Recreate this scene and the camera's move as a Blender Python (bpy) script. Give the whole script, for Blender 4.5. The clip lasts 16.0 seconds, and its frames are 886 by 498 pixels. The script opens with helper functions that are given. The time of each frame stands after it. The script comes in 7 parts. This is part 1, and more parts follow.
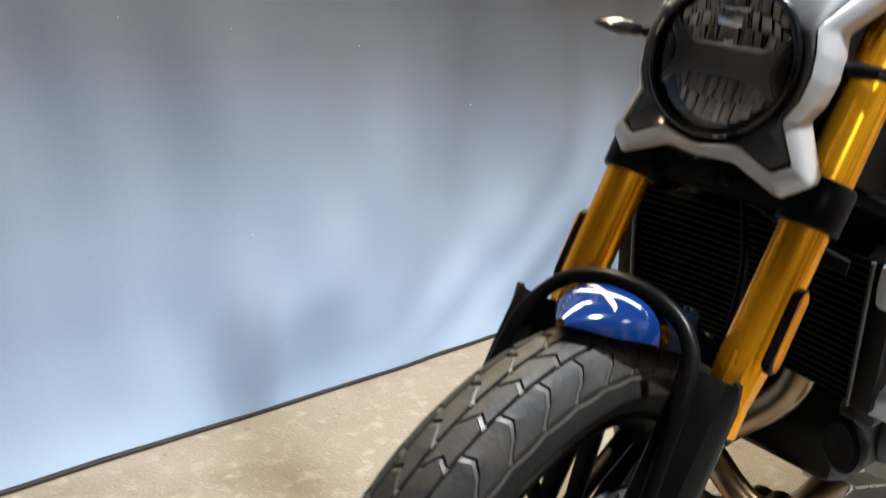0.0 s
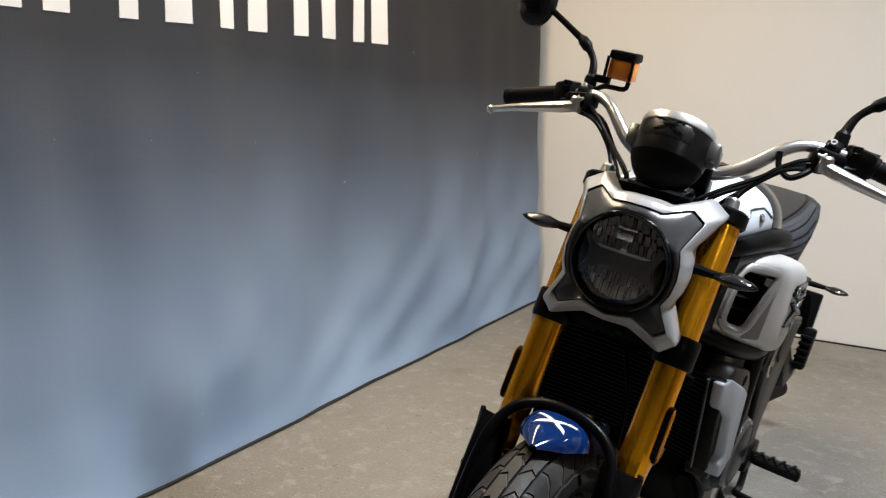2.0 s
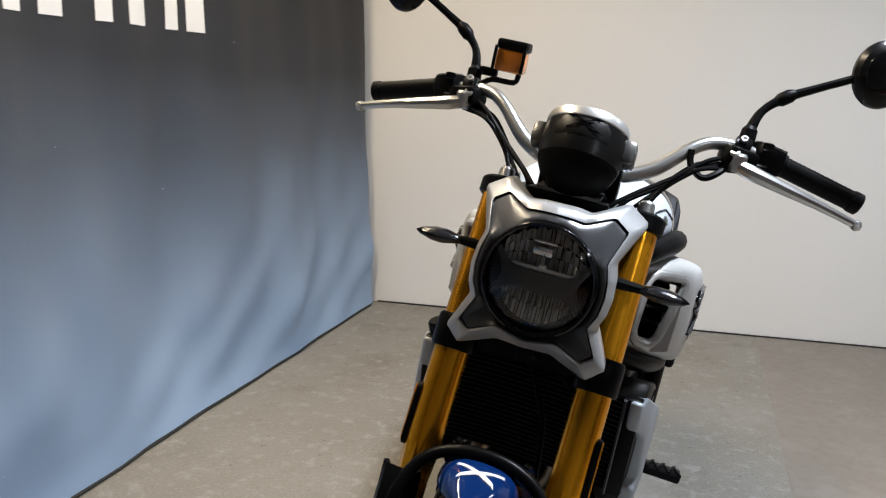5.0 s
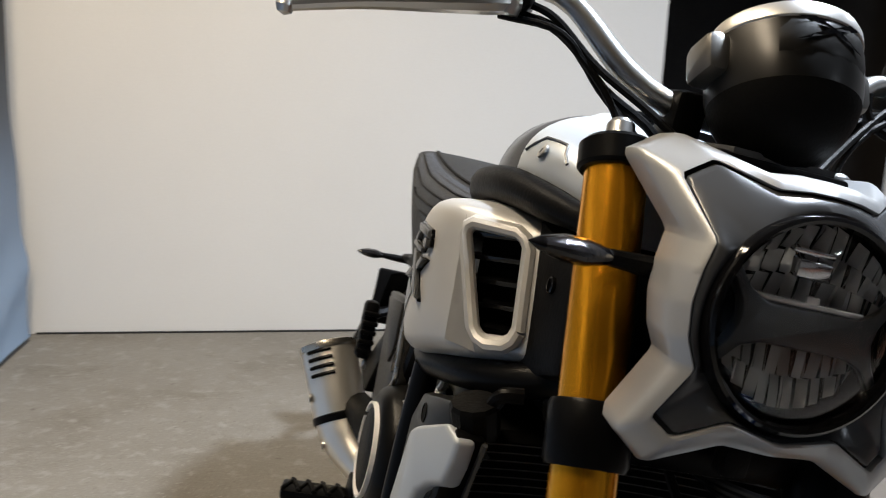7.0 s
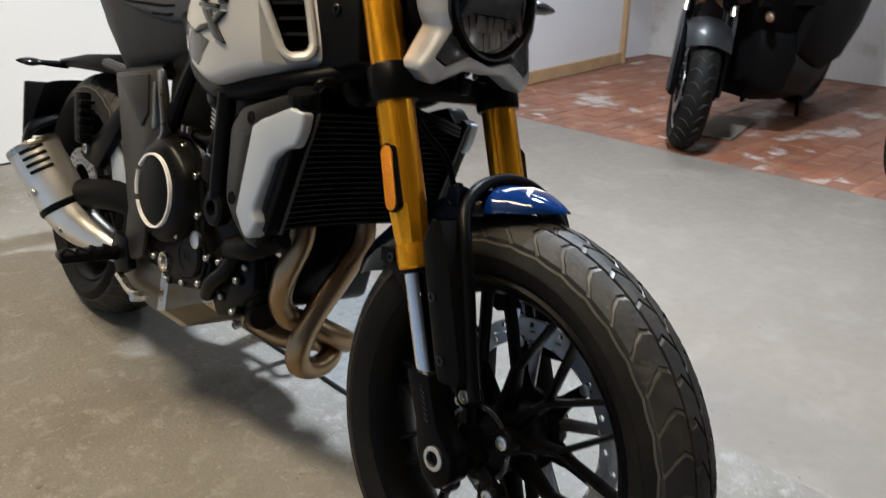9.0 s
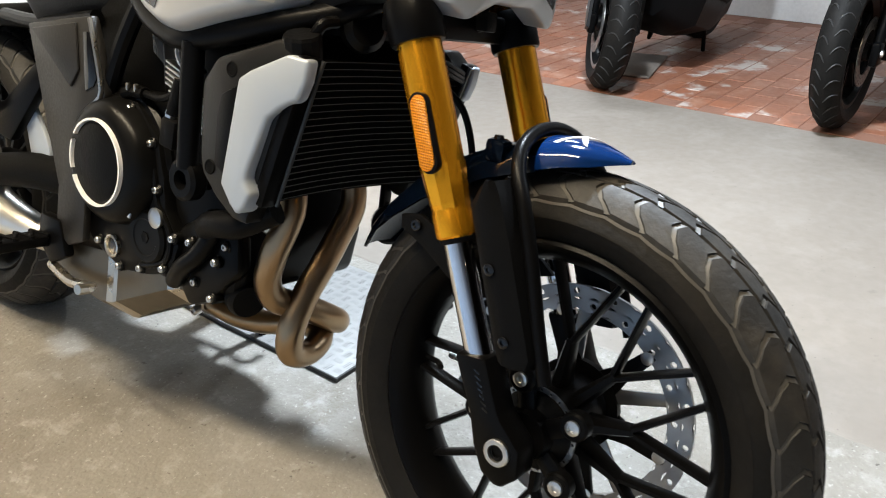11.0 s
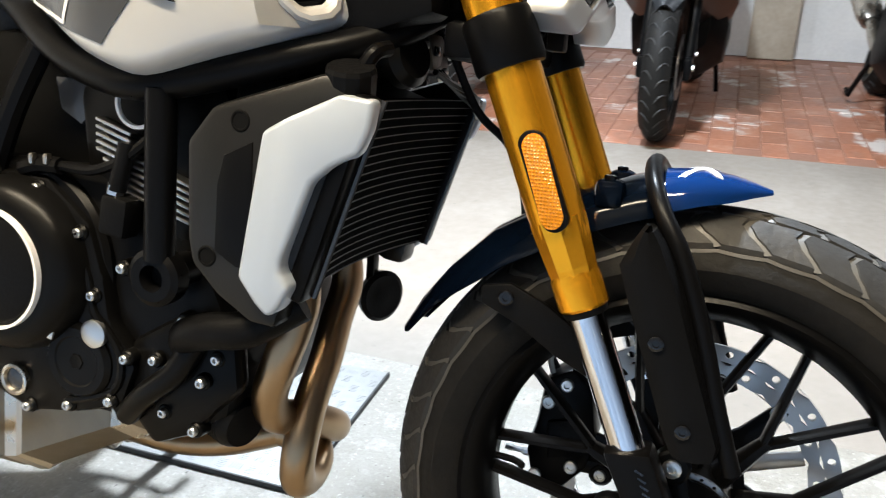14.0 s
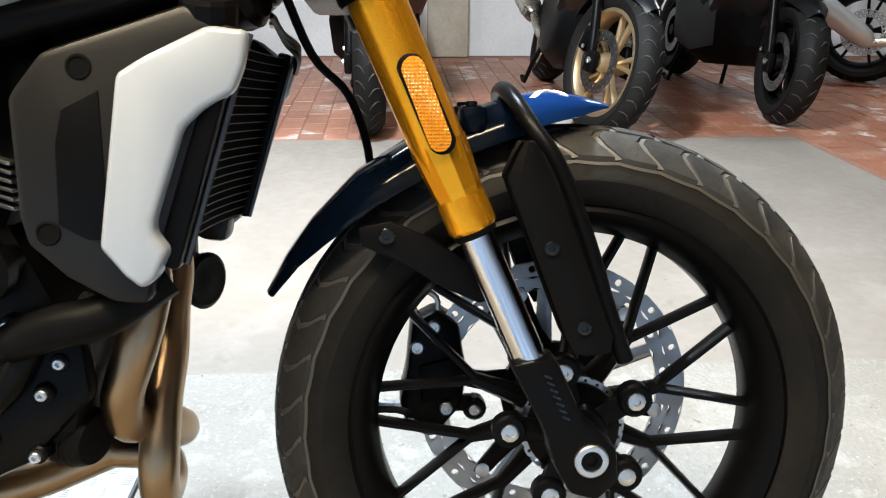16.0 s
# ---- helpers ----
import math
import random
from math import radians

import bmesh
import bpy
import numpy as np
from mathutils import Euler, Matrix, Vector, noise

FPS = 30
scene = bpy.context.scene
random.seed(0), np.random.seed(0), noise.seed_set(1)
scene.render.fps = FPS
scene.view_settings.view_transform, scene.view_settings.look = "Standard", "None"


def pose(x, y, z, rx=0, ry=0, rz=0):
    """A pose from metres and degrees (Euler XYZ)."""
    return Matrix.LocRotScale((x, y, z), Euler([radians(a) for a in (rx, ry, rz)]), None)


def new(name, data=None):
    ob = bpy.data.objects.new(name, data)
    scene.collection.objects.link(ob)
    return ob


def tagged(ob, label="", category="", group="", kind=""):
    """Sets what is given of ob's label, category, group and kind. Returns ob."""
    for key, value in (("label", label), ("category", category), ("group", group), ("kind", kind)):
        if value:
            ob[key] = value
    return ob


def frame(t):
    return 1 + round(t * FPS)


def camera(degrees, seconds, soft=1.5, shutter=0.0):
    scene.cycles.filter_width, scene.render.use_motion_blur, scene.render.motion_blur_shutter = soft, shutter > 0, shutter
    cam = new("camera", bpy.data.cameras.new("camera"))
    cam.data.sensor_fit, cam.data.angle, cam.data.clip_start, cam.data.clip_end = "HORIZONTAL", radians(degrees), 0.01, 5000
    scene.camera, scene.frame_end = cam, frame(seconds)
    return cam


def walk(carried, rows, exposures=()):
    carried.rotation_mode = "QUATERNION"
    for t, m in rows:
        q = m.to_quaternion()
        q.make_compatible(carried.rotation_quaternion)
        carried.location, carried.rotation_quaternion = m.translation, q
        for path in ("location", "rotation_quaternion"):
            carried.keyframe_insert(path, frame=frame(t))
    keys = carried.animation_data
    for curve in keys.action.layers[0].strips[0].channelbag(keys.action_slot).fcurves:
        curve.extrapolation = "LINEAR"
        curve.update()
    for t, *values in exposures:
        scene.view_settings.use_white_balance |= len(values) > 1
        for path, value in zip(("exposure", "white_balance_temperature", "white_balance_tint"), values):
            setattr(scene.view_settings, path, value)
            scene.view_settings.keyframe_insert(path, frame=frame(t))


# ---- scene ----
from mathutils import bvhtree

cam = camera(57.4, 16.0, soft=1.1, shutter=0.4)
METRES, EYE, TILT, LEAN, TURN = 3.27, 0.846, -11.2, 0.0, 45.0
ROWS = [
    (0.0, 0.0, 0.0, 0.0, -0.0, -0.0, -0.0),
    (0.5, -0.0207, -0.0436, 0.0381, -0.17, -0.01, -0.06),
    (1.0, -0.0501, -0.0807, 0.0482, -5.81, 0.15, 0.42),
    (1.5, -0.0692, -0.0949, 0.0527, -9.87, 0.11, 1.1),
    (2.0, -0.0848, -0.1005, 0.0667, -13.8, -0.1, 1.84),
    (2.5, -0.1118, -0.108, 0.0684, -17.85, -0.31, 2.64),
    (3.0, -0.1281, -0.1014, 0.0733, -20.1, -0.51, 3.35),
    (3.5, -0.1358, -0.0966, 0.0759, -21.91, -0.68, 3.94),
    (4.0, -0.1327, -0.0939, 0.0799, -23.27, -0.79, 4.29),
    (6.5, -0.072, 0.1545, 0.0879, -44.1, -3.17, 5.91),
    (7.0, -0.0965, 0.2072, 0.0963, -54.69, -4.47, 6.74),
    (7.5, -0.1517, 0.2297, 0.1022, -68.77, -6.57, 7.53),
    (8.0, -0.2065, 0.2391, 0.094, -79.77, -11.42, 9.79),
    (8.5, -0.2444, 0.2429, 0.0972, -84.11, -14.78, 9.75),
    (9.0, -0.2648, 0.2518, 0.0911, -88.49, -21.87, 10.6),
    (11.5, -0.204, 0.3254, 0.0847, -99.08, -27.14, 10.51),
    (12.0, -0.1879, 0.3311, 0.0765, -101.03, -27.66, 10.72),
    (12.5, -0.1648, 0.3377, 0.0773, -103.02, -28.16, 10.73),
    (13.0, -0.1517, 0.347, 0.0823, -105.46, -28.69, 10.87),
    (13.5, -0.139, 0.3696, 0.0842, -110.77, -27.91, 11.52),
    (14.0, -0.126, 0.3965, 0.0894, -115.95, -27.74, 9.69),
    (14.5, -0.123, 0.4109, 0.0831, -125.26, -28.52, 7.12),
    (15.0, -0.1162, 0.4185, 0.0745, -135.1, -29.58, 6.0),
    (15.5, -0.1027, 0.4309, 0.0727, -137.9, -29.7, 6.32),
    (16.0, -0.0969, 0.4454, 0.074, -139.1, -29.76, 6.89),
]
walk(cam, [(t, pose(0, 0, EYE, TILT, LEAN, TURN) @ pose(METRES * x, METRES * y, METRES * z, 90 + pitch, roll, yaw)) for t, x, y, z, yaw, pitch, roll in ROWS],
     exposures=[(0.0, 0.52, 7050, 10), (0.5, 0.18, 7050, 10), (1.0, 0.02, 6950, 10), (1.5, -0.22, 6950, 10), (2.5, -0.54, 6850, 10), (4.0, -0.56, 6700, 10), (6.5, -0.36, 6450, 9), (7.5, -0.38, 6400, 9),
                (8.0, -0.27, 6350, 8), (9.0, 0.02, 6400, 8), (11.5, 0.76, 6400, 6), (12.5, 0.98, 6400, 6), (13.5, 1.00, 6300, 6), (15.0, 0.96, 6350, 6), (16.0, 0.98, 6400, 6)])

# ---- light ----
world = bpy.data.worlds.new("world")
scene.world = world
world.use_nodes = True
world.node_tree.nodes["Background"].inputs[0].default_value = (0.55, 0.60, 0.68, 1)
world.node_tree.nodes["Background"].inputs[1].default_value = 0.01


def lamp(name, x, y, z, sx, sy, watts, col):
    d = bpy.data.lights.new(name, "AREA")
    d.shape, d.size, d.size_y, d.energy, d.color = "RECTANGLE", sx, sy, watts, col
    ob = new(name, d)
    ob.location = (x, y, z)
    return ob


COOL, WARM = (0.80, 0.88, 1.0), (1.0, 0.80, 0.55)
# the two lamps beyond x = 2 are fill, added without a known source
TUBES = [(0.468, 1.148, 2.45, 138, COOL, 0.17, 0.17), (2.6, 2.4, 2.66, 25, COOL, 0.25, 0.5), (2.8, -1.8, 2.66, 20, COOL, 0.25, 0.5), (-1.40, 1.45, 2.66, 82, WARM, 0.16, 2.4)]
for tx, ty, tz, tw, tc, sx, sy in TUBES:
    lamp("panel_light", tx, ty, tz, sx, sy, tw, tc)


# ---- materials ----
def mat(name, col, rough=0.5, metal=0.0, col2=None, var=0.25, scale=6.0, fine=70.0, bump=0.0, coat=0.0, rvar=0.12, spec=0.5, world_space=False):
    """A surface with broad and fine variation of colour, gloss and relief."""
    m = bpy.data.materials.new(name)
    m.use_nodes = True
    nt = m.node_tree
    b = nt.nodes["Principled BSDF"]
    tc = nt.nodes.new("ShaderNodeTexCoord")
    src = tc.outputs["Object"]
    if world_space:
        src = nt.nodes.new("ShaderNodeNewGeometry").outputs["Position"]
    na, nb = nt.nodes.new("ShaderNodeTexNoise"), nt.nodes.new("ShaderNodeTexNoise")
    for n, s in ((na, scale), (nb, fine)):
        n.inputs["Scale"].default_value, n.inputs["Detail"].default_value = s, 5
        nt.links.new(src, n.inputs["Vector"])
    add = nt.nodes.new("ShaderNodeMath")
    add.operation = "MULTIPLY_ADD"
    nt.links.new(nb.outputs["Fac"], add.inputs[0])
    add.inputs[1].default_value = 0.45
    nt.links.new(na.outputs["Fac"], add.inputs[2])
    rp = nt.nodes.new("ShaderNodeMapRange")
    rp.inputs[1].default_value, rp.inputs[2].default_value = 0.45, 1.0
    nt.links.new(add.outputs[0], rp.inputs[0])
    mix = nt.nodes.new("ShaderNodeMix")
    mix.data_type = "RGBA"
    c2 = col2 or tuple(c * (1 - var) for c in col)
    mix.inputs[6].default_value, mix.inputs[7].default_value = (*col, 1), (*c2, 1)
    nt.links.new(rp.outputs[0], mix.inputs[0])
    nt.links.new(mix.outputs[2], b.inputs["Base Color"])
    rr = nt.nodes.new("ShaderNodeMapRange")
    rr.inputs[3].default_value, rr.inputs[4].default_value = max(0.02, rough - rvar), min(1, rough + rvar)
    if rvar:
        nt.links.new(nb.outputs["Fac"], rr.inputs[0])
        nt.links.new(rr.outputs[0], b.inputs["Roughness"])
    else:
        b.inputs["Roughness"].default_value = rough
    b.inputs["Metallic"].default_value = metal
    b.inputs["Coat Weight"].default_value = coat
    b.inputs["Specular IOR Level"].default_value = spec
    b.inputs["Coat Roughness"].default_value = 0.06
    if bump:
        bp = nt.nodes.new("ShaderNodeBump")
        bp.inputs["Strength"].default_value, bp.inputs["Distance"].default_value = bump, 0.004
        nt.links.new(nb.outputs["Fac"], bp.inputs["Height"])
        nt.links.new(bp.outputs[0], b.inputs["Normal"])
    return m


def glow(name, col, power):
    m = mat(name, col)
    b = m.node_tree.nodes["Principled BSDF"]
    b.inputs["Emission Color"].default_value, b.inputs["Emission Strength"].default_value = (*col, 1), power
    return m


def clear(name, col, rough=0.03, ior=1.45):
    m = mat(name, col, rough, rvar=0.01)
    b = m.node_tree.nodes["Principled BSDF"]
    b.inputs["Transmission Weight"].default_value, b.inputs["IOR"].default_value = 1.0, ior
    return m


def masked(m, col, scale, lo, hi, seed=0.0, detail=6):
    """Lay patches of a second colour over a material, with ragged outlines."""
    nt = m.node_tree
    b = nt.nodes["Principled BSDF"]
    old = b.inputs["Base Color"].links[0].from_socket
    tc = nt.nodes["Texture Coordinate"]
    mp = nt.nodes.new("ShaderNodeMapping")
    mp.inputs["Location"].default_value = (seed, seed * 1.7, 0)
    geo = nt.nodes.get("Geometry")
    nt.links.new(geo.outputs["Position"] if geo else tc.outputs["Object"], mp.inputs[0])
    n = nt.nodes.new("ShaderNodeTexNoise")
    n.inputs["Scale"].default_value, n.inputs["Detail"].default_value, n.inputs["Roughness"].default_value = scale, detail, 0.65
    nt.links.new(mp.outputs[0], n.inputs["Vector"])
    r = nt.nodes.new("ShaderNodeMapRange")
    r.inputs[1].default_value, r.inputs[2].default_value = lo, hi
    nt.links.new(n.outputs["Fac"], r.inputs[0])
    mx = nt.nodes.new("ShaderNodeMix")
    mx.data_type = "RGBA"
    nt.links.new(r.outputs[0], mx.inputs[0])
    nt.links.new(old, mx.inputs[6])
    mx.inputs[7].default_value = (*col, 1)
    nt.links.new(mx.outputs[2], b.inputs["Base Color"])
    return m


CONCRETE = mat("rough_concrete", (0.255, 0.241, 0.217), 0.7, col2=(0.182, 0.166, 0.140), scale=1.6, fine=120, bump=0.8)
masked(CONCRETE, (0.165, 0.147, 0.120), 2.2, 0.52, 0.68, 3.0)
masked(CONCRETE, (0.212, 0.197, 0.171), 11, 0.50, 0.66, 6.0)
masked(CONCRETE, (0.28, 0.266, 0.24), 17, 0.54, 0.66, 12.0)
masked(CONCRETE, (0.33, 0.316, 0.288), 95, 0.60, 0.70, 14.0, 3)
masked(CONCRETE, (0.125, 0.108, 0.09), 30, 0.66, 0.72, 5.0, 3)
masked(CONCRETE, (0.09, 0.08, 0.068), 75, 0.69, 0.73, 8.0, 2)
PAINTED = masked(mat("painted_floor", (0.222, 0.196, 0.170), 0.42, col2=(0.192, 0.168, 0.143), scale=1.2, fine=30, bump=0.12, spec=0.3),
                 (0.178, 0.157, 0.135), 14, 0.66, 0.73, 9.0, 3)
masked(PAINTED, (0.240, 0.213, 0.186), 6, 0.50, 0.66, 4.0)
masked(PAINTED, (0.12, 0.105, 0.092), 60, 0.72, 0.75, 2.0, 2)
TILE = mat("red_clay_tile", (0.33, 0.130, 0.070), 0.42, col2=(0.225, 0.088, 0.050), scale=3, fine=40, bump=0.3, world_space=True)


def tint_each(m, lo, hi):
    """Let each piece of a set differ a little in tone."""
    nt = m.node_tree
    b = nt.nodes["Principled BSDF"]
    old = b.inputs["Base Color"].links[0].from_socket
    hs = nt.nodes.new("ShaderNodeHueSaturation")
    r = nt.nodes.new("ShaderNodeMapRange")
    r.inputs[3].default_value, r.inputs[4].default_value = lo, hi
    nt.links.new(nt.nodes.new("ShaderNodeObjectInfo").outputs["Random"], r.inputs[0])
    nt.links.new(r.outputs[0], hs.inputs["Value"])
    nt.links.new(old, hs.inputs["Color"])
    nt.links.new(hs.outputs[0], b.inputs["Base Color"])
    return m


tint_each(TILE, 0.84, 1.16)
masked(TILE, (0.37, 0.20, 0.135), 6.0, 0.52, 0.66, 8.0)
masked(TILE, (0.17, 0.085, 0.060), 2.3, 0.55, 0.70, 11.0)
masked(TILE, (0.52, 0.46, 0.42), 3.1, 0.56, 0.625, 2.0)
GROUT = mat("pale_grout", (0.26, 0.125, 0.082), 0.8, scale=9, bump=0.4)
PLASTER = mat("white_plaster", (0.74, 0.726, 0.70), 0.75, col2=(0.70, 0.685, 0.658), scale=1.2, fine=120, bump=0.15)
OLDWALL = masked(mat("old_whitewash", (0.72, 0.71, 0.69), 0.8, scale=2, fine=50, bump=0.3), (0.42, 0.39, 0.35), 3.0, 0.56, 0.70, 1.0)
PANEL = mat("white_panel", (0.74, 0.75, 0.77), 0.6, var=0.05, scale=2, bump=0.05)
WOOD = mat("raw_pine", (0.52, 0.36, 0.20), 0.65, col2=(0.38, 0.24, 0.12), scale=14, fine=90, bump=0.2)
# grey of the unseen south wall, set low to weaken bounce light
SOUTHWALL = mat("unseen_wall_grey", (0.34, 0.335, 0.325), 0.8, scale=1.5, fine=90, bump=0.15)
# near-black base colour stands for the missing light in the room beyond
DARKVOID = mat("painted_darkness", (0.03, 0.028, 0.027), 0.9)
# grey of the unseen ceiling, set low for less fill and darker reflections
CEIL = mat("unseen_ceiling_grey", (0.24, 0.235, 0.225), 0.85, scale=2)
ORANGE = mat("orange_steel", (0.62, 0.13, 0.025), 0.4, var=0.1)
PAPER = mat("white_paper", (0.80, 0.80, 0.78), 0.85, var=0.06, scale=20)
CHEQUER = mat("aluminium_plate", (0.265, 0.265, 0.26), 0.50, 0.25, var=0.12, scale=8)
BLACKEDGE = mat("black_edge", (0.02, 0.02, 0.02), 0.6)
TUBEGLOW = glow("tube_glow", (1.0, 0.97, 0.92), 9.0)
FIXTURE = mat("fixture_white", (0.75, 0.75, 0.74), 0.4)

SILVER = mat("silver_paint", (0.495, 0.492, 0.480), 0.38, 0.30, var=0.04, scale=3, fine=12, rvar=0)
LIGHTSILVER = mat("light_silver_paint", (0.395, 0.437, 0.492), 0.36, 0.25, var=0.03, scale=3, fine=12, rvar=0)
# lighter copy of LIGHTSILVER, the tank's brighter lighting put into the colour
LITSILVER = mat("lit_silver_paint", (0.58, 0.635, 0.70), 0.36, 0.25, var=0.03, scale=3, fine=12, rvar=0)
# darker copy of SILVER, the weaker light at the front put into the colour
SHADEDSILVER = mat("shaded_silver_paint", (0.39, 0.395, 0.40), 0.36, 0.45, var=0.04, scale=3, fine=12, rvar=0)
LAMPGREY = mat("lamp_bar_grey", (0.060, 0.060, 0.062), 0.30, 0.3, var=0.1, scale=8, fine=60, rvar=0)
GREYPAINT = mat("graphite_paint", (0.062, 0.064, 0.068), 0.26, 0.25, var=0.08, scale=4, fine=12, rvar=0)
NAVY = mat("navy_paint", (0.0013, 0.0032, 0.0080), 0.10, 0.0, var=0.15, scale=4, rvar=0, spec=0.12)
BLUE = mat("blue_paint", (0.0025, 0.018, 0.088), 0.08, 0.0, var=0.15, scale=5, coat=0.25, rvar=0, spec=0.4)
GOLD = mat("gold_anodised", (0.98, 0.42, 0.018), 0.23, 0.84, var=0.04, scale=2, fine=9, rvar=0)
CHROME = mat("chrome", (0.78, 0.78, 0.80), 0.12, 1.0, var=0.05, rvar=0.04)
ALLOY = mat("brushed_alloy", (0.66, 0.66, 0.65), 0.32, 1.0, var=0.10, scale=9, fine=30, rvar=0.04)
SILENCERSTEEL = mat("polished_silencer_steel", (0.80, 0.77, 0.71), 0.31, 0.85, var=0.08, scale=9, fine=30, rvar=0.03)
STEELWARM = mat("warm_steel", (0.64, 0.59, 0.51), 0.28, 1.0, var=0.15, scale=9, fine=30, rvar=0.05)
BOXSTEEL = mat("dull_steel", (0.215, 0.183, 0.138), 0.42, 1.0, var=0.2, scale=5, fine=40, rvar=0.06)
HEADER = mat("heat_tinted_steel", (0.37, 0.262, 0.155), 0.33, 1.0, col2=(0.29, 0.205, 0.13), scale=6, fine=22, rvar=0.05)
BLACKM = mat("satin_black", (0.003, 0.003, 0.0033), 0.33, 0.0, var=0.2, scale=10, fine=250, bump=0.04, spec=0.085)
BLACKG = mat("gloss_black", (0.004, 0.004, 0.0045), 0.07, 0.0, var=0.2, rvar=0, spec=0.4)
BLACKD = mat("dull_black", (0.004, 0.004, 0.004), 0.6, var=0.2, scale=14, fine=300, bump=0.1, spec=0.05)
BLACKP = mat("black_plastic", (0.0042, 0.0042, 0.0045), 0.44, var=0.2, scale=14, fine=300, bump=0.12, spec=0.07)
CASING = mat("engine_black", (0.0035, 0.0034, 0.0033), 0.30, 0.0, var=0.2, scale=10, fine=60, bump=0.0, spec=0.10, rvar=0.04)
PLATE = mat("dark_warm_plate", (0.024, 0.0225, 0.0205), 0.42, 0.2, var=0.15, scale=6, fine=200, bump=0.06, spec=0.35)
SATIN = mat("satin_cover", (0.0068, 0.0066, 0.0063), 0.36, var=0.15, scale=6, fine=300, bump=0.03, spec=0.26, rvar=0.04)
PODGREY = mat("pod_grey", (0.034, 0.0335, 0.033), 0.30, 0.9, var=0.08, scale=5, fine=12, rvar=0)
PODEAR = mat("pod_ear_grey", (0.15, 0.147, 0.14), 0.34, 0.8, var=0.06, scale=5, fine=12, rvar=0)
PODRIM = mat("pod_rim_grey", (0.58, 0.57, 0.55), 0.34, 0.7, var=0.06, scale=5, fine=12, rvar=0)
RUBBER = masked(mat("tyre_rubber", (0.0065, 0.0061, 0.0057), 0.66, var=0.3, scale=9, fine=120, bump=0.2, spec=0.18),
                (0.0115, 0.0100, 0.0085), 9, 0.50, 0.75, 4.0)
TREAD = masked(mat("worn_tread", (0.018, 0.0174, 0.0165), 0.58, var=0.3, scale=12, fine=140, bump=0.2, spec=0.35),
               (0.042, 0.037, 0.031), 11, 0.52, 0.74, 7.0)
COREBLACK = mat("radiator_core_black", (0.0016, 0.0016, 0.0016), 0.9, var=0.2, scale=30, spec=0.02)
FINEDGE = mat("fin_edge", (0.030, 0.030, 0.031), 0.5, 0.2, var=0.2, scale=30, spec=0.2)
# pale for dust, with the lit lip of each groove painted in
GROOVE = mat("tread_groove", (0.058, 0.054, 0.047), 0.5, var=0.3, scale=20)
VINYL = mat("grey_vinyl", (0.022, 0.0225, 0.024), 0.55, var=0.2, scale=8, fine=300, bump=0.3, spec=0.3)
VINYLTOP = mat("blue_grey_vinyl", (0.042, 0.047, 0.058), 0.55, var=0.15, scale=8, fine=300, bump=0.3, spec=0.35)
DISC = mat("brake_steel", (0.40, 0.40, 0.40), 0.35, 1.0, var=0.2, scale=15, rvar=0.1)
AMBER = mat("amber_reflector", (0.72, 0.25, 0.008), 0.14, var=0.25, scale=160, fine=700, bump=0.6)
FLUID = mat("amber_fluid", (0.62, 0.19, 0.02), 0.2, var=0.2, coat=0.4)
SMOKE = mat("smoked_lens", (0.018, 0.018, 0.020), 0.10, 0.2, var=0.5, scale=60, coat=0.6, bump=0.3, fine=200)
MIRRORSHELL = mat("mirror_shell_black", (0.006, 0.006, 0.0065), 0.24, var=0.2, scale=8, fine=200, bump=0.03, spec=0.3, rvar=0.03)
# cube-corner cells of the reflectors
cells = AMBER.node_tree.nodes.new("ShaderNodeTexVoronoi")
cells.inputs["Scale"].default_value, cells.inputs["Randomness"].default_value = 330, 0.15
AMBER.node_tree.links.new(AMBER.node_tree.nodes["Texture Coordinate"].outputs["Object"], cells.inputs["Vector"])
AMBER.node_tree.links.new(cells.outputs["Distance"], AMBER.node_tree.nodes["Bump"].inputs["Height"])
GLASS = clear("headlight_glass", (0.92, 0.93, 0.95))
WHITEDECAL = mat("white_decal", (0.80, 0.80, 0.80), 0.35, var=0.04)
CHROMEDARK = mat("lamp_reflector", (0.93, 0.91, 0.88), 0.18, 0.60, var=0.1, scale=30)


# ---- mesh helpers ----
def part(name, bm, material, parent=None, label="", angle=32, smooth=True):
    """Link a bmesh as one mesh object under a thing or a part."""
    bmesh.ops.recalc_face_normals(bm, faces=bm.faces)
    me = bpy.data.meshes.new(name)
    bm.to_mesh(me)
    bm.free()
    me.materials.append(material)
    if smooth:
        me.polygons.foreach_set("use_smooth", [True] * len(me.polygons))
        me.set_sharp_from_angle(angle=radians(angle))
    ob = new(name, me)
    if parent is not None:
        ob.parent = parent
        if "origin" in parent:
            ob.location = -Vector(parent["origin"])
    return tagged(ob, label)


def mir(bm, s):
    if s < 0:
        for v in bm.verts:
            v.co.x = -v.co.x
    return bm


def join(a, b):
    me = bpy.data.meshes.new("t")
    b.to_mesh(me)
    b.free()
    a.from_mesh(me)
    bpy.data.meshes.remove(me)
    return a


def box(c, size, bevel=0.0, rot=None, seg=2):
    bm = bmesh.new()
    bmesh.ops.create_cube(bm, size=1)
    bmesh.ops.scale(bm, vec=size, verts=bm.verts)
    if bevel:
        bmesh.ops.bevel(bm, geom=bm.edges[:], offset=bevel, segments=seg, affect="EDGES", profile=0.5)
    m = Matrix.Translation(c) @ (Euler([radians(a) for a in rot]).to_matrix().to_4x4() if rot else Matrix())
    bmesh.ops.transform(bm, matrix=m, verts=bm.verts)
    return bm


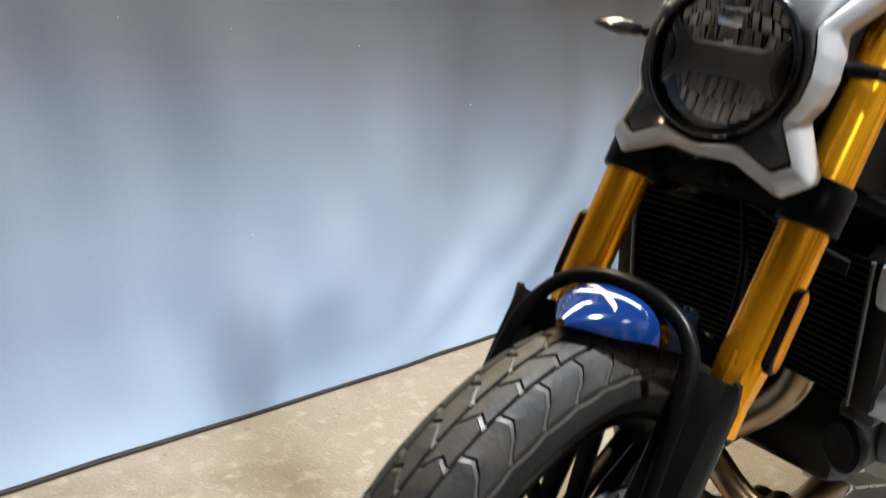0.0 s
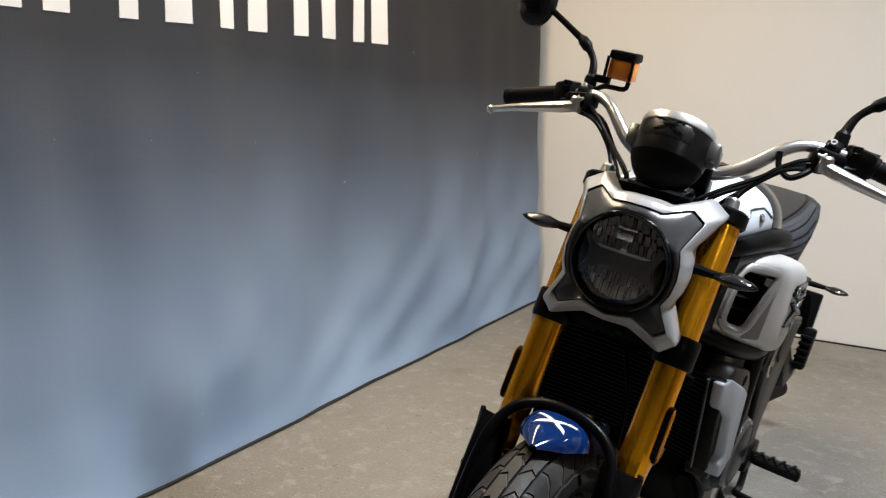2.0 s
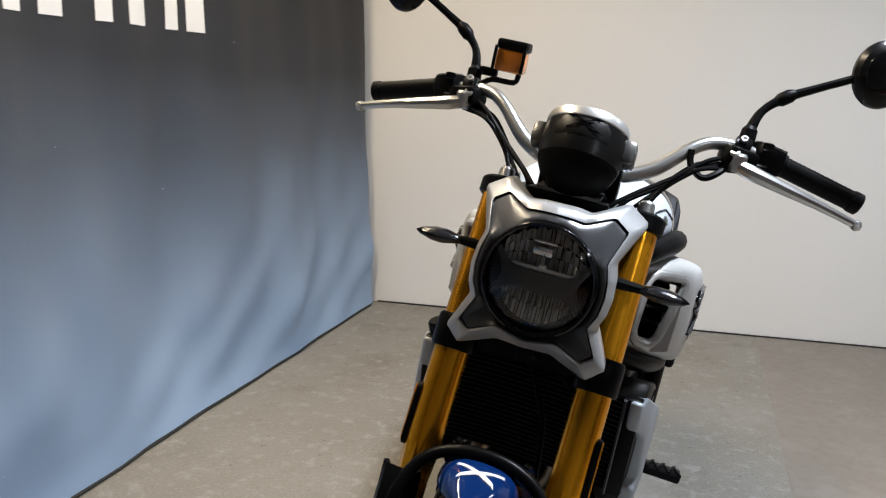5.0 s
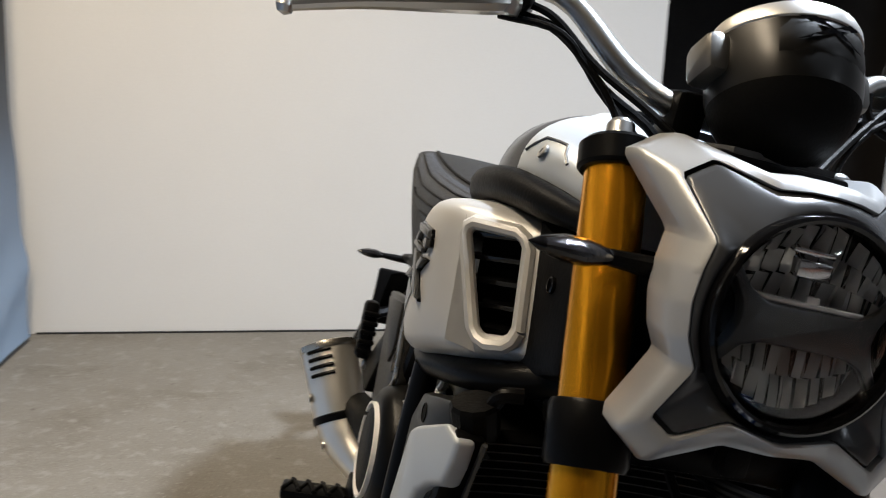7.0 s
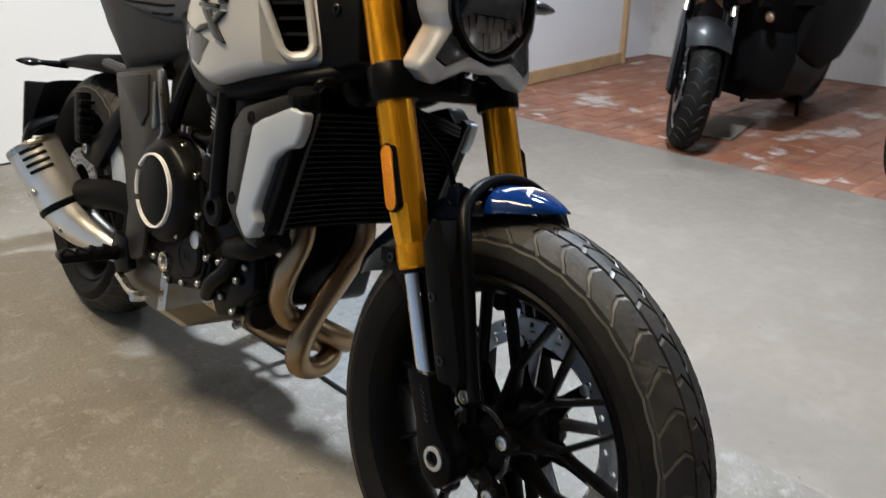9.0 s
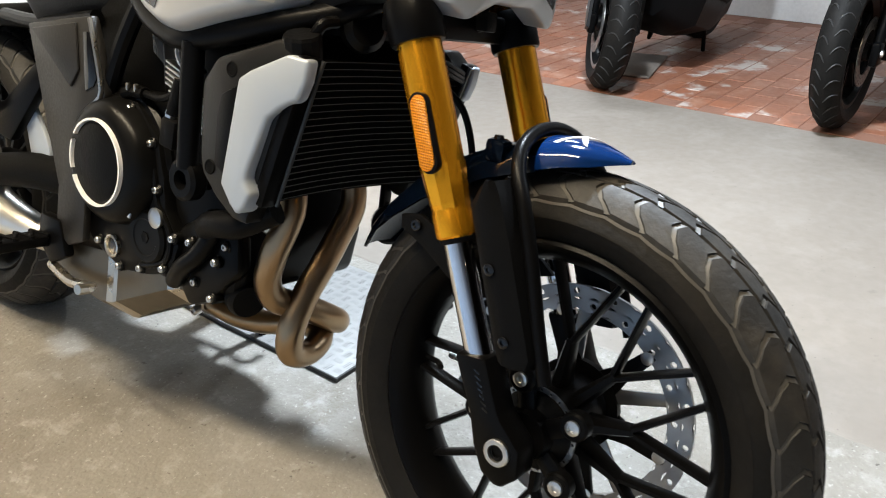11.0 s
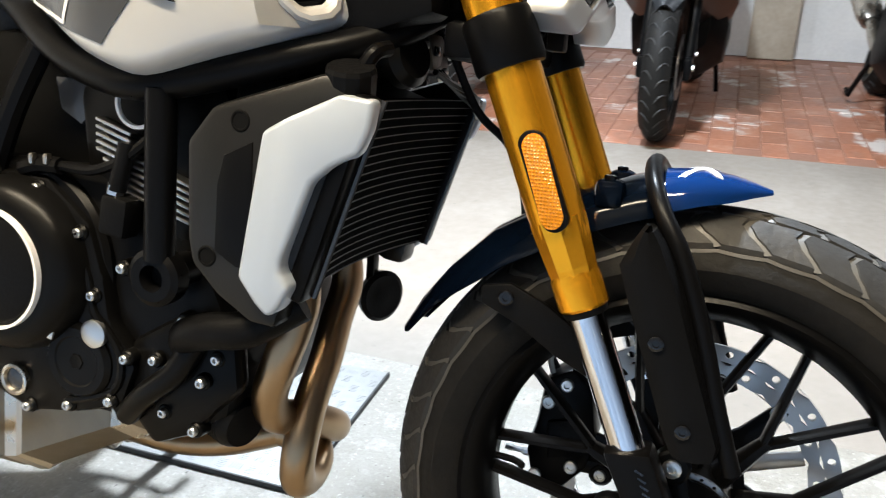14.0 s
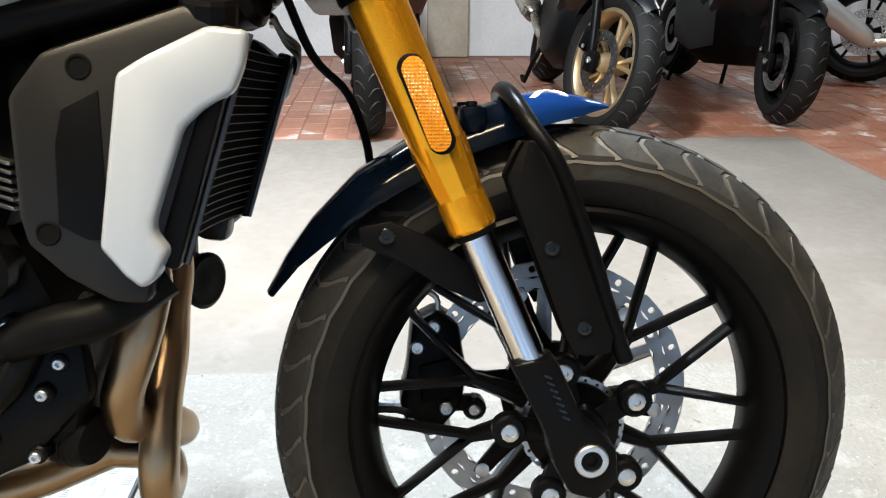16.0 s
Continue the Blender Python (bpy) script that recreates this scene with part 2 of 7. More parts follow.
def prism(outline, a, b, plane="yz", bevel=0.0, seg=2):
    """Extrude a 2D outline. yz: along x; xz: along y; xy: along z."""
    put = {"yz": lambda p, h: (h, p[0], p[1]), "xz": lambda p, h: (p[0], h, p[1]), "xy": lambda p, h: (p[0], p[1], h)}[plane]
    bm = bmesh.new()
    lo = [bm.verts.new(put(p, a)) for p in outline]
    hi = [bm.verts.new(put(p, b)) for p in outline]
    n = len(outline)
    bm.faces.new(lo)
    bm.faces.new(hi)
    for i in range(n):
        bm.faces.new((lo[i], lo[(i + 1) % n], hi[(i + 1) % n], hi[i]))
    bmesh.ops.recalc_face_normals(bm, faces=bm.faces)
    if bevel:
        bmesh.ops.bevel(bm, geom=bm.edges[:], offset=bevel, segments=seg, affect="EDGES", profile=0.5, clamp_overlap=True)
    return bm


def curve_pts(pts, n):
    """Points of a smooth line through the given ones."""
    P = [Vector(p) for p in pts]
    P = [P[0] * 2 - P[1]] + P + [P[-1] * 2 - P[-2]]
    out = []
    for i in range(1, len(P) - 2):
        for k in range(n):
            t = k / n
            a, b, c, d = P[i - 1:i + 3]
            out.append(0.5 * ((2 * b) + (c - a) * t + (2 * a - 5 * b + 4 * c - d) * t * t + (3 * b - a - 3 * c + d) * t ** 3))
    return out + [P[-2]]


def sweep(pts, r, seg=10, n=5, cap=True):
    """A round bar along a smooth line; r is one radius or one for each given point."""
    Q = curve_pts(pts, n) if n > 1 else [Vector(p) for p in pts]
    rs = [r] * len(Q) if not isinstance(r, (list, tuple)) else list(np.interp(np.linspace(0, len(r) - 1, len(Q)), range(len(r)), r))
    bm = bmesh.new()
    t = (Q[1] - Q[0]).normalized()
    u = t.orthogonal().normalized()
    rings = []
    for i, q in enumerate(Q):
        t2 = (Q[min(i + 1, len(Q) - 1)] - Q[max(i - 1, 0)]).normalized()
        u = (u - t2 * u.dot(t2)).normalized()
        w = t2.cross(u)
        rings.append([bm.verts.new(q + (u * math.cos(2 * math.pi * k / seg) + w * math.sin(2 * math.pi * k / seg)) * rs[i]) for k in range(seg)])
    for a, b in zip(rings, rings[1:]):
        for k in range(seg):
            bm.faces.new((a[k], a[(k + 1) % seg], b[(k + 1) % seg], b[k]))
    if cap:
        bm.faces.new(rings[0])
        bm.faces.new(rings[-1][::-1])
    return bm


def lathe(profile, c, axis, seg=32, closed=False, start=0.0, turn=360.0):
    """Turn (height, radius) pairs about an axis through c."""
    ax = Vector(axis).normalized()
    u = ax.orthogonal().normalized() if abs(ax.x) < 0.9 else Vector((0, 1, 0))
    w = ax.cross(u)
    bm = bmesh.new()
    full = turn >= 360
    cnt = seg if full else seg + 1
    rings = []
    for k in range(cnt):
        a = radians(start + turn * k / seg)
        d = u * math.cos(a) + w * math.sin(a)
        rings.append([bm.verts.new(Vector(c) + ax * h + d * max(r, 1e-5)) for h, r in profile])
    m = len(profile)
    for k in range(seg):
        A, B = rings[k], rings[(k + 1) % cnt]
        for i in range(m if closed else m - 1):
            bm.faces.new((A[i], A[(i + 1) % m], B[(i + 1) % m], B[i]))
    bmesh.ops.remove_doubles(bm, verts=bm.verts, dist=2e-5)
    return bm


def loft(rings, closed=True, cap=True):
    bm = bmesh.new()
    R = [[bm.verts.new(p) for p in ring] for ring in rings]
    n = len(R[0])
    for a, b in zip(R, R[1:]):
        for k in range(n if closed else n - 1):
            bm.faces.new((a[k], a[(k + 1) % n], b[(k + 1) % n], b[k]))
    if cap and closed:
        bm.faces.new(R[0])
        bm.faces.new(R[-1])
    bmesh.ops.remove_doubles(bm, verts=bm.verts, dist=1e-5)
    return bm


def bolt(c, axis, r=0.006, h=0.006):
    return lathe([(0, r), (h * 0.8, r), (h, r * 0.8), (h, r * 0.45), (h * 0.5, r * 0.4), (h * 0.5, 0)], c, axis, 10)


def thing(name, label, category, at=(0, 0, 0), m=None, group=""):
    ob = new(name)
    ob.matrix_basis = m if m is not None else pose(*at)
    return tagged(ob, label, category, group)


def structure(name, bm, material, label, category, smooth=False):
    return tagged(part(name, bm, material, smooth=smooth), label, category, kind="structure")



# ---- the room ----
structure("floor", box((-0.905, 0.1, -0.06), (2.09, 7.6, 0.12)), CONCRETE, "worn grey-brown bare concrete floor with stains", "floor")
EDGE = [(0.13 + 0.006 * noise.noise((0.0, y * 5.0, 1.0)) + 0.003 * noise.noise((0.0, y * 31.0, 4.0)), y) for y in np.linspace(3.65, -0.95, 140)]
structure("floor_painted", loft([[(x + d, y, z) for x, y in EDGE] + [(2.03, -0.90, z), (2.03, 3.65, z)] for z, d in ((-0.1, 0.0), (0.0002, 0.0), (0.0012, 0.006))]), PAINTED, "smooth pale grey painted concrete floor", "floor")


structure("wall_north", box((-0.5925, 3.72, 1.45), (2.815, 0.12, 2.9)), PLASTER, "plain off-white plastered wall", "wall")
structure("wall_west", box((-2.0, 0.1, 1.45), (0.12, 7.5, 2.9)), PLASTER, "plain white wall behind the banner", "wall")
structure("wall_south", box((1.3, -3.75, 1.45), (6.9, 0.12, 2.9)), SOUTHWALL, "unseen closing wall, grey to cut the bounce light", "wall")
structure("wall_east", box((4.57, 0.0, 1.45), (0.14, 8.4, 2.9)), OLDWALL, "old whitewashed wall with grey damp stains", "wall")
structure("wall_north_panel", prism([(2.395, 3.382), (3.935, 3.520), (3.935, 3.580), (2.395, 3.442)], 0.0, 2.9, "xy"), PANEL, "white boarded partition wall", "wall")
structure("wall_side_panel", box((2.125, 3.53, 1.45), (0.47, 0.06, 2.9)), PANEL, "narrow white boarded wall beside a dark doorway", "wall")
# walls beyond the doorway: their darkness is in the colour
structure("wall_dark_room", box((1.5, 6.0, 1.45), (3.6, 0.1, 2.9)), DARKVOID, "wall of the dark room beyond, lack of light put into its colour", "wall")
structure("wall_dark_side", box((-0.2, 4.9, 1.45), (0.1, 2.2, 2.9)), DARKVOID, "side wall of the dark room beyond, lack of light put into its colour", "wall")
structure("wall_dark_end", box((2.55, 4.8, 1.45), (0.1, 2.4, 2.9)), DARKVOID, "side wall of the dark room beyond, lack of light put into its colour", "wall")
structure("floor_dark_room", box((1.2, 4.9, -0.06), (2.8, 2.4, 0.11)), TILE, "dark red tiled floor in the unlit room", "floor")
structure("floor_tile_bed", box((3.25, 0.2, -0.0642), (2.7, 7.9, 0.12)), GROUT, "pale grout bed of the clay tiles", "floor")
structure("floor_tile_bed_south", box((1.0, -2.365, -0.0645), (1.85, 2.97, 0.12)), GROUT, "pale grout bed of the clay tiles", "floor")
structure("ceiling", box((1.3, 1.2, 2.95), (7.0, 10.0, 0.1)), CEIL, "unseen closing ceiling, grey to cut the bounce light", "ceiling")
structure("trim_gap", box((-0.49, 3.655, 0.0035), (2.56, 0.010, 0.006)), BLACKEDGE, "dark uneven gap along the foot of the wall", "trim")
structure("trim_post", box((2.372, 3.385, 1.45), (0.042, 0.10, 2.9), 0.003), WOOD, "raw pine upright post", "trim")
structure("trim_post_end", box((3.953, 3.535, 1.45), (0.034, 0.10, 2.9), 0.003), WOOD, "raw pine edge post of the partition", "trim")
structure("baseboard", prism([(2.396, 3.358), (3.934, 3.496), (3.934, 3.517), (2.396, 3.379)], 0.0, 0.08, "xy", 0.003), WOOD, "raw pine skirting board", "trim")

# unseen fixtures; those beyond x = 2 only house the added fill
for tx, ty, tz, tw, tc, sx, sy in TUBES:
    f = thing("ceiling_light", "unseen white lamp panel under the ceiling, two of the four added as fill", "lamp", (tx, ty, 2.9), group="ceiling lights")
    d = tz - 2.9
    part("housing", box((0, 0, d + 0.065), (sx + 0.06, sy + 0.06, 0.05), 0.01), FIXTURE, f)
    part("hanger", box((0, 0, (d + 0.09) / 2), (0.012, 0.012, -d - 0.09), 0.002), FIXTURE, f)
    part("diffuser", box((0, 0, d + 0.03), (sx, sy, 0.016), 0.004), TUBEGLOW, f, "glowing white diffuser")


def banner():
    """A hanging printed cloth with soft folds, hem and dark lower edge."""
    b = thing("banner", "hanging cloth banner fading from charcoal to pale blue", "banner", (-1.79, 1.0, 0.0))
    ny, nz = 170, 60
    y0, y1, z1 = -4.2, 2.55, 2.45

    def fold(y, z):
        k = (1 - z / z1)
        s = 0.016 * math.sin(5.1 * y + 1.2 * z) + 0.012 * math.sin(11.7 * y - 1.5 * z + 0.8) + 0.006 * math.sin(23 * y + 2.0 * z)
        s += 0.05 * noise.noise((y * 1.3, z * 0.8, 0)) + 0.018 * noise.noise((y * 3.5 + z * 1.5, z * 1.2, 5))
        lean = 1.2 * (1 - math.exp(-1.6 * z))
        for yb, w, h in ((0.56, 0.13, 0.030), (0.86, 0.10, 0.028), (1.33, 0.12, 0.034), (1.72, 0.09, 0.022), (2.08, 0.10, 0.030), (-0.2, 0.16, 0.018)):
            s += h * math.exp(-((y - yb - lean) / w) ** 2) * math.exp(-z / 0.55)
        e = 0.05 * max(0, (y - 2.2) / 0.35) ** 2
        return s * (0.35 + 0.9 * k) * min(1, 0.08 + z / 0.30) + 0.015 * max(0, 1 - z / 0.12) ** 2 + e * (1 - k)
    def edge(z):
        return 2.586 - 0.085 * z
    grid = []
    for i in range(ny + 1):
        col = []
        for j in range(nz + 1):
            z = z1 * j / nz + 0.012
            y = y0 + (edge(z) - y0) * i / ny
            col.append((fold(y, z), y, z))
        grid.append(col)
    bm = loft(grid, closed=False)
    bmesh.ops.solidify(bm, geom=bm.faces[:], thickness=0.003)
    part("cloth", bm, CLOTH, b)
    part("hem", sweep([(fold(y, 0.01) + 0.004, y, 0.006) for y in np.linspace(y0, y1, 60)], 0.005, 6, 1), BLACKEDGE, b, "dark lower edge of the cloth")
    # plain bars where the printed figures stand
    for ya, yb in ((1.045, 1.195), (0.955, 1.040), (0.750, 0.880), (0.630, 0.720), (0.420, 0.542), (0.296, 0.394), (0.095, 0.216), (-0.03, 0.053), (-0.24, -0.13), (-0.36, -0.26), (-0.58, -0.48)):
        w = (yb - ya) * 0.66
        y = (ya + yb + w) / 2
        gb = [[(fold(y - w * i / 4, 1.295 + 0.22 * j / 6) + 0.0045, y - w * i / 4, 1.295 + 0.22 * j / 6) for j in range(7)] for i in range(5)]
        bar = loft(gb, closed=False)
        bmesh.ops.solidify(bar, geom=bar.faces[:], thickness=0.002)
        part("printed_bar", bar, WHITEDECAL, b, "plain white printed bar")
        gb = [[(fold(y - w * i / 4 - 0.016, 1.281 + 0.22 * j / 6) + 0.0022, y - w * i / 4 - 0.016, 1.281 + 0.22 * j / 6) for j in range(7)] for i in range(5)]
        bar = loft(gb, closed=False)
        bmesh.ops.solidify(bar, geom=bar.faces[:], thickness=0.001)
        part("printed_outline", bar, PRINTDARK, b, "dark offset print beside the bar")
    return b


PRINTDARK = mat("dark_print", (0.012, 0.0125, 0.014), 0.6, var=0.1)
CLOTH = mat("printed_cloth", (0.3, 0.4, 0.5), 0.6, var=0.1, scale=3, fine=200, bump=0.1)
nt = CLOTH.node_tree
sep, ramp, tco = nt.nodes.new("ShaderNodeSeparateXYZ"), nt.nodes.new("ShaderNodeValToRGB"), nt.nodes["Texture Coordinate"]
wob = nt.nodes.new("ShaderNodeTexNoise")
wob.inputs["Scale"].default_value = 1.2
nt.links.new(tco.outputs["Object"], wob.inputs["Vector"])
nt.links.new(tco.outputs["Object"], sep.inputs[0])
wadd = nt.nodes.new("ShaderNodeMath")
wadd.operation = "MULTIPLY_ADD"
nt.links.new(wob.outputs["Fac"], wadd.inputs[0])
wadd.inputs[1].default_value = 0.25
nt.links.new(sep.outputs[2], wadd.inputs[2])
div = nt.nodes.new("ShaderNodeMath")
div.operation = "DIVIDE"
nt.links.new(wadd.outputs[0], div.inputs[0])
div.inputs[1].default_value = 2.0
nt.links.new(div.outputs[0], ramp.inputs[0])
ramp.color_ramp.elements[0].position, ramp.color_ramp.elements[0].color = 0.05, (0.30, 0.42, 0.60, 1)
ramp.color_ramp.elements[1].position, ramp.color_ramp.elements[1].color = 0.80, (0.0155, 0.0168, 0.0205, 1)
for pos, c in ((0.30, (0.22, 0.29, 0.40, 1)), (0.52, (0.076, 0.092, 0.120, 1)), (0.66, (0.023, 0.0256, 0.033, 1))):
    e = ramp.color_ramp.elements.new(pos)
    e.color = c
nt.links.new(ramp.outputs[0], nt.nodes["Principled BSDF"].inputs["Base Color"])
masked(CLOTH, (0.55, 0.60, 0.66), 46, 0.775, 0.80, 3.3, 2)
banner()


# ---- the motorcycle: local x to its left, y to its rear, z up along its lean ----
BIKE = thing("motorcycle", "silver and navy naked motorcycle with gold forks on its side stand", "motorcycle",
             m=pose(-0.565, 1.35, 0.0, 0, 11.5, 0))
BIKE["origin"] = (0.0, 1.35, 0.0)
AX = (0.0, 0.633, 0.312)
RAX = (0.0, 2.070, 0.315)


def tyre(c, R, half, side, bead, pitch, depth):
    """A tyre with a rounded carcass and raised tread blocks."""
    def surf(a, v, h):
        q = min(1, abs(v) / half)
        r = R - side * (q ** 2.6) - depth + h
        return (c[0] + v, c[1] + r * math.cos(a), c[2] + r * math.sin(a))
    prof = [(-half * 0.72, bead), (-half * 0.93, bead + 0.012), (-half * 1.03, bead + 0.03), (-half * 1.02, R - side - depth - 0.004)]
    for k in range(-8, 9):
        v = half * k / 8
        prof.append((v, R - side * abs(k / 8) ** 2.6 - depth))
    prof += [(-h, r) for h, r in prof[3::-1]]
    bm = lathe(prof, c, (1, 0, 0), 96, closed=True)
    tread = bmesh.new()
    def zig(v):
        """How far round a groove lies, in pitches, at a distance from the middle."""
        return np.interp(v, [0.03, 0.22, 0.385, 0.42, 0.58, 0.72, 0.86], [0.62, 0.22, 0.34, 0.02, -0.10, 0.06, 0.42])
    shapes = []
    for vs, gap in (((0.43, 0.50, 0.58, 0.65, 0.72, 0.79, 0.865), 0.070), ((0.03, 0.12, 0.22, 0.31, 0.385), 0.072)):
        shapes.append([(zig(v) + gap, v) for v in vs] + [(zig(v) + 1 - gap, v) for v in vs[::-1]])
    for k in range(pitch):
        for s in (1, -1):
            for sh in shapes:
                off = k + (0.5 if s < 0 else 0.0)
                pts = [((off + u) * 2 * math.pi / pitch, s * v * half) for u, v in sh]
                ca = sum(p[0] for p in pts) / len(pts)
                cv = sum(p[1] for p in pts) / len(pts)
                lo = [tread.verts.new(surf(a, v, -0.001)) for a, v in pts]
                hi = [tread.verts.new(surf(ca + (a - ca) * 0.965, cv + (v - cv) * 0.95, depth)) for a, v in pts]
                mid = tread.verts.new(surf(ca, cv, depth * 1.04))
                n = len(pts)
                for i in range(n):
                    tread.faces.new((lo[i], lo[(i + 1) % n], hi[(i + 1) % n], hi[i]))
                    tread.faces.new((hi[i], hi[(i + 1) % n], mid))
    # pale strips in the grooves: dust, and the light on their lips as colour
    lips = bmesh.new()
    for k in range(pitch):
        for s in (1, -1):
            off = k + (0.5 if s < 0 else 0.0)
            line = [(zig(v), v) for v in (0.03, 0.12, 0.22, 0.31, 0.385, 0.42, 0.50, 0.58, 0.65, 0.72, 0.79, 0.86)]
            w = 2 * math.pi / pitch
            prev = None
            for u, v in line:
                a = (off + u) * w
                cur = [lips.verts.new(surf(a - 0.072 * w, s * v * half, depth * 0.50)), lips.verts.new(surf(a + 0.072 * w, s * v * half, depth * 0.80))]
                if prev:
                    lips.faces.new((prev[0], prev[1], cur[1], cur[0]))
                prev = cur
            # the scalloped shoulder edge from one groove to the next
            prev = None
            for f in np.linspace(0, 1, 7):
                a = (off + zig(0.86) + f) * w
                v = 0.880 + 0.018 * math.sin(math.pi * f)
                cur = [lips.verts.new(surf(a, s * (v - 0.012) * half, depth * 0.45)), lips.verts.new(surf(a, s * (v + 0.012) * half, depth * 0.30))]
                if prev:
                    lips.faces.new((prev[0], prev[1], cur[1], cur[0]))
                prev = cur
    return bm, tread, lips


def disc_ring(c, x, r0, r1, cells, th):
    """A drilled brake disc: a ring of cells, two staggered holes in each."""
    bm = bmesh.new()
    cols = 2

    def at(r, a, dx):
        return (c[0] + x + dx, c[1] + r * math.cos(a), c[2] + r * math.sin(a))
    step = 2 * math.pi / cells
    for k in range(cells):
        for j in range(cols):
            ra, rb = r0 + (r1 - r0) * j / cols, r0 + (r1 - r0) * (j + 1) / cols
            a0 = step * (k + 0.5 * j)
            am, rm = a0 + step / 2, (ra + rb) / 2
            hr = (r1 - r0) * 0.125
            for dx in (-th / 2, th / 2):
                outer, inner = [], []
                for q in range(12):
                    t = 2 * math.pi * q / 12
                    ca, sa = math.cos(t), math.sin(t)
                    m = max(abs(ca), abs(sa))
                    outer.append(bm.verts.new(at(rm + (rb - ra) / 2 * sa / m, am + step / 2 * ca / m, dx)))
                    inner.append(bm.verts.new(at(rm + hr * sa, am + hr / rm * ca, dx)))
                for q in range(12):
                    bm.faces.new((outer[q], outer[(q + 1) % 12], inner[(q + 1) % 12], inner[q]))
                if dx < 0:
                    keep = inner
                else:
                    for q in range(12):
                        bm.faces.new((keep[q], keep[(q + 1) % 12], inner[(q + 1) % 12], inner[q]))
    bmesh.ops.remove_doubles(bm, verts=bm.verts, dist=1e-5)
    join(bm, lathe([(x - th / 2, r1), (x + th / 2, r1)], c, (1, 0, 0), 96))
    join(bm, lathe([(x - th / 2, r0), (x + th / 2, r0)], c, (1, 0, 0), 96))
    return bm


def wheel_pt(c, x, r, deg):
    return (c[0] + x, c[1] + r * math.cos(radians(deg)), c[2] + r * math.sin(radians(deg)))


def spoke_bar(p, q, w0, w1, d0, d1):
    """A tapered flat bar from p to q in the plane of the wheel."""
    p, q = Vector(p), Vector(q)
    t = (q - p).normalized()
    n = Vector((1, 0, 0)).cross(t)
    rings = []
    for o, w, d in ((p, w0, d0), (q, w1, d1)):
        rings.append([o + n * (w * a) + Vector((d * b, 0, 0)) for a, b in ((-1, -0.5), (-0.5, -1), (0.5, -1), (1, -0.5), (1, 0.5), (0.5, 1), (-0.5, 1), (-1, 0.5))])
    return loft(rings)


def wheel(name, c, R, half, rim_half, side, bead, pitch, label):
    hub = part(name, lathe([(-0.075, 0.0), (-0.075, 0.030), (-0.06, 0.034), (-0.05, 0.050), (0.05, 0.050), (0.06, 0.034), (0.075, 0.030), (0.075, 0)], c, (1, 0, 0), 28), BLACKM, BIKE, label)
    rh = rim_half
    part("rim", lathe([(-rh, bead + 0.004), (-rh - 0.004, bead - 0.002), (-rh, bead - 0.008), (-rh * 0.8, bead - 0.016), (-rh * 0.35, bead - 0.027), (rh * 0.35, bead - 0.027),
                       (rh * 0.8, bead - 0.016), (rh, bead - 0.008), (rh + 0.004, bead - 0.002), (rh, bead + 0.004), (rh * 0.6, bead - 0.008), (-rh * 0.6, bead - 0.008)], c, (1, 0, 0), 96, closed=True), BLACKM, hub, "satin black cast rim")
    body, tread, lips = tyre(c, R, half, side, bead, pitch, 0.0062)
    t = part("tyre", body, RUBBER, hub, "black dual-sport tyre with worn dusty tread")
    part("tread", tread, TREAD, t, "raised chevron tread blocks", 25)
    part("groove", lips, GROOVE, t, "pale groove edges, dust and the lit lip in one colour", 25)
    for k in range(10):
        a = 22 + 36 * k
        f = wheel_pt(c, 0, 0.112, a)
        part("spoke_arm", spoke_bar(wheel_pt(c, 0, 0.045, a), f, 0.011, 0.006, 0.020, 0.011), BLACKM, hub)
        for d in (-13, 13):
            part("spoke", spoke_bar(wheel_pt(c, 0, 0.104, a), wheel_pt(c, 0, bead - 0.02, a + d), 0.0046, 0.0040, 0.010, 0.012), BLACKM, hub)
    return hub


FW = wheel("front_wheel", AX, 0.3165, 0.056, 0.044, 0.045, 0.232, 40, "black spoked front wheel")
part("brake_disc", disc_ring(AX, 0.062, 0.126, 0.160, 18, 0.005), DISC, FW, "drilled steel front brake disc", 20)
arms = lathe([(0.056, 0.030), (0.056, 0.062), (0.066, 0.062), (0.066, 0.030)], AX, (1, 0, 0), 40, closed=True)
for k in range(6):
    a = math.pi * k / 3 + 0.2
    pts = [(AX[1] + r * math.cos(a + d), AX[2] + r * math.sin(a + d)) for r, d in ((0.058, -0.34), (0.085, -0.13), (0.122, -0.075), (0.134, -0.05), (0.134, 0.05), (0.122, 0.075), (0.085, 0.13), (0.058, 0.34))]
    part("carrier_arm", prism(pts, AX[0] + 0.0575, AX[0] + 0.0645, "yz", 0.001), BLACKM, FW, "black disc carrier arm")
    c = (AX[0] + 0.0555, AX[1] + 0.126 * math.cos(a), AX[2] + 0.126 * math.sin(a))
    part("disc_bobbin", lathe([(0.0, 0.0), (0.0, 0.005), (0.0008, 0.0085), (0.012, 0.0085), (0.0128, 0.005), (0.0128, 0.0)], c, (1, 0, 0), 14), ALLOY, FW, "bright disc bobbin")
part("disc_hub", arms, BLACKM, FW, "black disc carrier")
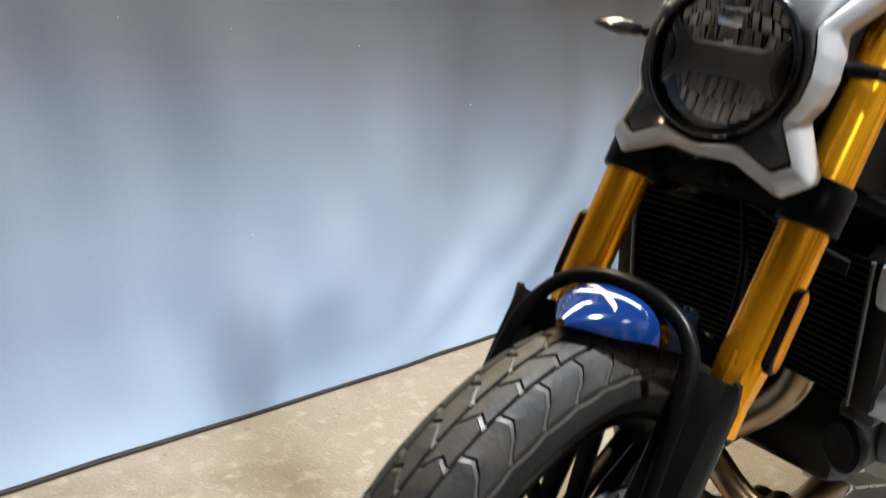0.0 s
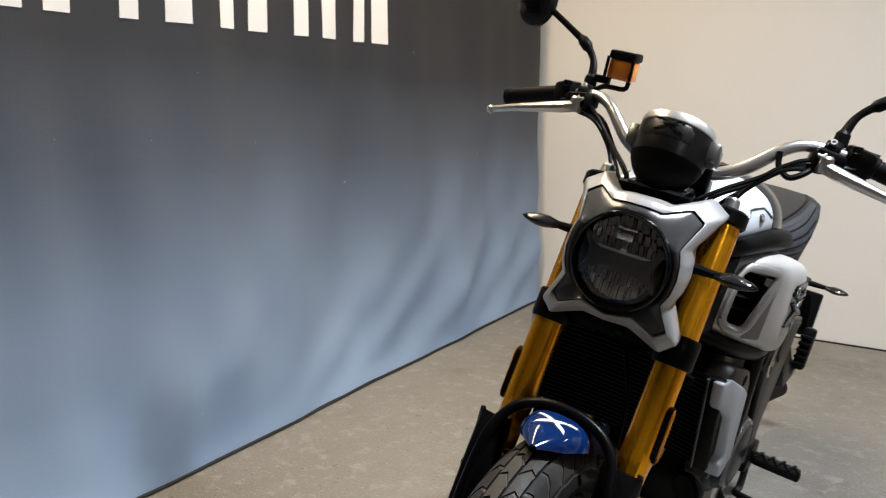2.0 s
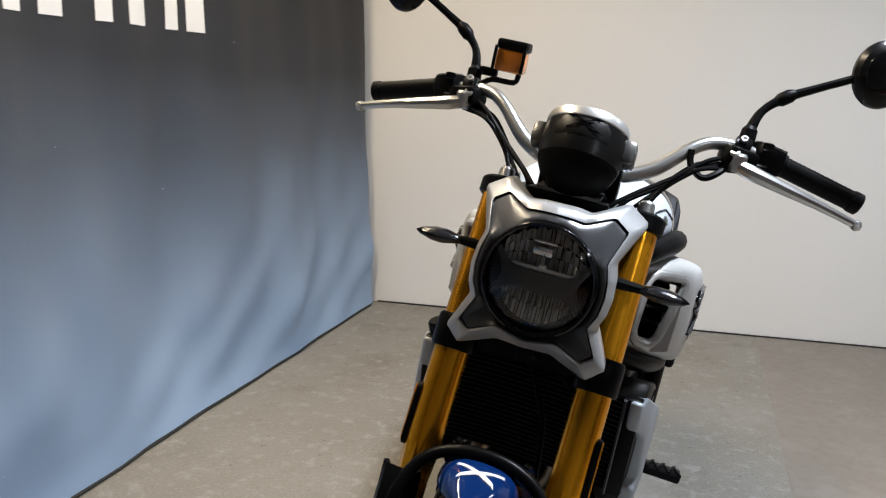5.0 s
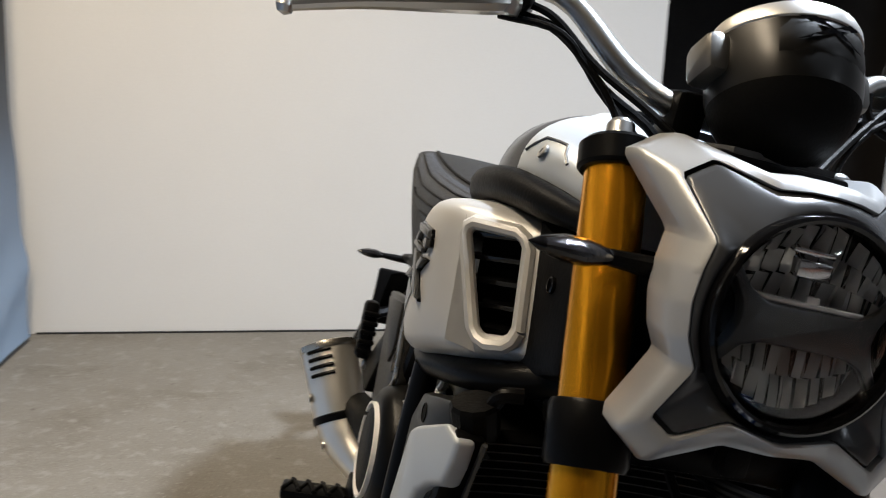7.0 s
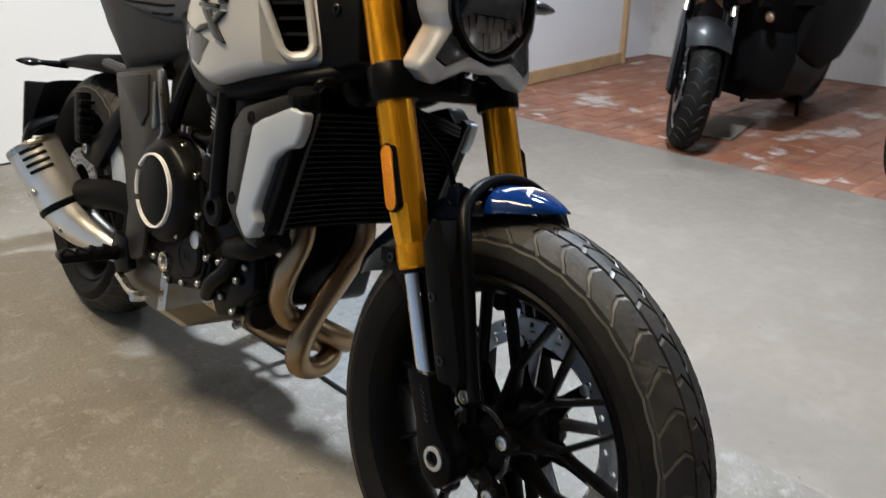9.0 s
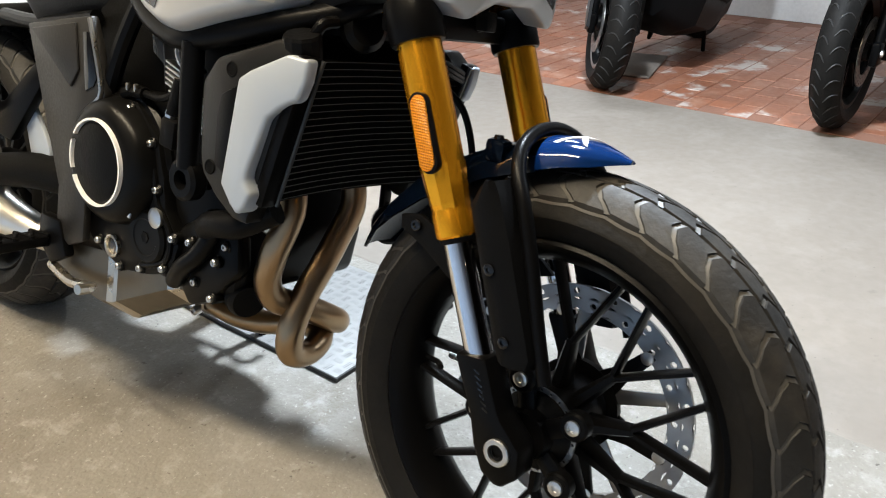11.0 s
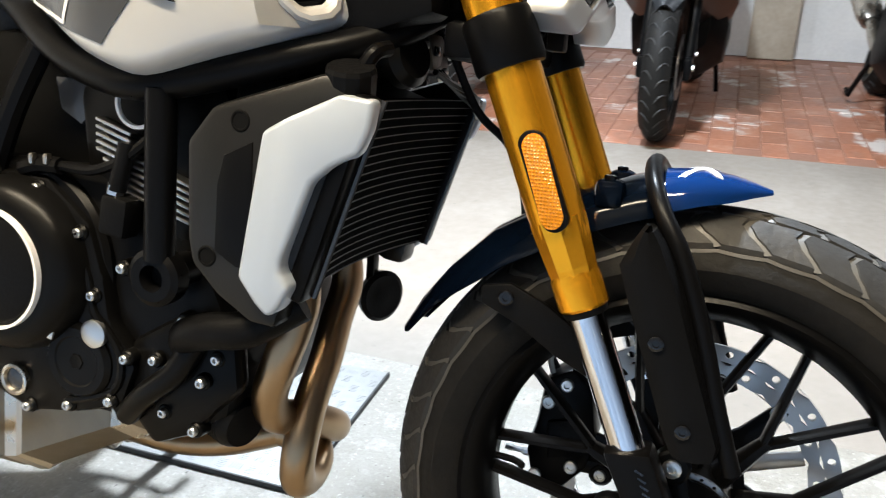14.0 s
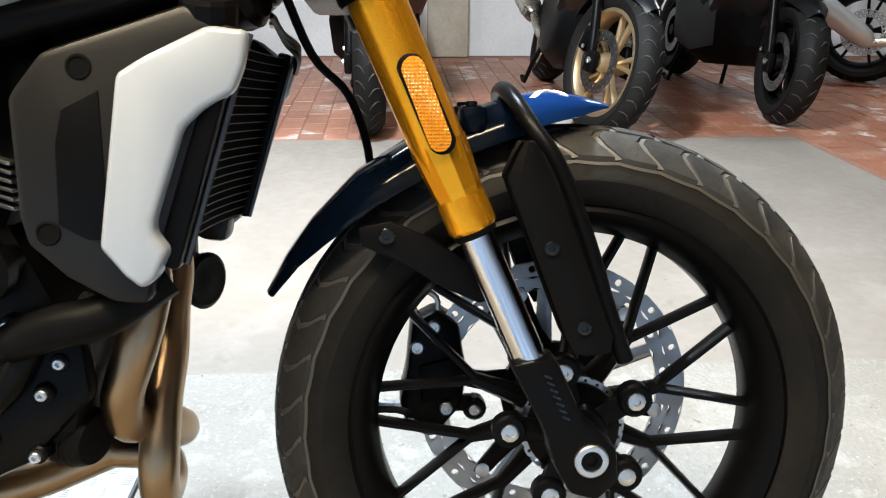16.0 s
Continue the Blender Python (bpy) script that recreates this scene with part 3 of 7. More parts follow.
for k in range(5):
    a = 5 + 72 * k
    part("disc_carrier", spoke_bar(wheel_pt(AX, 0.062, 0.05, a), wheel_pt(AX, 0.062, 0.126, a + 8), 0.010, 0.008, 0.004, 0.003), DISC, FW)
    part("hub_lug", join(lathe([(-0.052, 0.0), (-0.056, 0.018), (-0.070, 0.018), (-0.072, 0.015), (-0.072, 0)], wheel_pt(AX, 0, 0.070, a), (1, 0, 0), 18),
                         spoke_bar(wheel_pt(AX, -0.060, 0.03, a), wheel_pt(AX, -0.060, 0.070, a), 0.012, 0.012, 0.007, 0.007)), BLACKM, FW)
    part("hub_bolt", bolt(wheel_pt(AX, -0.071, 0.070, a), (-1, 0, 0), 0.0095, 0.005), ALLOY, FW, "bright steel bolt")
part("air_valve", sweep([wheel_pt(AX, 0, 0.212, 2), wheel_pt(AX, 0, 0.185, 2), wheel_pt(AX, -0.01, 0.172, 2)], 0.004, 8, 2), BLACKP, FW)


def fork_y(z):
    return 0.650 + 0.423 * (z - 0.312)


FDIR = Vector((0, 0.423, 1)).normalized()
FX = 0.106


def fork_at(s, z, dy=0.0):
    return Vector((s * FX, fork_y(z) + dy, z))


def along(z0, z1):
    return (z1 - z0) / FDIR.z


for s in (1, -1):
    base = fork_at(s, 0.534)
    gl = along(0.534, 0.985)
    leg = part("fork_leg", lathe([(0, 0.0), (0, 0.0215), (0.003, 0.0235), (0.030, 0.0235), (0.036, 0.0215), (0.075, 0.0255), (0.085, 0.0262), (gl, 0.0262), (gl, 0)], base, FDIR, 32), GOLD, BIKE, "gold anodised fork tube")
    part("fork_facet", lathe([(0.031, 0.0222), (0.040, 0.0236), (0.072, 0.0262), (0.086, 0.0270)], base, FDIR, 10), GOLD, leg, "hexagon flats", 8, smooth=False)
    part("dust_seal", lathe([(-0.004, 0.015), (-0.006, 0.020), (0.002, 0.0222), (0.003, 0.0)], base, FDIR, 24), BLACKP, leg, "black rubber seal")
    part("stanchion", lathe([(0, 0), (0, 0.0168), (along(0.395, 0.536), 0.0168), (along(0.395, 0.536), 0)], fork_at(s, 0.395), FDIR, 28), CHROME, leg, "chromed fork tube")
    foot = prism([(0.712, 0.408), (0.668, 0.414), (0.640, 0.352), (0.607, 0.322), (0.604, 0.288), (0.625, 0.268), (0.652, 0.276), (0.668, 0.305), (0.680, 0.345)], s * 0.088, s * 0.129, "yz", 0.006)
    part("axle_foot", foot, BLACKM, leg, "black cast fork foot")
    part("axle_ring", lathe([(0, 0.0165), (0.004, 0.0165), (0.005, 0.015), (0.005, 0.0105), (0.0, 0.010)], (s * 0.129, 0.633, 0.312), (s, 0, 0), 28), ALLOY, leg, "bright ring round the axle")
    part("axle_end", lathe([(0, 0.010), (0.002, 0.010), (0.002, 0.006), (-0.01, 0.006), (-0.01, 0)], (s * 0.129, 0.633, 0.312), (s, 0, 0), 20), BLACKM, leg)
    for k in range(7):
        f = k / 6
        part("cast_mark", box((s * 0.1292, 0.676 - 0.018 * f, 0.396 - 0.041 * f), (0.0012, 0.0085, 0.0022), rot=(24, 0, 0)), BLACKG, leg, "small cast mark")
    # reflector
    ring = []
    for q in range(24):
        t = 2 * math.pi * q / 24
        u, w = 0.0125 * math.cos(t), 0.0125 * math.sin(t) + (0.034 if math.sin(t) > 0 else -0.034)
        ring.append((fork_y(0.648) - 0.004 + u * FDIR.z + w * FDIR.y, 0.648 + w * FDIR.z - u * FDIR.y))
    part("reflector_frame", prism([(0.775 - 0.0 + (p[0] - 0.775) * 1.0, p[1]) for p in ring], s * 0.126, s * 0.1365, "yz", 0.002), BLACKP, leg)
    cy = sum(p[0] for p in ring) / 24
    part("reflector", prism([(cy + (p[0] - cy) * 0.84, 0.648 + (p[1] - 0.648) * 0.94) for p in ring], s * 0.130, s * 0.1385, "yz", 0.001), AMBER, leg, "amber side reflector")
    # guard: a black shell round the front of the chromed tube
    sec = [(0.021, 0.0), (0.027, -0.012), (0.027, -0.030), (0.020, -0.048), (0.0, -0.057), (-0.020, -0.048), (-0.027, -0.030), (-0.027, -0.012), (-0.021, 0.0)]
    rings = []
    for z, back, front in ((0.418, 0.044, 0.084), (0.432, 0.042, 0.094), (0.553, 0.047, 0.099), (0.583, 0.049, 0.098), (0.603, 0.066, 0.094), (0.615, 0.078, 0.089)):
        rings.append([(s * (FX + 0.002 + a), fork_y(z) - back + b / 0.057 * (front - back), z) for a, b in sec])
    g = loft(rings, closed=False)
    bmesh.ops.solidify(g, geom=g.faces[:], thickness=0.004)
    part("fork_guard", g, BLACKP, BIKE, "matt black fork guard")
    for bz in (0.445, 0.52):
        part("guard_bolt", bolt((s * 0.1345, fork_y(bz) - 0.062, bz), (s, 0, 0), 0.007, 0.004), BLACKG, BIKE)
    part("lower_clamp", lathe([(0, 0.0), (0, 0.031), (0.004, 0.033), (0.046, 0.033), (0.050, 0.031), (0.050, 0)], fork_at(s, 0.742), FDIR, 28), BLACKM, BIKE, "black lower fork clamp")
    part("upper_clamp", lathe([(0, 0.0), (0, 0.030), (0.003, 0.033), (0.022, 0.033), (0.026, 0.029), (0.026, 0)], fork_at(s, 0.962), FDIR, 28), BLACKM, BIKE, "black upper fork clamp")
    part("fork_cap", lathe([(0, 0.013), (0.016, 0.012), (0.020, 0.009), (0.020, 0.005), (0.012, 0.004), (0.012, 0)], fork_at(s, 0.987), FDIR, 16), ALLOY, BIKE, "bright fork cap bolt")

part("lower_yoke", box((0, fork_y(0.765) + 0.028, 0.765), (0.19, 0.07, 0.036), 0.008), BLACKM, BIKE)
part("upper_yoke", box((0, fork_y(0.975) + 0.026, 0.975), (0.18, 0.06, 0.02), 0.006), BLACKM, BIKE)
part("steering_head", lathe([(0, 0), (0, 0.03), (0.2, 0.03), (0.2, 0)], (0, fork_y(0.76) + 0.04, 0.77), FDIR, 20), BLACKM, BIKE)

# ---- front mudguard, brace and brake ----
def guard_ring(y, z, half, drop):
    """A cross-section of the mudguard: a low arch with turned-down sides."""
    c = Vector((0, AX[1], AX[2]))
    d = (Vector((0, y, z)) - c)
    r, u = d.length, d.normalized()
    out = []
    for k in range(-6, 7):
        q = k / 6
        out.append(c + u * (r - drop * abs(q) ** 2.4) + Vector((half * math.sin(q * 1.45) / math.sin(1.45), 0, 0)))
    return out


rear = [(0.947, 0.458, 0.030, 0.006), (0.925, 0.497, 0.048, 0.014), (0.899, 0.532, 0.060, 0.024), (0.853, 0.579, 0.066, 0.034), (0.803, 0.610, 0.066, 0.036),
        (0.760, 0.632, 0.063, 0.036), (0.718, 0.647, 0.057, 0.036), (0.690, 0.6535, 0.0515, 0.035)]
g = loft([guard_ring(*r) for r in rear], closed=False)
bmesh.ops.solidify(g, geom=g.faces[:], thickness=0.004)
MUD = part("front_mudguard", g, NAVY, BIKE, "glossy navy front mudguard", 40)
nose = [(0.692, 0.6550, 0.0520, 0.034), (0.660, 0.6580, 0.046, 0.028), (0.632, 0.6550, 0.033, 0.020), (0.612, 0.650, 0.017, 0.010), (0.595, 0.6445, 0.003, 0.001)]
g = loft([guard_ring(*r) for r in nose], closed=False)
bmesh.ops.solidify(g, geom=g.faces[:], thickness=0.004)
part("nose", g, BLUE, MUD, "bright blue mudguard nose", 40)
# pale star emblem: two crossing strokes
for pts in ([(0.0, 0.652), (0.006, 0.656), (0.042, 0.680), (0.034, 0.682), (-0.002, 0.659)], [(0.0, 0.652), (-0.006, 0.656), (-0.042, 0.680), (-0.034, 0.682), (0.002, 0.659)],
            [(-0.003, 0.657), (0.002, 0.660), (0.022, 0.648), (0.025, 0.640), (0.008, 0.648)], [(0.003, 0.657), (-0.002, 0.660), (-0.022, 0.648), (-0.025, 0.640), (-0.008, 0.648)]):
    bm = prism(pts, -0.002, 0.0045, "xy")
    bmesh.ops.triangulate(bm, faces=bm.faces[:])
    bmesh.ops.subdivide_edges(bm, edges=bm.edges[:], cuts=2, use_grid_fill=True)
    for v in bm.verts:
        rows_y = sorted(nose + rear[-3:])
        zt, hw, dr = (np.interp(v.co.y, [r[0] for r in rows_y], [r[q] for r in rows_y]) for q in (1, 2, 3))
        q = math.asin(max(-1, min(1, v.co.x / hw * math.sin(1.45)))) / 1.45
        v.co.z += zt - dr * abs(q) ** 2.4 + 0.0012
    part("emblem_stroke", bm, WHITEDECAL, MUD, "raised white emblem stroke")
for s in (1, -1):
    part("mudguard_stay", mir(prism([(0.852, 0.532), (0.822, 0.538), (0.785, 0.522), (0.745, 0.496), (0.720, 0.482), (0.700, 0.466), (0.735, 0.455), (0.772, 0.472), (0.812, 0.498), (0.850, 0.514)], 0.068, 0.076, "yz", 0.002), s), BLACKP, MUD, "matt black mudguard stay")
    part("stay_bolt", bolt((s * 0.076, 0.825, 0.524), (s, 0, 0), 0.008, 0.005), BLACKG, MUD)
    part("guard_lug", mir(box((0.050, 0.740, 0.634), (0.024, 0.028, 0.028), 0.007), s), NAVY, MUD)
    part("lug_bolt", bolt((s * 0.051, 0.741, 0.6475), (0, 0, 1), 0.006, 0.004), BLACKG, MUD)
part("brace_tube", sweep([(-0.112, 0.598, 0.405), (-0.111, 0.616, 0.455), (-0.108, 0.640, 0.530), (-0.103, 0.664, 0.590), (-0.092, 0.684, 0.622), (-0.070, 0.697, 0.646), (-0.036, 0.703, 0.660), (0, 0.704, 0.664),
                          (0.036, 0.703, 0.660), (0.070, 0.697, 0.646), (0.092, 0.684, 0.622), (0.103, 0.664, 0.590), (0.108, 0.640, 0.530), (0.111, 0.616, 0.455), (0.112, 0.598, 0.405)], 0.0085, 12, 4), BLACKM, BIKE, "black tubular fork brace")
cal = part("brake_caliper", prism([(0.800, 0.402), (0.770, 0.418), (0.745, 0.400), (0.735, 0.340), (0.742, 0.300), (0.775, 0.262), (0.805, 0.272), (0.815, 0.310), (0.806, 0.345)], 0.050, 0.100, "yz", 0.007), BLACKM, BIKE, "black front brake caliper")
for y, z in ((0.793, 0.374), (0.774, 0.398), (0.801, 0.282), (0.760, 0.300)):
    part("caliper_bolt", bolt((0.050, y, z), (-1, 0, 0), 0.008, 0.005), ALLOY, cal)
part("caliper_lug", join(lathe([(0, 0), (0, 0.011), (0.003, 0.014), (0.020, 0.014), (0.020, 0)], (0.052, 0.726, 0.296), (1, 0, 0), 16), box((0.062, 0.742, 0.302), (0.018, 0.03, 0.018), 0.004)), BLACKM, cal)
part("lug_bolt", bolt((0.052, 0.726, 0.296), (-1, 0, 0), 0.007, 0.004), ALLOY, cal)
part("pad_cover", prism([(0.792, 0.352), (0.752, 0.362), (0.748, 0.318), (0.788, 0.306)], 0.044, 0.052, "yz", 0.003), BLACKP, cal)
part("bleed_nipple", lathe([(0, 0), (0, 0.006), (0.012, 0.006), (0.013, 0.0045), (0.024, 0.0045), (0.025, 0.0055), (0.034, 0.005), (0.035, 0)], (0.066, 0.808, 0.300), (0, 1, 0.06), 10), ALLOY, cal, "bright bleed nipple")
part("caliper_bridge", sweep([(0.060, 0.792, 0.402), (0.060, 0.798, 0.424), (0.060, 0.785, 0.438), (0.060, 0.770, 0.430), (0.060, 0.768, 0.412)], 0.0035, 8, 3), ALLOY, cal, "bright bent pad clip")
part("brake_hose", sweep([(-0.02, 0.93, 0.78), (0.02, 0.90, 0.70), (0.045, 0.865, 0.66), (0.055, 0.845, 0.60), (0.06, 0.84, 0.53), (0.075, 0.81, 0.44), (0.08, 0.79, 0.40)], 0.0048, 8, 5), BLACKP, BIKE, "black brake hose")
part("sensor_ring", disc_ring(AX, -0.045, 0.040, 0.056, 24, 0.002), DISC, FW, "slotted sensor ring", 20)

# ---- headlight ----
HC = Vector((0.0, 0.79, 0.892))


# one half of the bracket: the silver outline, and inside it the edge of the graphite dish, as x, y, z
SILVER_EDGE = [(0.0, 0.802, 0.993), (0.022, 0.804, 0.9925), (0.043, 0.808, 0.989), (0.086, 0.874, 1.005), (0.118, 0.872, 0.984), (0.092, 0.812, 0.934), (0.0975, 0.805, 0.912), (0.0995, 0.799, 0.888), (0.0965, 0.792, 0.865), (0.089, 0.787, 0.848), (0.114, 0.792, 0.792), (0.091, 0.782, 0.774), (0.038, 0.779, 0.797), (0.0, 0.779, 0.795)]
DISH_EDGE = [(0.0, 0.788, 0.982), (0.020, 0.791, 0.981), (0.040, 0.797, 0.978), (0.074, 0.829, 0.989), (0.095, 0.830, 0.974), (0.081, 0.783, 0.936), (0.0865, 0.7805, 0.915), (0.0885, 0.779, 0.892), (0.0855, 0.776, 0.868), (0.076, 0.773, 0.848), (0.094, 0.779, 0.810), (0.079, 0.771, 0.800), (0.043, 0.768, 0.818), (0.0, 0.768, 0.808)]


def whole(edge):
    """Both halves of an outline as one loop, each stretch cut finely with its corners a little rounded."""
    loop = edge + [(-x, y, z) for x, y, z in edge[-2:0:-1]]
    out = []
    for k, p in enumerate(loop):
        q = loop[(k + 1) % len(loop)]
        for f in (0.07, 0.16, 0.33, 0.5, 0.67, 0.84, 0.93):
            out.append(Vector(p).lerp(Vector(q), f))
    return out


def toward(a, b, f, dy):
    return [p.lerp(q, f) + Vector((0, dy, 0)) for p, q in zip(a, b)]


rim_out, rim_in = whole(SILVER_EDGE), whole(DISH_EDGE)
circle = []
for p in rim_in:
    d = Vector((p.x, 0, p.z - HC.z)).normalized()
    circle.append(Vector((0.079 * d.x, 0.7795, HC.z + 0.079 * d.z)))
back = [Vector((p.x * 0.985, p.y + 0.032, HC.z + (p.z - HC.z) * 0.985)) for p in rim_out]


def band(*rings):
    bm = bmesh.new()
    R = [[bm.verts.new(p) for p in r] for r in rings]
    n = len(R[0])
    for a, b in zip(R, R[1:]):
        for k in range(n):
            bm.faces.new((a[k], a[(k + 1) % n], b[(k + 1) % n], b[k]))
    return bm


LAMP = part("headlight_bracket", band(back, toward(rim_out, rim_in, 0.0, 0.003), toward(rim_out, rim_in, 0.04, -0.0005), toward(rim_out, rim_in, 0.12, -0.0030), toward(rim_out, rim_in, 0.50, -0.0040), toward(rim_out, rim_in, 0.84, -0.0030), toward(rim_out, rim_in, 0.93, -0.0010), toward(rim_out, rim_in, 0.955, 0.006)), SHADEDSILVER, BIKE, "silver four-armed headlight bracket", 50)
part("inlay_border", band(toward(rim_out, rim_in, 0.93, 0.0045), toward(rim_in, circle, 0.10, 0.0045)), BLACKG, LAMP, "black joint round the dish")
part("inlay", band(toward(rim_in, circle, 0.05, 0.006), toward(rim_in, circle, 0.06, 0.0015), toward(rim_in, circle, 0.12, 0.0005), toward(rim_in, circle, 0.45, -0.001), toward(rim_in, circle, 0.8, -0.0005), toward(rim_in, circle, 1.0, 0.002)), GREYPAINT, LAMP, "glossy graphite dish round the headlight", 50)
FWD = (0, -1, 0.06)
part("bezel", lathe([(-0.004, 0.0800), (0.012, 0.0796), (0.0185, 0.0775), (0.0200, 0.0750), (0.0185, 0.0725), (0.008, 0.0705)], HC, FWD, 64), BLACKG, LAMP, "gloss black headlight rim")
part("bowl", lathe([(-0.11, 0.0), (-0.11, 0.05), (-0.06, 0.082), (-0.02, 0.084), (0.0, 0.080)], HC, FWD, 48), BLACKP, LAMP, "black headlight bowl")
part("lamp_well", lathe([(-0.036, 0.0), (-0.036, 0.055), (-0.016, 0.066), (0.008, 0.0710)], HC, FWD, 48), BLACKG, LAMP, "dark lamp interior")


def on_lamp(x, up, h):
    h -= 0.014
    return (x * 0.99, HC.y - h + 0.06 * up, HC.z + up * 0.99 + 0.06 * h)


RNG_LAMP = random.Random(3)


def reflector(name, cols, rows, span, low, high):
    """A bowl of small mirror facets, each tilted a little its own way."""
    bm = bmesh.new()
    for i in range(cols):
        xa, xb = -span + 2 * span * i / cols, -span + 2 * span * (i + 1) / cols
        for j in range(rows):
            q = []
            tilt = RNG_LAMP.uniform(0.0015, 0.0055) * (1 if (i + j) % 2 else -1)
            lean = RNG_LAMP.uniform(-0.004, 0.007)
            for x, f in ((xa + 0.0004, j / rows), (xb - 0.0004, j / rows), (xb - 0.0004, (j + 1) / rows), (xa + 0.0004, (j + 1) / rows)):
                up = low(x) + (high(x) - low(x)) * f
                d = -0.012 + 0.022 * ((x / 0.06) ** 2 + (up / 0.06) ** 2 * 0.8)
                q.append(bm.verts.new(on_lamp(x, up, d + (tilt if x == xb - 0.0004 else -tilt) + lean * (f - j / rows) * rows)))
            bm.faces.new(q)
    return part(name, bm, CHROMEDARK, LAMP, "faceted bright reflector", 5, smooth=False)


reflector("upper_reflector", 18, 3, 0.054, lambda x: 0.013, lambda x: max(0.016, math.sqrt(0.066 ** 2 - x * x)))
reflector("lower_reflector", 20, 2, 0.047, lambda x: -0.018 - 0.040 * math.sqrt(max(0.02, 1 - (x / 0.047) ** 2)), lambda x: -0.017)
part("reflector_ledge", join(box(on_lamp(0, 0.0135, 0.010), (0.080, 0.010, 0.004), 0.001), box(on_lamp(0, 0.017, 0.012), (0.010, 0.006, 0.006), 0.001)), CHROMEDARK, LAMP, "bright reflector ledge")
part("projector", join(box(on_lamp(-0.004, 0.037, 0.010), (0.026, 0.012, 0.013), 0.002), box(on_lamp(-0.004, 0.048, 0.006), (0.030, 0.010, 0.004), 0.001)), CHROME, LAMP, "square glass lamp block")
bar = [(-0.060, 0.034), (-0.048, 0.018), (-0.034, 0.011), (0.034, 0.011), (0.048, 0.018), (0.060, 0.034), (0.064, 0.027), (0.052, 0.008), (0.050, -0.004), (0.056, -0.020), (0.064, -0.030),
       (0.058, -0.036), (0.046, -0.022), (0.032, -0.017), (-0.032, -0.017), (-0.046, -0.022), (-0.058, -0.036), (-0.064, -0.030), (-0.056, -0.020), (-0.050, -0.004), (-0.052, 0.008), (-0.064, 0.027)]
bm = prism(bar, 0.0, 0.012, "xz", 0.0025)
for v in bm.verts:
    v.co = Vector(on_lamp(v.co.x, v.co.z, 0.010 + v.co.y))
part("lamp_divider", bm, LAMPGREY, LAMP, "dark grey bar across the lamp")
gl = part("lens", lathe([(0.012, 0.0716), (0.0165, 0.067), (0.0225, 0.050), (0.0262, 0.027), (0.0272, 0.0)], HC, FWD, 48), GLASS, LAMP, "clear domed headlight lens", 60)
gl.visible_shadow = False
part("lamp_cowl", prism([(-0.060, 0.86), (0.060, 0.86), (0.050, 0.93), (-0.050, 0.93)], 0.985, 1.000, "xy", 0.004), BLACKM, BIKE)
part("visor_plate", loft([[(x, y, z) for x, z in ((-0.045, 0.999), (0.045, 0.999), (0.045, 1.004), (-0.045, 1.004))] for y in (0.862, 0.93)]), GREYPAINT, BIKE)
part("wire_loom", sweep([(0.0, 0.82, 0.79), (0.01, 0.83, 0.77), (0.03, 0.86, 0.76), (0.02, 0.90, 0.79)], 0.006, 8, 4), BLACKP, BIKE)
part("loom_plug", box((0.0, 0.815, 0.775), (0.022, 0.018, 0.024), 0.003), BLACKP, BIKE)


def indicator(c, s, tag, length=0.070):
    c = Vector(c)
    ax = Vector((s, -0.12, 0.03)).normalized()
    def slim(bm):
        for v in bm.verts:
            v.co.z = c.z + (v.co.z - c.z) * 0.70 - 0.10 * abs(v.co.y - c.y)
        return bm
    b = part("indicator", slim(lathe([(0, 0.004), (length * 0.10, 0.009), (length * 0.38, 0.0150), (length * 0.62, 0.0140), (length * 0.88, 0.0075), (length, 0.001)], c, ax, 20)), BLACKG, BIKE, tag)
    part("lens", slim(lathe([(length * 0.18, 0.0098), (length * 0.40, 0.0146), (length * 0.62, 0.0136), (length * 0.84, 0.0075)], c + Vector((0, -0.0020, 0.0004)), ax, 20)), SMOKE, b, "smoked clear indicator lens", 20)
    st = c - ax * 0.045
    part("stalk", sweep([st, c - ax * 0.02, c + ax * 0.01], [0.009, 0.008, 0.006], 10, 3), BLACKP, b)
    return b


for s in (1, -1):
    indicator((s * 0.126, 0.838, 0.903), s, "black indicator with a smoked lens")

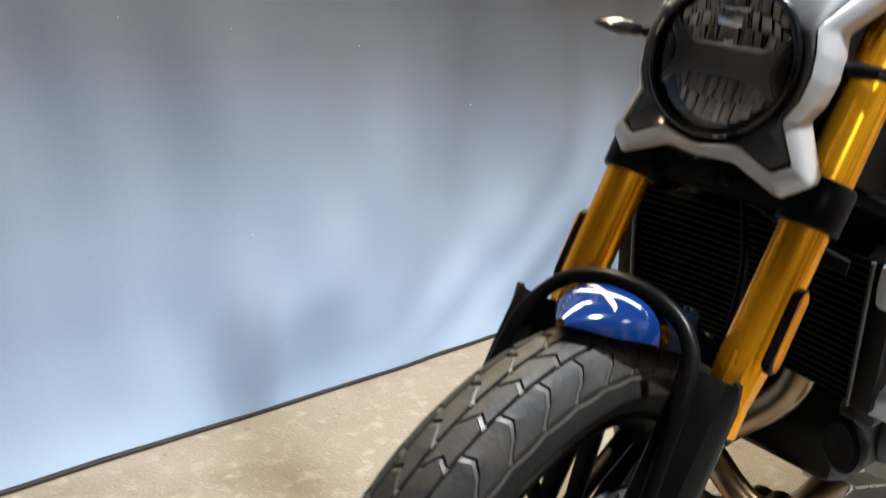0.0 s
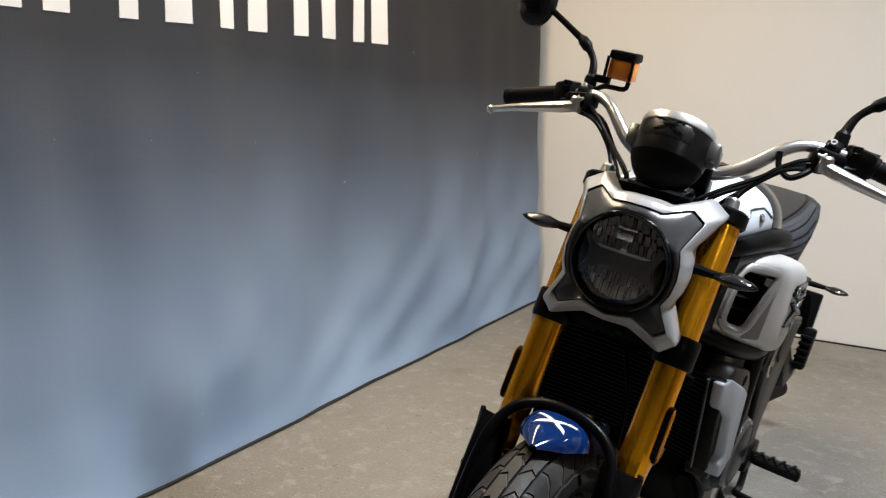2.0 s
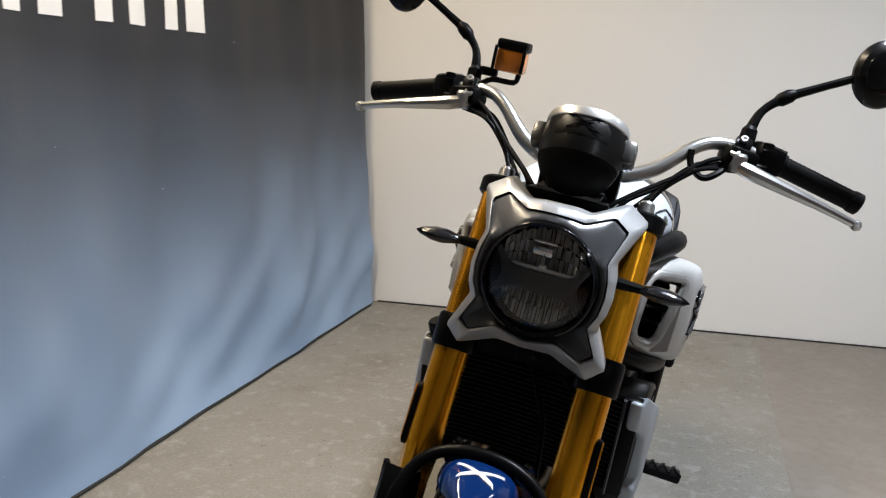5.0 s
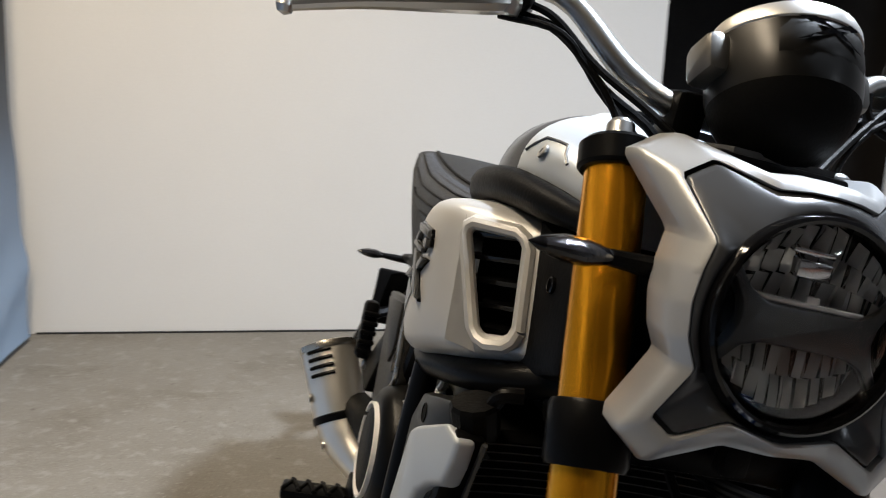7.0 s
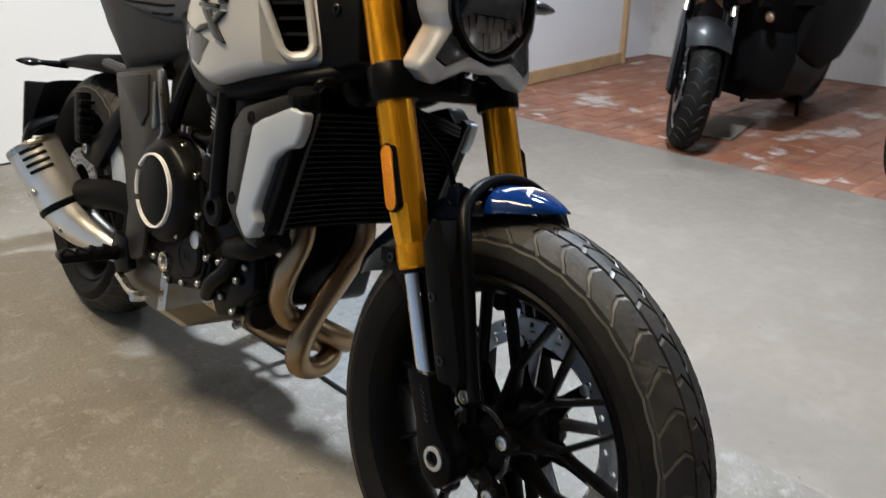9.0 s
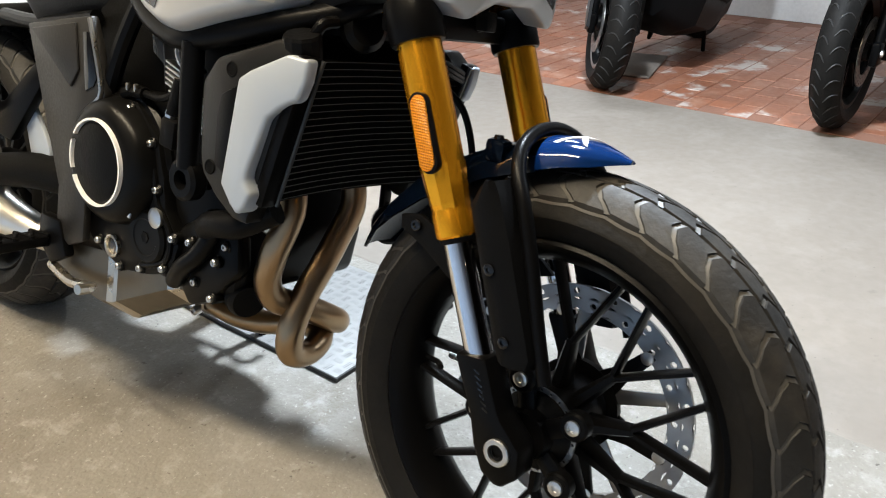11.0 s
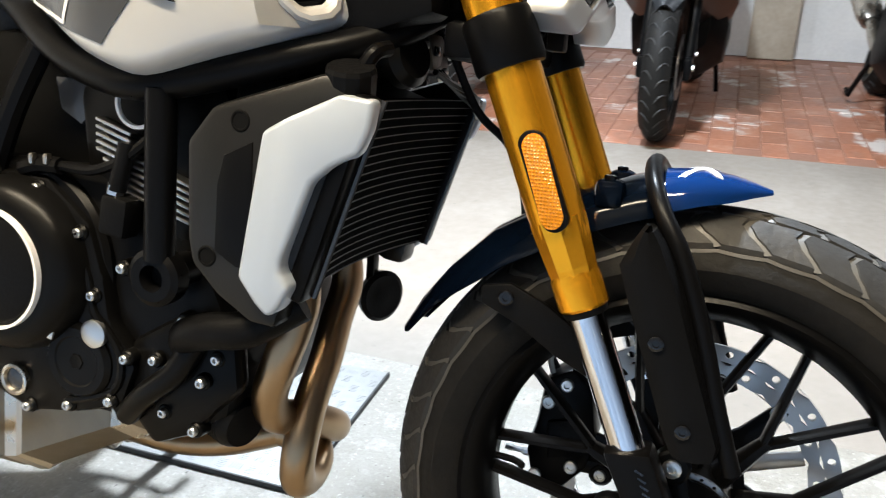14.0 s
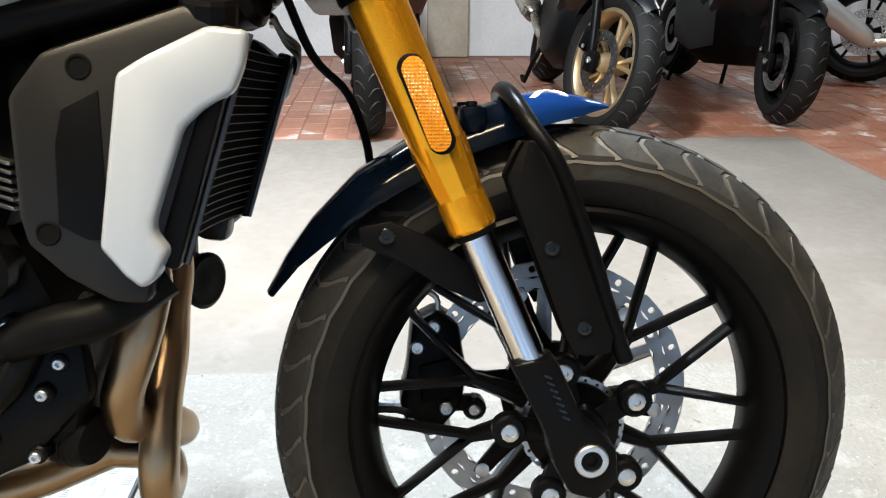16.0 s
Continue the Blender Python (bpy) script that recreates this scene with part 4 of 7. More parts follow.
# ---- handlebar and controls ----
BAR = [(0, 0.965, 1.026), (0.055, 0.968, 1.030), (0.100, 0.980, 1.050), (0.150, 1.005, 1.094), (0.185, 1.022, 1.106), (0.235, 1.044, 1.100), (0.300, 1.074, 1.085), (0.405, 1.112, 1.058)]
full = [(-x, y, z) for x, y, z in BAR[:0:-1]] + BAR
HB = part("handlebar", sweep(full, [0.0100] * 5 + [0.0117] * 5 + [0.0100] * 5, 14, 5), ALLOY, BIKE, "polished silver handlebar")
for s in (1, -1):
    part("bar_clamp", mir(box((0.045, 0.966, 1.015), (0.030, 0.040, 0.06), 0.006), s), BLACKM, HB)
    g0, g1 = Vector((s * 0.275, 1.063, 1.092)), Vector((s * 0.408, 1.113, 1.057))
    d = (g1 - g0)
    L = d.length
    prof = [(0, 0), (0, 0.0195), (0.006, 0.0195), (0.008, 0.0165)]
    for k in range(14):
        h = 0.012 + (L - 0.03) * k / 14
        prof += [(h, 0.0172), (h + (L - 0.03) / 28, 0.0164)]
    prof += [(L - 0.016, 0.017), (L - 0.015, 0.0185), (L, 0.0185), (L + 0.003, 0.015), (L + 0.003, 0)]
    part("grip", lathe(prof, g0, d, 18), BLACKP, HB, "black ribbed rubber grip")
    sw = part("switch_housing", mir(box((0.252, 1.050, 1.096), (0.045, 0.044, 0.046), 0.010, rot=(0, 12, 22)), s), BLACKM, HB, "black switch housing")
    part("switch_button", mir(box((0.250, 1.030, 1.116), (0.016, 0.014, 0.012), 0.003), s), BLACKG, sw)
    perch = part("lever_perch", mir(box((0.212, 1.018, 1.092), (0.050, 0.046, 0.030), 0.008, rot=(0, 10, 18)), s), BLACKM, HB, "black lever perch")
    part("perch_clamp", lathe([(-0.013, 0.0125), (-0.013, 0.0190), (-0.009, 0.0205), (0.009, 0.0205), (0.013, 0.0190), (0.013, 0.0125)], (s * 0.214, 1.035, 1.103), (s * 0.90, 0.38, -0.10), 20), BLACKM, perch)
    part("clamp_screw", bolt((s * 0.214, 1.020, 1.118), (0, -0.8, 0.6), 0.006, 0.006), ALLOY, perch)
    part("lever_pivot", lathe([(0, 0), (0, 0.011), (0.004, 0.012), (0.024, 0.012), (0.028, 0.009), (0.028, 0)], (s * 0.213, 0.999, 1.072), (0, 0, 1), 16), ALLOY, perch, "bright lever pivot")
    part("switch_clamp", lathe([(-0.010, 0.013), (-0.010, 0.0235), (0.010, 0.0245), (0.010, 0.013)], (s * 0.268, 1.060, 1.0935), (s * 0.90, 0.38, -0.18), 22), BLACKP, HB, "black switch collar")
    part("switch_lever", mir(box((0.243, 1.028, 1.086), (0.022, 0.020, 0.010), 0.003, rot=(20, 0, 20)), s), BLACKP, HB)
    for k in range(2):
        part("cable", sweep([(s * (0.205 + 0.01 * k), 1.015, 1.080 - 0.008 * k), (s * 0.165, 0.985 - 0.006 * k, 1.066), (s * 0.122, 0.962 + 0.010 * k, 1.028), (s * (0.098 - 0.012 * k), 0.940, 0.990), (s * 0.070, 0.925, 0.965 - 0.01 * k)], 0.0034, 8, 5), BLACKP, BIKE, "black control cable")
    part("lever", sweep([(s * 0.205, 1.000, 1.084), (s * 0.235, 0.994, 1.076), (s * 0.285, 1.000, 1.064), (s * 0.335, 1.010, 1.052), (s * 0.392, 1.030, 1.036)], [0.010, 0.0112, 0.0092, 0.0072, 0.006], 10, 4), ALLOY, HB, "polished silver lever")
    part("lever_ball", lathe([(-0.009, 0), (-0.006, 0.0066), (0, 0.009), (0.006, 0.0066), (0.009, 0)], (s * 0.397, 1.031, 1.034), (0, 0, 1), 14), ALLOY, HB)
    stem = part("mirror", sweep([(s * 0.218, 1.052, 1.105), (s * 0.222, 1.065, 1.140), (s * 0.232, 1.078, 1.166), (s * 0.258, 1.089, 1.190), (s * 0.300, 1.095, 1.214), (s * 0.345, 1.100, 1.238)], [0.009, 0.008, 0.0062, 0.0075, 0.0062, 0.0062], 10, 4), BLACKM, BIKE, "round black handlebar mirror")
    part("mirror_joint", lathe([(-0.016, 0.0065), (-0.008, 0.0105), (0.008, 0.0105), (0.016, 0.0065)], (s * 0.258, 1.089, 1.190), (s * 0.78, 0.15, 0.60), 12), BLACKP, stem)
    part("mirror_boot", lathe([(0, 0.008), (0.004, 0.0125), (0.022, 0.0115), (0.028, 0.007)], (s * 0.219, 1.056, 1.112), (s * 0.05, 0.2, 0.95), 14), BLACKP, stem)
    head = [(-0.012, 0.0), (-0.013, 0.020), (-0.008, 0.036), (0.0, 0.043), (0.008, 0.044), (0.010, 0.041)]
    for nm, prof, m, tag in (("mirror_head", head, MIRRORSHELL, "black mirror shell"), ("mirror_glass", [(0.0085, 0.041), (0.009, 0.0)], CHROME, "mirror glass"),
                             ("shell_cap", [(-0.0145, 0.0), (-0.0155, 0.016), (-0.0115, 0.027), (-0.0085, 0.029)], BLACKG, "gloss black cap on the shell")):
        bm = lathe(prof, (s * 0.380, 1.100, 1.252), (s * -0.1, 1, -0.15), 32)
        for v in bm.verts:
            v.co.z += 0.16 * (v.co.z - 1.252)
            v.co.x -= 0.06 * (v.co.x - s * 0.380)
        part(nm, bm, m, stem, tag)
    part("cable", sweep([(s * 0.195, 1.010, 1.088), (s * 0.170, 0.990, 1.078), (s * 0.130, 0.968, 1.045), (s * 0.085, 0.930, 1.015), (s * 0.05, 0.905, 0.985), (s * 0.03, 0.91, 0.95)], 0.0036, 8, 5), BLACKP, BIKE, "black control cable")
    part("cable_sleeve", sweep([(s * 0.210, 1.020, 1.078), (s * 0.160, 1.000, 1.070), (s * 0.118, 0.975, 1.030), (s * 0.075, 0.940, 1.000), (s * 0.06, 0.93, 0.96)], 0.0044, 8, 5), BLACKP, BIKE, "black cable sleeve")
    part("bar_end_nut", bolt((s * 0.205, 0.998, 1.096), (0, -0.6, 0.8), 0.008, 0.008), ALLOY, HB)
part("cable_loop", sweep([(0.205, 1.01, 1.085), (0.19, 0.985, 1.066), (0.17, 0.975, 1.055), (0.15, 0.985, 1.068), (0.145, 0.99, 1.09)], 0.005, 8, 5), BLACKP, BIKE)
RES = part("fluid_reservoir", box((-0.162, 1.055, 1.158), (0.046, 0.040, 0.036), 0.005), FLUID, BIKE, "amber brake fluid reservoir with a black lid")
part("lid", box((-0.162, 1.055, 1.183), (0.050, 0.044, 0.016), 0.004), BLACKP, RES, "black reservoir lid")
for fx in (-0.186, -0.139):
    part("frame_bar", box((fx, 1.032, 1.160), (0.005, 0.006, 0.038), 0.001), BLACKP, RES)
part("reservoir_hose", sweep([(-0.145, 1.05, 1.140), (-0.150, 1.048, 1.126), (-0.185, 1.04, 1.124), (-0.205, 1.03, 1.108)], 0.0045, 8, 4), BLACKP, RES)
part("reservoir_arm", box((-0.195, 1.05, 1.135), (0.03, 0.014, 0.014), 0.003), BLACKM, RES)

# ---- instrument pod ----
PODC = Vector((0.0, 0.893, 1.050))
PAX = Vector((0, 0.45, 0.89))
POD = part("instrument_pod", lathe([(-0.012, 0.0578), (0.0, 0.0598), (0.014, 0.0602), (0.030, 0.0599), (0.040, 0.0592)], PODC, PAX, 48), PODGREY, BIKE, "round grey instrument pod with a bright rim")
part("pod_rim", lathe([(0.0385, 0.0594), (0.040, 0.0604), (0.047, 0.0600), (0.053, 0.0575), (0.055, 0.0530), (0.048, 0.050)], PODC, PAX, 48), PODRIM, POD, "bright grey rim")
part("pod_dome", lathe([(-0.060, 0.0), (-0.057, 0.020), (-0.048, 0.036), (-0.034, 0.048), (-0.022, 0.0545), (-0.0115, 0.0580)], PODC, PAX, 48), BLACKD, POD, "black pod underside")
part("display", lathe([(0.046, 0.049), (0.046, 0.0)], PODC, PAX, 40), BLACKG, POD, "dark display glass")
for s in (1, -1):
    part("pod_ear", mir(box((0.061, 0.906, 1.066), (0.028, 0.040, 0.036), 0.008, rot=(-27, 0, 0)), s), PODEAR, POD)
w = Vector((1, 0, 0))
u = PAX.cross(w).normalized()
ax = PAX.normalized()
badge = []
for deg in (-38, -30, -15, 0, 15, 30, 38):
    d = w * math.sin(radians(deg)) - u * math.cos(radians(deg))
    top = 0.036 if abs(deg) < 38 else 0.028
    badge.append([PODC + ax * h + d * r for h, r in ((0.008, 0.0600), (0.012, 0.0614), (top - 0.004, 0.0612), (top, 0.0598))])
part("pod_badge", loft(badge, closed=False), SATIN, POD, "dark badge plate", 60)
for quad in ([(-26, 0.034), (-14, 0.034), (4, 0.020), (-4, 0.018)], [(26, 0.034), (14, 0.034), (-4, 0.020), (4, 0.018)], [(-26, 0.004), (-16, 0.006), (4, 0.019), (-4, 0.021)], [(26, 0.004), (16, 0.006), (-4, 0.019), (4, 0.021)]):
    bm = bmesh.new()
    vs = []
    for deg, h in quad:
        d = w * math.sin(radians(deg)) - u * math.cos(radians(deg))
        vs.append(bm.verts.new(PODC + ax * (0.014 + 0.70 * h) + d * (0.0630 - 0.035 * h)))
    bm.faces.new(vs)
    bmesh.ops.solidify(bm, geom=bm.faces[:], thickness=0.0025)
    part("pod_emblem", bm, BLACKG, POD, "dark emblem stroke")

FRONT = set(BIKE.children_recursive)
# ---- tank, side panels and seat ----
def arch(y, half, top, low, n=12, p=2.4, tuck=0.85):
    """A rounded cross-section: up one flank, over the top, down the other."""
    out = []
    for k in range(-n, n + 1):
        a = math.pi / 2 * k / n
        x = half * math.copysign(abs(math.sin(a)) ** (2 / p), a)
        z = low + (top - low) * abs(math.cos(a)) ** (2 / p)
        out.append((x, y, z))
    return [(half * -tuck, y, low - 0.03)] + out + [(half * tuck, y, low - 0.03)]


TANK = part("fuel_tank", loft([arch(*r) for r in ((0.965, 0.080, 0.955, 0.925), (1.00, 0.104, 0.985, 0.918), (1.08, 0.121, 1.008, 0.915), (1.18, 0.128, 1.020, 0.918), (1.24, 0.124, 1.014, 0.912), (1.29, 0.112, 0.992, 0.905), (1.34, 0.090, 0.960, 0.895), (1.385, 0.055, 0.925, 0.885))]), NAVY, BIKE, "navy and silver fuel tank", 50)
part("tank_cover", loft([arch(*r) for r in ((0.958, 0.078, 0.955, 0.932), (0.962, 0.084, 0.961, 0.932), (1.00, 0.108, 0.990, 0.934), (1.08, 0.125, 1.013, 0.938), (1.120, 0.1300, 1.0195, 0.940), (1.132, 0.1300, 1.0195, 0.940))]), LITSILVER, TANK, "satin silver tank cover", 50)
part("tank_spine", loft([arch(*r, 8, 3.0, 0.9) for r in ((1.10, 0.045, 1.018, 1.00), (1.18, 0.047, 1.026, 1.01), (1.24, 0.045, 1.020, 1.00), (1.31, 0.036, 0.985, 0.965))]), LITSILVER, TANK, "silver strip along the tank top", 50)
part("filler_cap", lathe([(0, 0.036), (0.006, 0.036), (0.009, 0.032), (0.009, 0)], (0, 1.14, 1.021), (0, 0, 1), 32), BLACKM, TANK)
for s in (1, -1):
    def on_cover(y, z):
        half, top, low = (np.interp(y, [1.00, 1.08, 1.12], q) for q in ([0.108, 0.125, 0.1300], [0.990, 1.013, 1.0195], [0.934, 0.938, 0.940]))
        c = ((z - low) / (top - low)) ** 1.2
        return (s * (half * (1 - c * c) ** 0.4167 + 0.0006), y, z)
    part("tank_recess", sweep([on_cover(y, z) for y, z in ((1.032, 0.958), (1.046, 0.967), (1.056, 0.976), (1.072, 0.978), (1.098, 0.979), (1.110, 0.971), (1.122, 0.962))], 0.0018, 6, 1), GREYPAINT, TANK, "recessed crease line")
    part("tank_screw", bolt(on_cover(1.082, 0.964), (s, 0, 0.45), 0.008, 0.003), ALLOY, TANK, "bright screw")
    part("tank_trim", sweep([(s * 0.094, 0.945, 0.912), (s * 0.118, 1.02, 0.918), (s * 0.133, 1.12, 0.921), (s * 0.135, 1.22, 0.912), (s * 0.120, 1.31, 0.892)], [0.010, 0.017, 0.021, 0.020, 0.012], 12, 5), BLACKP, BIKE, "black rubber trim under the tank")
    # side panel: bulging silver shell with a forward air opening
    sec = [(0.992, 0.116, 0.893, 0.770, 0.7), (1.000, 0.124, 0.897, 0.766, 0.9), (1.055, 0.182, 0.902, 0.745, 1.0), (1.10, 0.197, 0.902, 0.728, 1.0), (1.17, 0.203, 0.897, 0.703, 1.0), (1.235, 0.196, 0.878, 0.720, 1.0), (1.29, 0.176, 0.846, 0.752, 1.0), (1.345, 0.150, 0.812, 0.778, 0.8)]
    smooth = [tuple(v) for v in curve_pts([Vector((r[1], r[2], r[3])) for r in sec[2:]], 4)]
    along = [v.x for v in curve_pts([Vector((r[0], 0, 0)) for r in sec[2:]], 4)]
    dense = [r[:4] for r in sec[:2]] + [(y, *v) for y, v in zip(along, smooth)]
    shape = [(v.x, v.y) for v in curve_pts([Vector((a, b, 0)) for a, b in ((0.62, 1.0), (0.90, 0.93), (0.985, 0.72), (1.0, 0.30), (1.0, -0.20), (0.985, -0.62), (0.93, -0.88), (0.62, -1.0))], 3)]
    rings = []
    for y, x, zt, zb in dense:
        rings.append([(s * x * a, y, (zt + zb) / 2 + (zt - zb) / 2 * b) for a, b in shape])
    bm = loft(rings, closed=False)
    bm.faces.ensure_lookup_table()
    # cut the air opening out of the slanted front flank
    dead = [f for f in bm.faces if 1.001 < f.calc_center_median().y < 1.054 and abs(f.calc_center_median().z - 0.832) < 0.050]
    bmesh.ops.delete(bm, geom=dead, context="FACES")
    skin = bvhtree.BVHTree.FromBMesh(bm)
    SP = part("side_panel", bm, SILVER, BIKE, "satin silver side panel with an air opening", 70)
    corners = [Vector((s * 0.1262, 1.001, 0.783)), Vector((s * 0.160, 1.033, 0.772)), Vector((s * 0.184, 1.055, 0.880)), Vector((s * 0.1265, 1.001, 0.884))]
    frame_pts = []
    for q in range(4):
        p, c, nx = corners[q - 1], corners[q], corners[(q + 1) % 4]
        for f0, f1 in ((0.014, 0), (0.005, 0.005), (0, 0.014)):
            frame_pts.append(c + (p - c).normalized() * f0 + (nx - c).normalized() * f1)
    fill = bmesh.new()
    fill.faces.new([fill.verts.new(v) for v in ((s * 0.1835, 1.0555, 0.886), (s * 0.1835, 1.0555, 0.764), (s * 0.158, 1.031, 0.764), (s * 0.161, 1.034, 0.772))])
    bmesh.ops.solidify(fill, geom=fill.faces[:], thickness=0.003)
    part("vent_cheek", fill, SILVER, SP)
    part("vent_frame", sweep(frame_pts + [frame_pts[0]], 0.0075, 10, 1), SILVER, SP, "rounded silver rim of the air opening")
    part("vent_back", loft([[(s * 0.095, 1.03, 0.76), (s * 0.155, 1.085, 0.75), (s * 0.155, 1.085, 0.89), (s * 0.095, 1.03, 0.89)], [(s * 0.090, 1.035, 0.76), (s * 0.150, 1.09, 0.75), (s * 0.150, 1.09, 0.89), (s * 0.090, 1.035, 0.89)]]), BLACKP, SP)
    for k in range(5):
        z = 0.785 + 0.022 * k
        part("vent_slat", loft([[(s * 0.120, 1.008, z + 0.008), (s * 0.120, 1.012, z + 0.003), (s * 0.105, 1.026, z + 0.006), (s * 0.105, 1.024, z + 0.010)], [(s * 0.178, 1.062, z - 0.004), (s * 0.178, 1.066, z - 0.009), (s * 0.160, 1.08, z - 0.006), (s * 0.160, 1.076, z - 0.001)]]), BLACKG, SP)
    # raised dark emblem on the flank
    for pts in ([(1.190, 0.854), (1.134, 0.854), (1.128, 0.846), (1.184, 0.846)], [(1.186, 0.845), (1.174, 0.845), (1.182, 0.834), (1.194, 0.834)], [(1.144, 0.845), (1.128, 0.845), (1.124, 0.837), (1.140, 0.834)], [(1.197, 0.833), (1.142, 0.833), (1.146, 0.827), (1.200, 0.827)],
                [(1.190, 0.824), (1.166, 0.824), (1.122, 0.780), (1.146, 0.784), (1.162, 0.797)], [(1.140, 0.824), (1.124, 0.824), (1.147, 0.806), (1.157, 0.812)], [(1.170, 0.804), (1.162, 0.798), (1.210, 0.786), (1.190, 0.800)]):
        part("emblem_stroke", mir(prism(pts, 0.196, 0.2085, "yz", 0.0015), s), GREYPAINT, SP, "raised dark emblem stroke")
        part("emblem_edge", mir(prism([(y + (y - 1.16) * 0.06, z + (z - 0.818) * 0.06) for y, z in pts], 0.190, 0.2045, "yz", 0.001), s), BLACKG, SP)
    def panel_at(y, z, lift):
        hit = skin.ray_cast(Vector((s * 0.4, y, z)), Vector((-s, 0, 0)))[0]
        return ((hit.x if hit else s * 0.19) + s * lift, y, z)
    for nm, m, tag, lift, lines in (("decal", GREYPAINT, "graphite side decal", 0.0012, [((1.203, 0.737), (1.166, 0.778)), ((1.240, 0.746), (1.215, 0.790)), ((1.285, 0.758), (1.262, 0.798)), ((1.325, 0.775), (1.305, 0.803))]),
                                    ("decal_stroke", WHITEDECAL, "pale decal stroke", 0.0022, [((1.255, 0.754), (1.236, 0.788)), ((1.259, 0.755), (1.240, 0.789))]),
                                    ("decal_stroke", WHITEDECAL, "pale decal stroke", 0.0022, [((1.256, 0.753), (1.255, 0.7565)), ((1.318, 0.773), (1.317, 0.7765))])):
        grid = []
        for (p0, p1), (q0, q1) in zip(lines, lines[1:]):
            for f in np.linspace(0, 1, 5):
                a = [p0[k] + (q0[k] - p0[k]) * f for k in (0, 1)]
                b = [p1[k] + (q1[k] - p1[k]) * f for k in (0, 1)]
                grid.append([panel_at(a[0] + (b[0] - a[0]) * g, a[1] + (b[1] - a[1]) * g, lift) for g in np.linspace(0, 1, 5)])
        bm = loft(grid, closed=False)
        bmesh.ops.solidify(bm, geom=bm.faces[:], thickness=0.0006)
        part(nm, bm, m, SP, tag, 60)
    part("air_box", mir(prism([(0.925, 0.885), (1.04, 0.900), (1.30, 0.885), (1.36, 0.80), (1.30, 0.745), (1.16, 0.725), (0.99, 0.757), (0.905, 0.785)], 0.06, 0.118, "yz", 0.010), s), BLACKP, BIKE, "matt black inner side cover")
    part("cover_bolt", bolt((s * 0.1175, 0.966, 0.852), (s, -0.1, 0), 0.008, 0.005), BLACKG, BIKE)

# the forward edge of each side panel leans back towards its top
for ob in [o for o in BIKE.children if o.name.startswith("side_panel")]:
    for o in [ob] + list(ob.children_recursive):
        if o.name.startswith(("emblem", "decal")):
            continue
        for v in o.data.vertices:
            v.co.y += float(np.interp(v.co.z, [0.765, 0.885], [-0.014, 0.036])) * max(0.0, min(1.0, 1.0 - (v.co.y - 1.03) / 0.11))

SEATROWS = ((1.36, 0.05, 0.895, 0.80), (1.42, 0.085, 0.894, 0.745), (1.50, 0.112, 0.893, 0.705), (1.60, 0.130, 0.900, 0.686), (1.69, 0.137, 0.908, 0.672), (1.76, 0.137, 0.912, 0.730), (1.83, 0.132, 0.914, 0.800), (1.90, 0.118, 0.912, 0.862), (1.97, 0.09, 0.908, 0.880), (2.04, 0.05, 0.900, 0.885))
SEATSIDE = ((0.70, 0.0), (0.82, 0.16), (0.92, 0.38), (0.975, 0.58), (0.97, 0.70), (0.92, 0.81), (0.81, 0.895), (0.62, 0.955), (0.34, 0.99), (0.0, 1.0))


def seat_at(y, b, out=0.0):
    half, zt, zb = (np.interp(y, [r[0] for r in SEATROWS], [r[q] for r in SEATROWS]) for q in (1, 2, 3))
    a = np.interp(b, [q[1] for q in SEATSIDE], [q[0] for q in SEATSIDE])
    return (half * a + out, y, zb + (zt - zb) * b)


seat = []
for y in np.interp(np.linspace(0, 9, 28), range(10), [r[0] for r in SEATROWS]):
    side = [seat_at(y, b) for a, b in SEATSIDE]
    seat.append([(-p[0], p[1], p[2]) for p in side] + side[-2::-1])
SEAT = part("seat", loft(seat), VINYL, BIKE, "charcoal vinyl seat with ribbed flanks", 70)


def panel_low(y):
    """Lower edge of the ribbed flank panel: an arc falling to the front."""
    f = (1.86 - y) / 0.42
    return 0.90 - 0.52 * max(0.0, min(1.0, f)) ** 0.75


for s in (1, -1):
    grid = []
    for y in np.linspace(1.45, 1.855, 18):
        lo = panel_low(y)
        grid.append([(s * p[0], p[1], p[2]) for p in [seat_at(y, lo, -0.002)] + [seat_at(y, b, 0.0025) for b in np.linspace(lo + 0.01, 0.915, 8)] + [seat_at(y, 0.925, -0.002)]])
    part("flank_panel", loft(grid, closed=False), VINYLTOP, SEAT, "blue-grey ribbed seat panel", 60)
    for k in range(6):
        b0 = 0.85 - 0.085 * k
        pts = []
        for y in np.linspace(1.47 + 0.004 * k, 1.83 - 0.055 * k, 9):
            b = b0 + 0.02 * (y - 1.47) / 0.36
            if b > panel_low(y) + 0.02:
                pts.append(seat_at(y, b, 0.0026))
        if len(pts) > 2:
            part("seat_rib", sweep([(s * x, y, z) for x, y, z in pts], 0.0022, 6, 2), BLACKP, SEAT, "stitched groove")
    part("seat_piping", sweep([(s * p[0], p[1], p[2]) for p in [seat_at(y, 0.945, 0.001) for y in np.linspace(1.42, 1.96, 10)]], 0.003, 6, 3), BLACKP, SEAT)

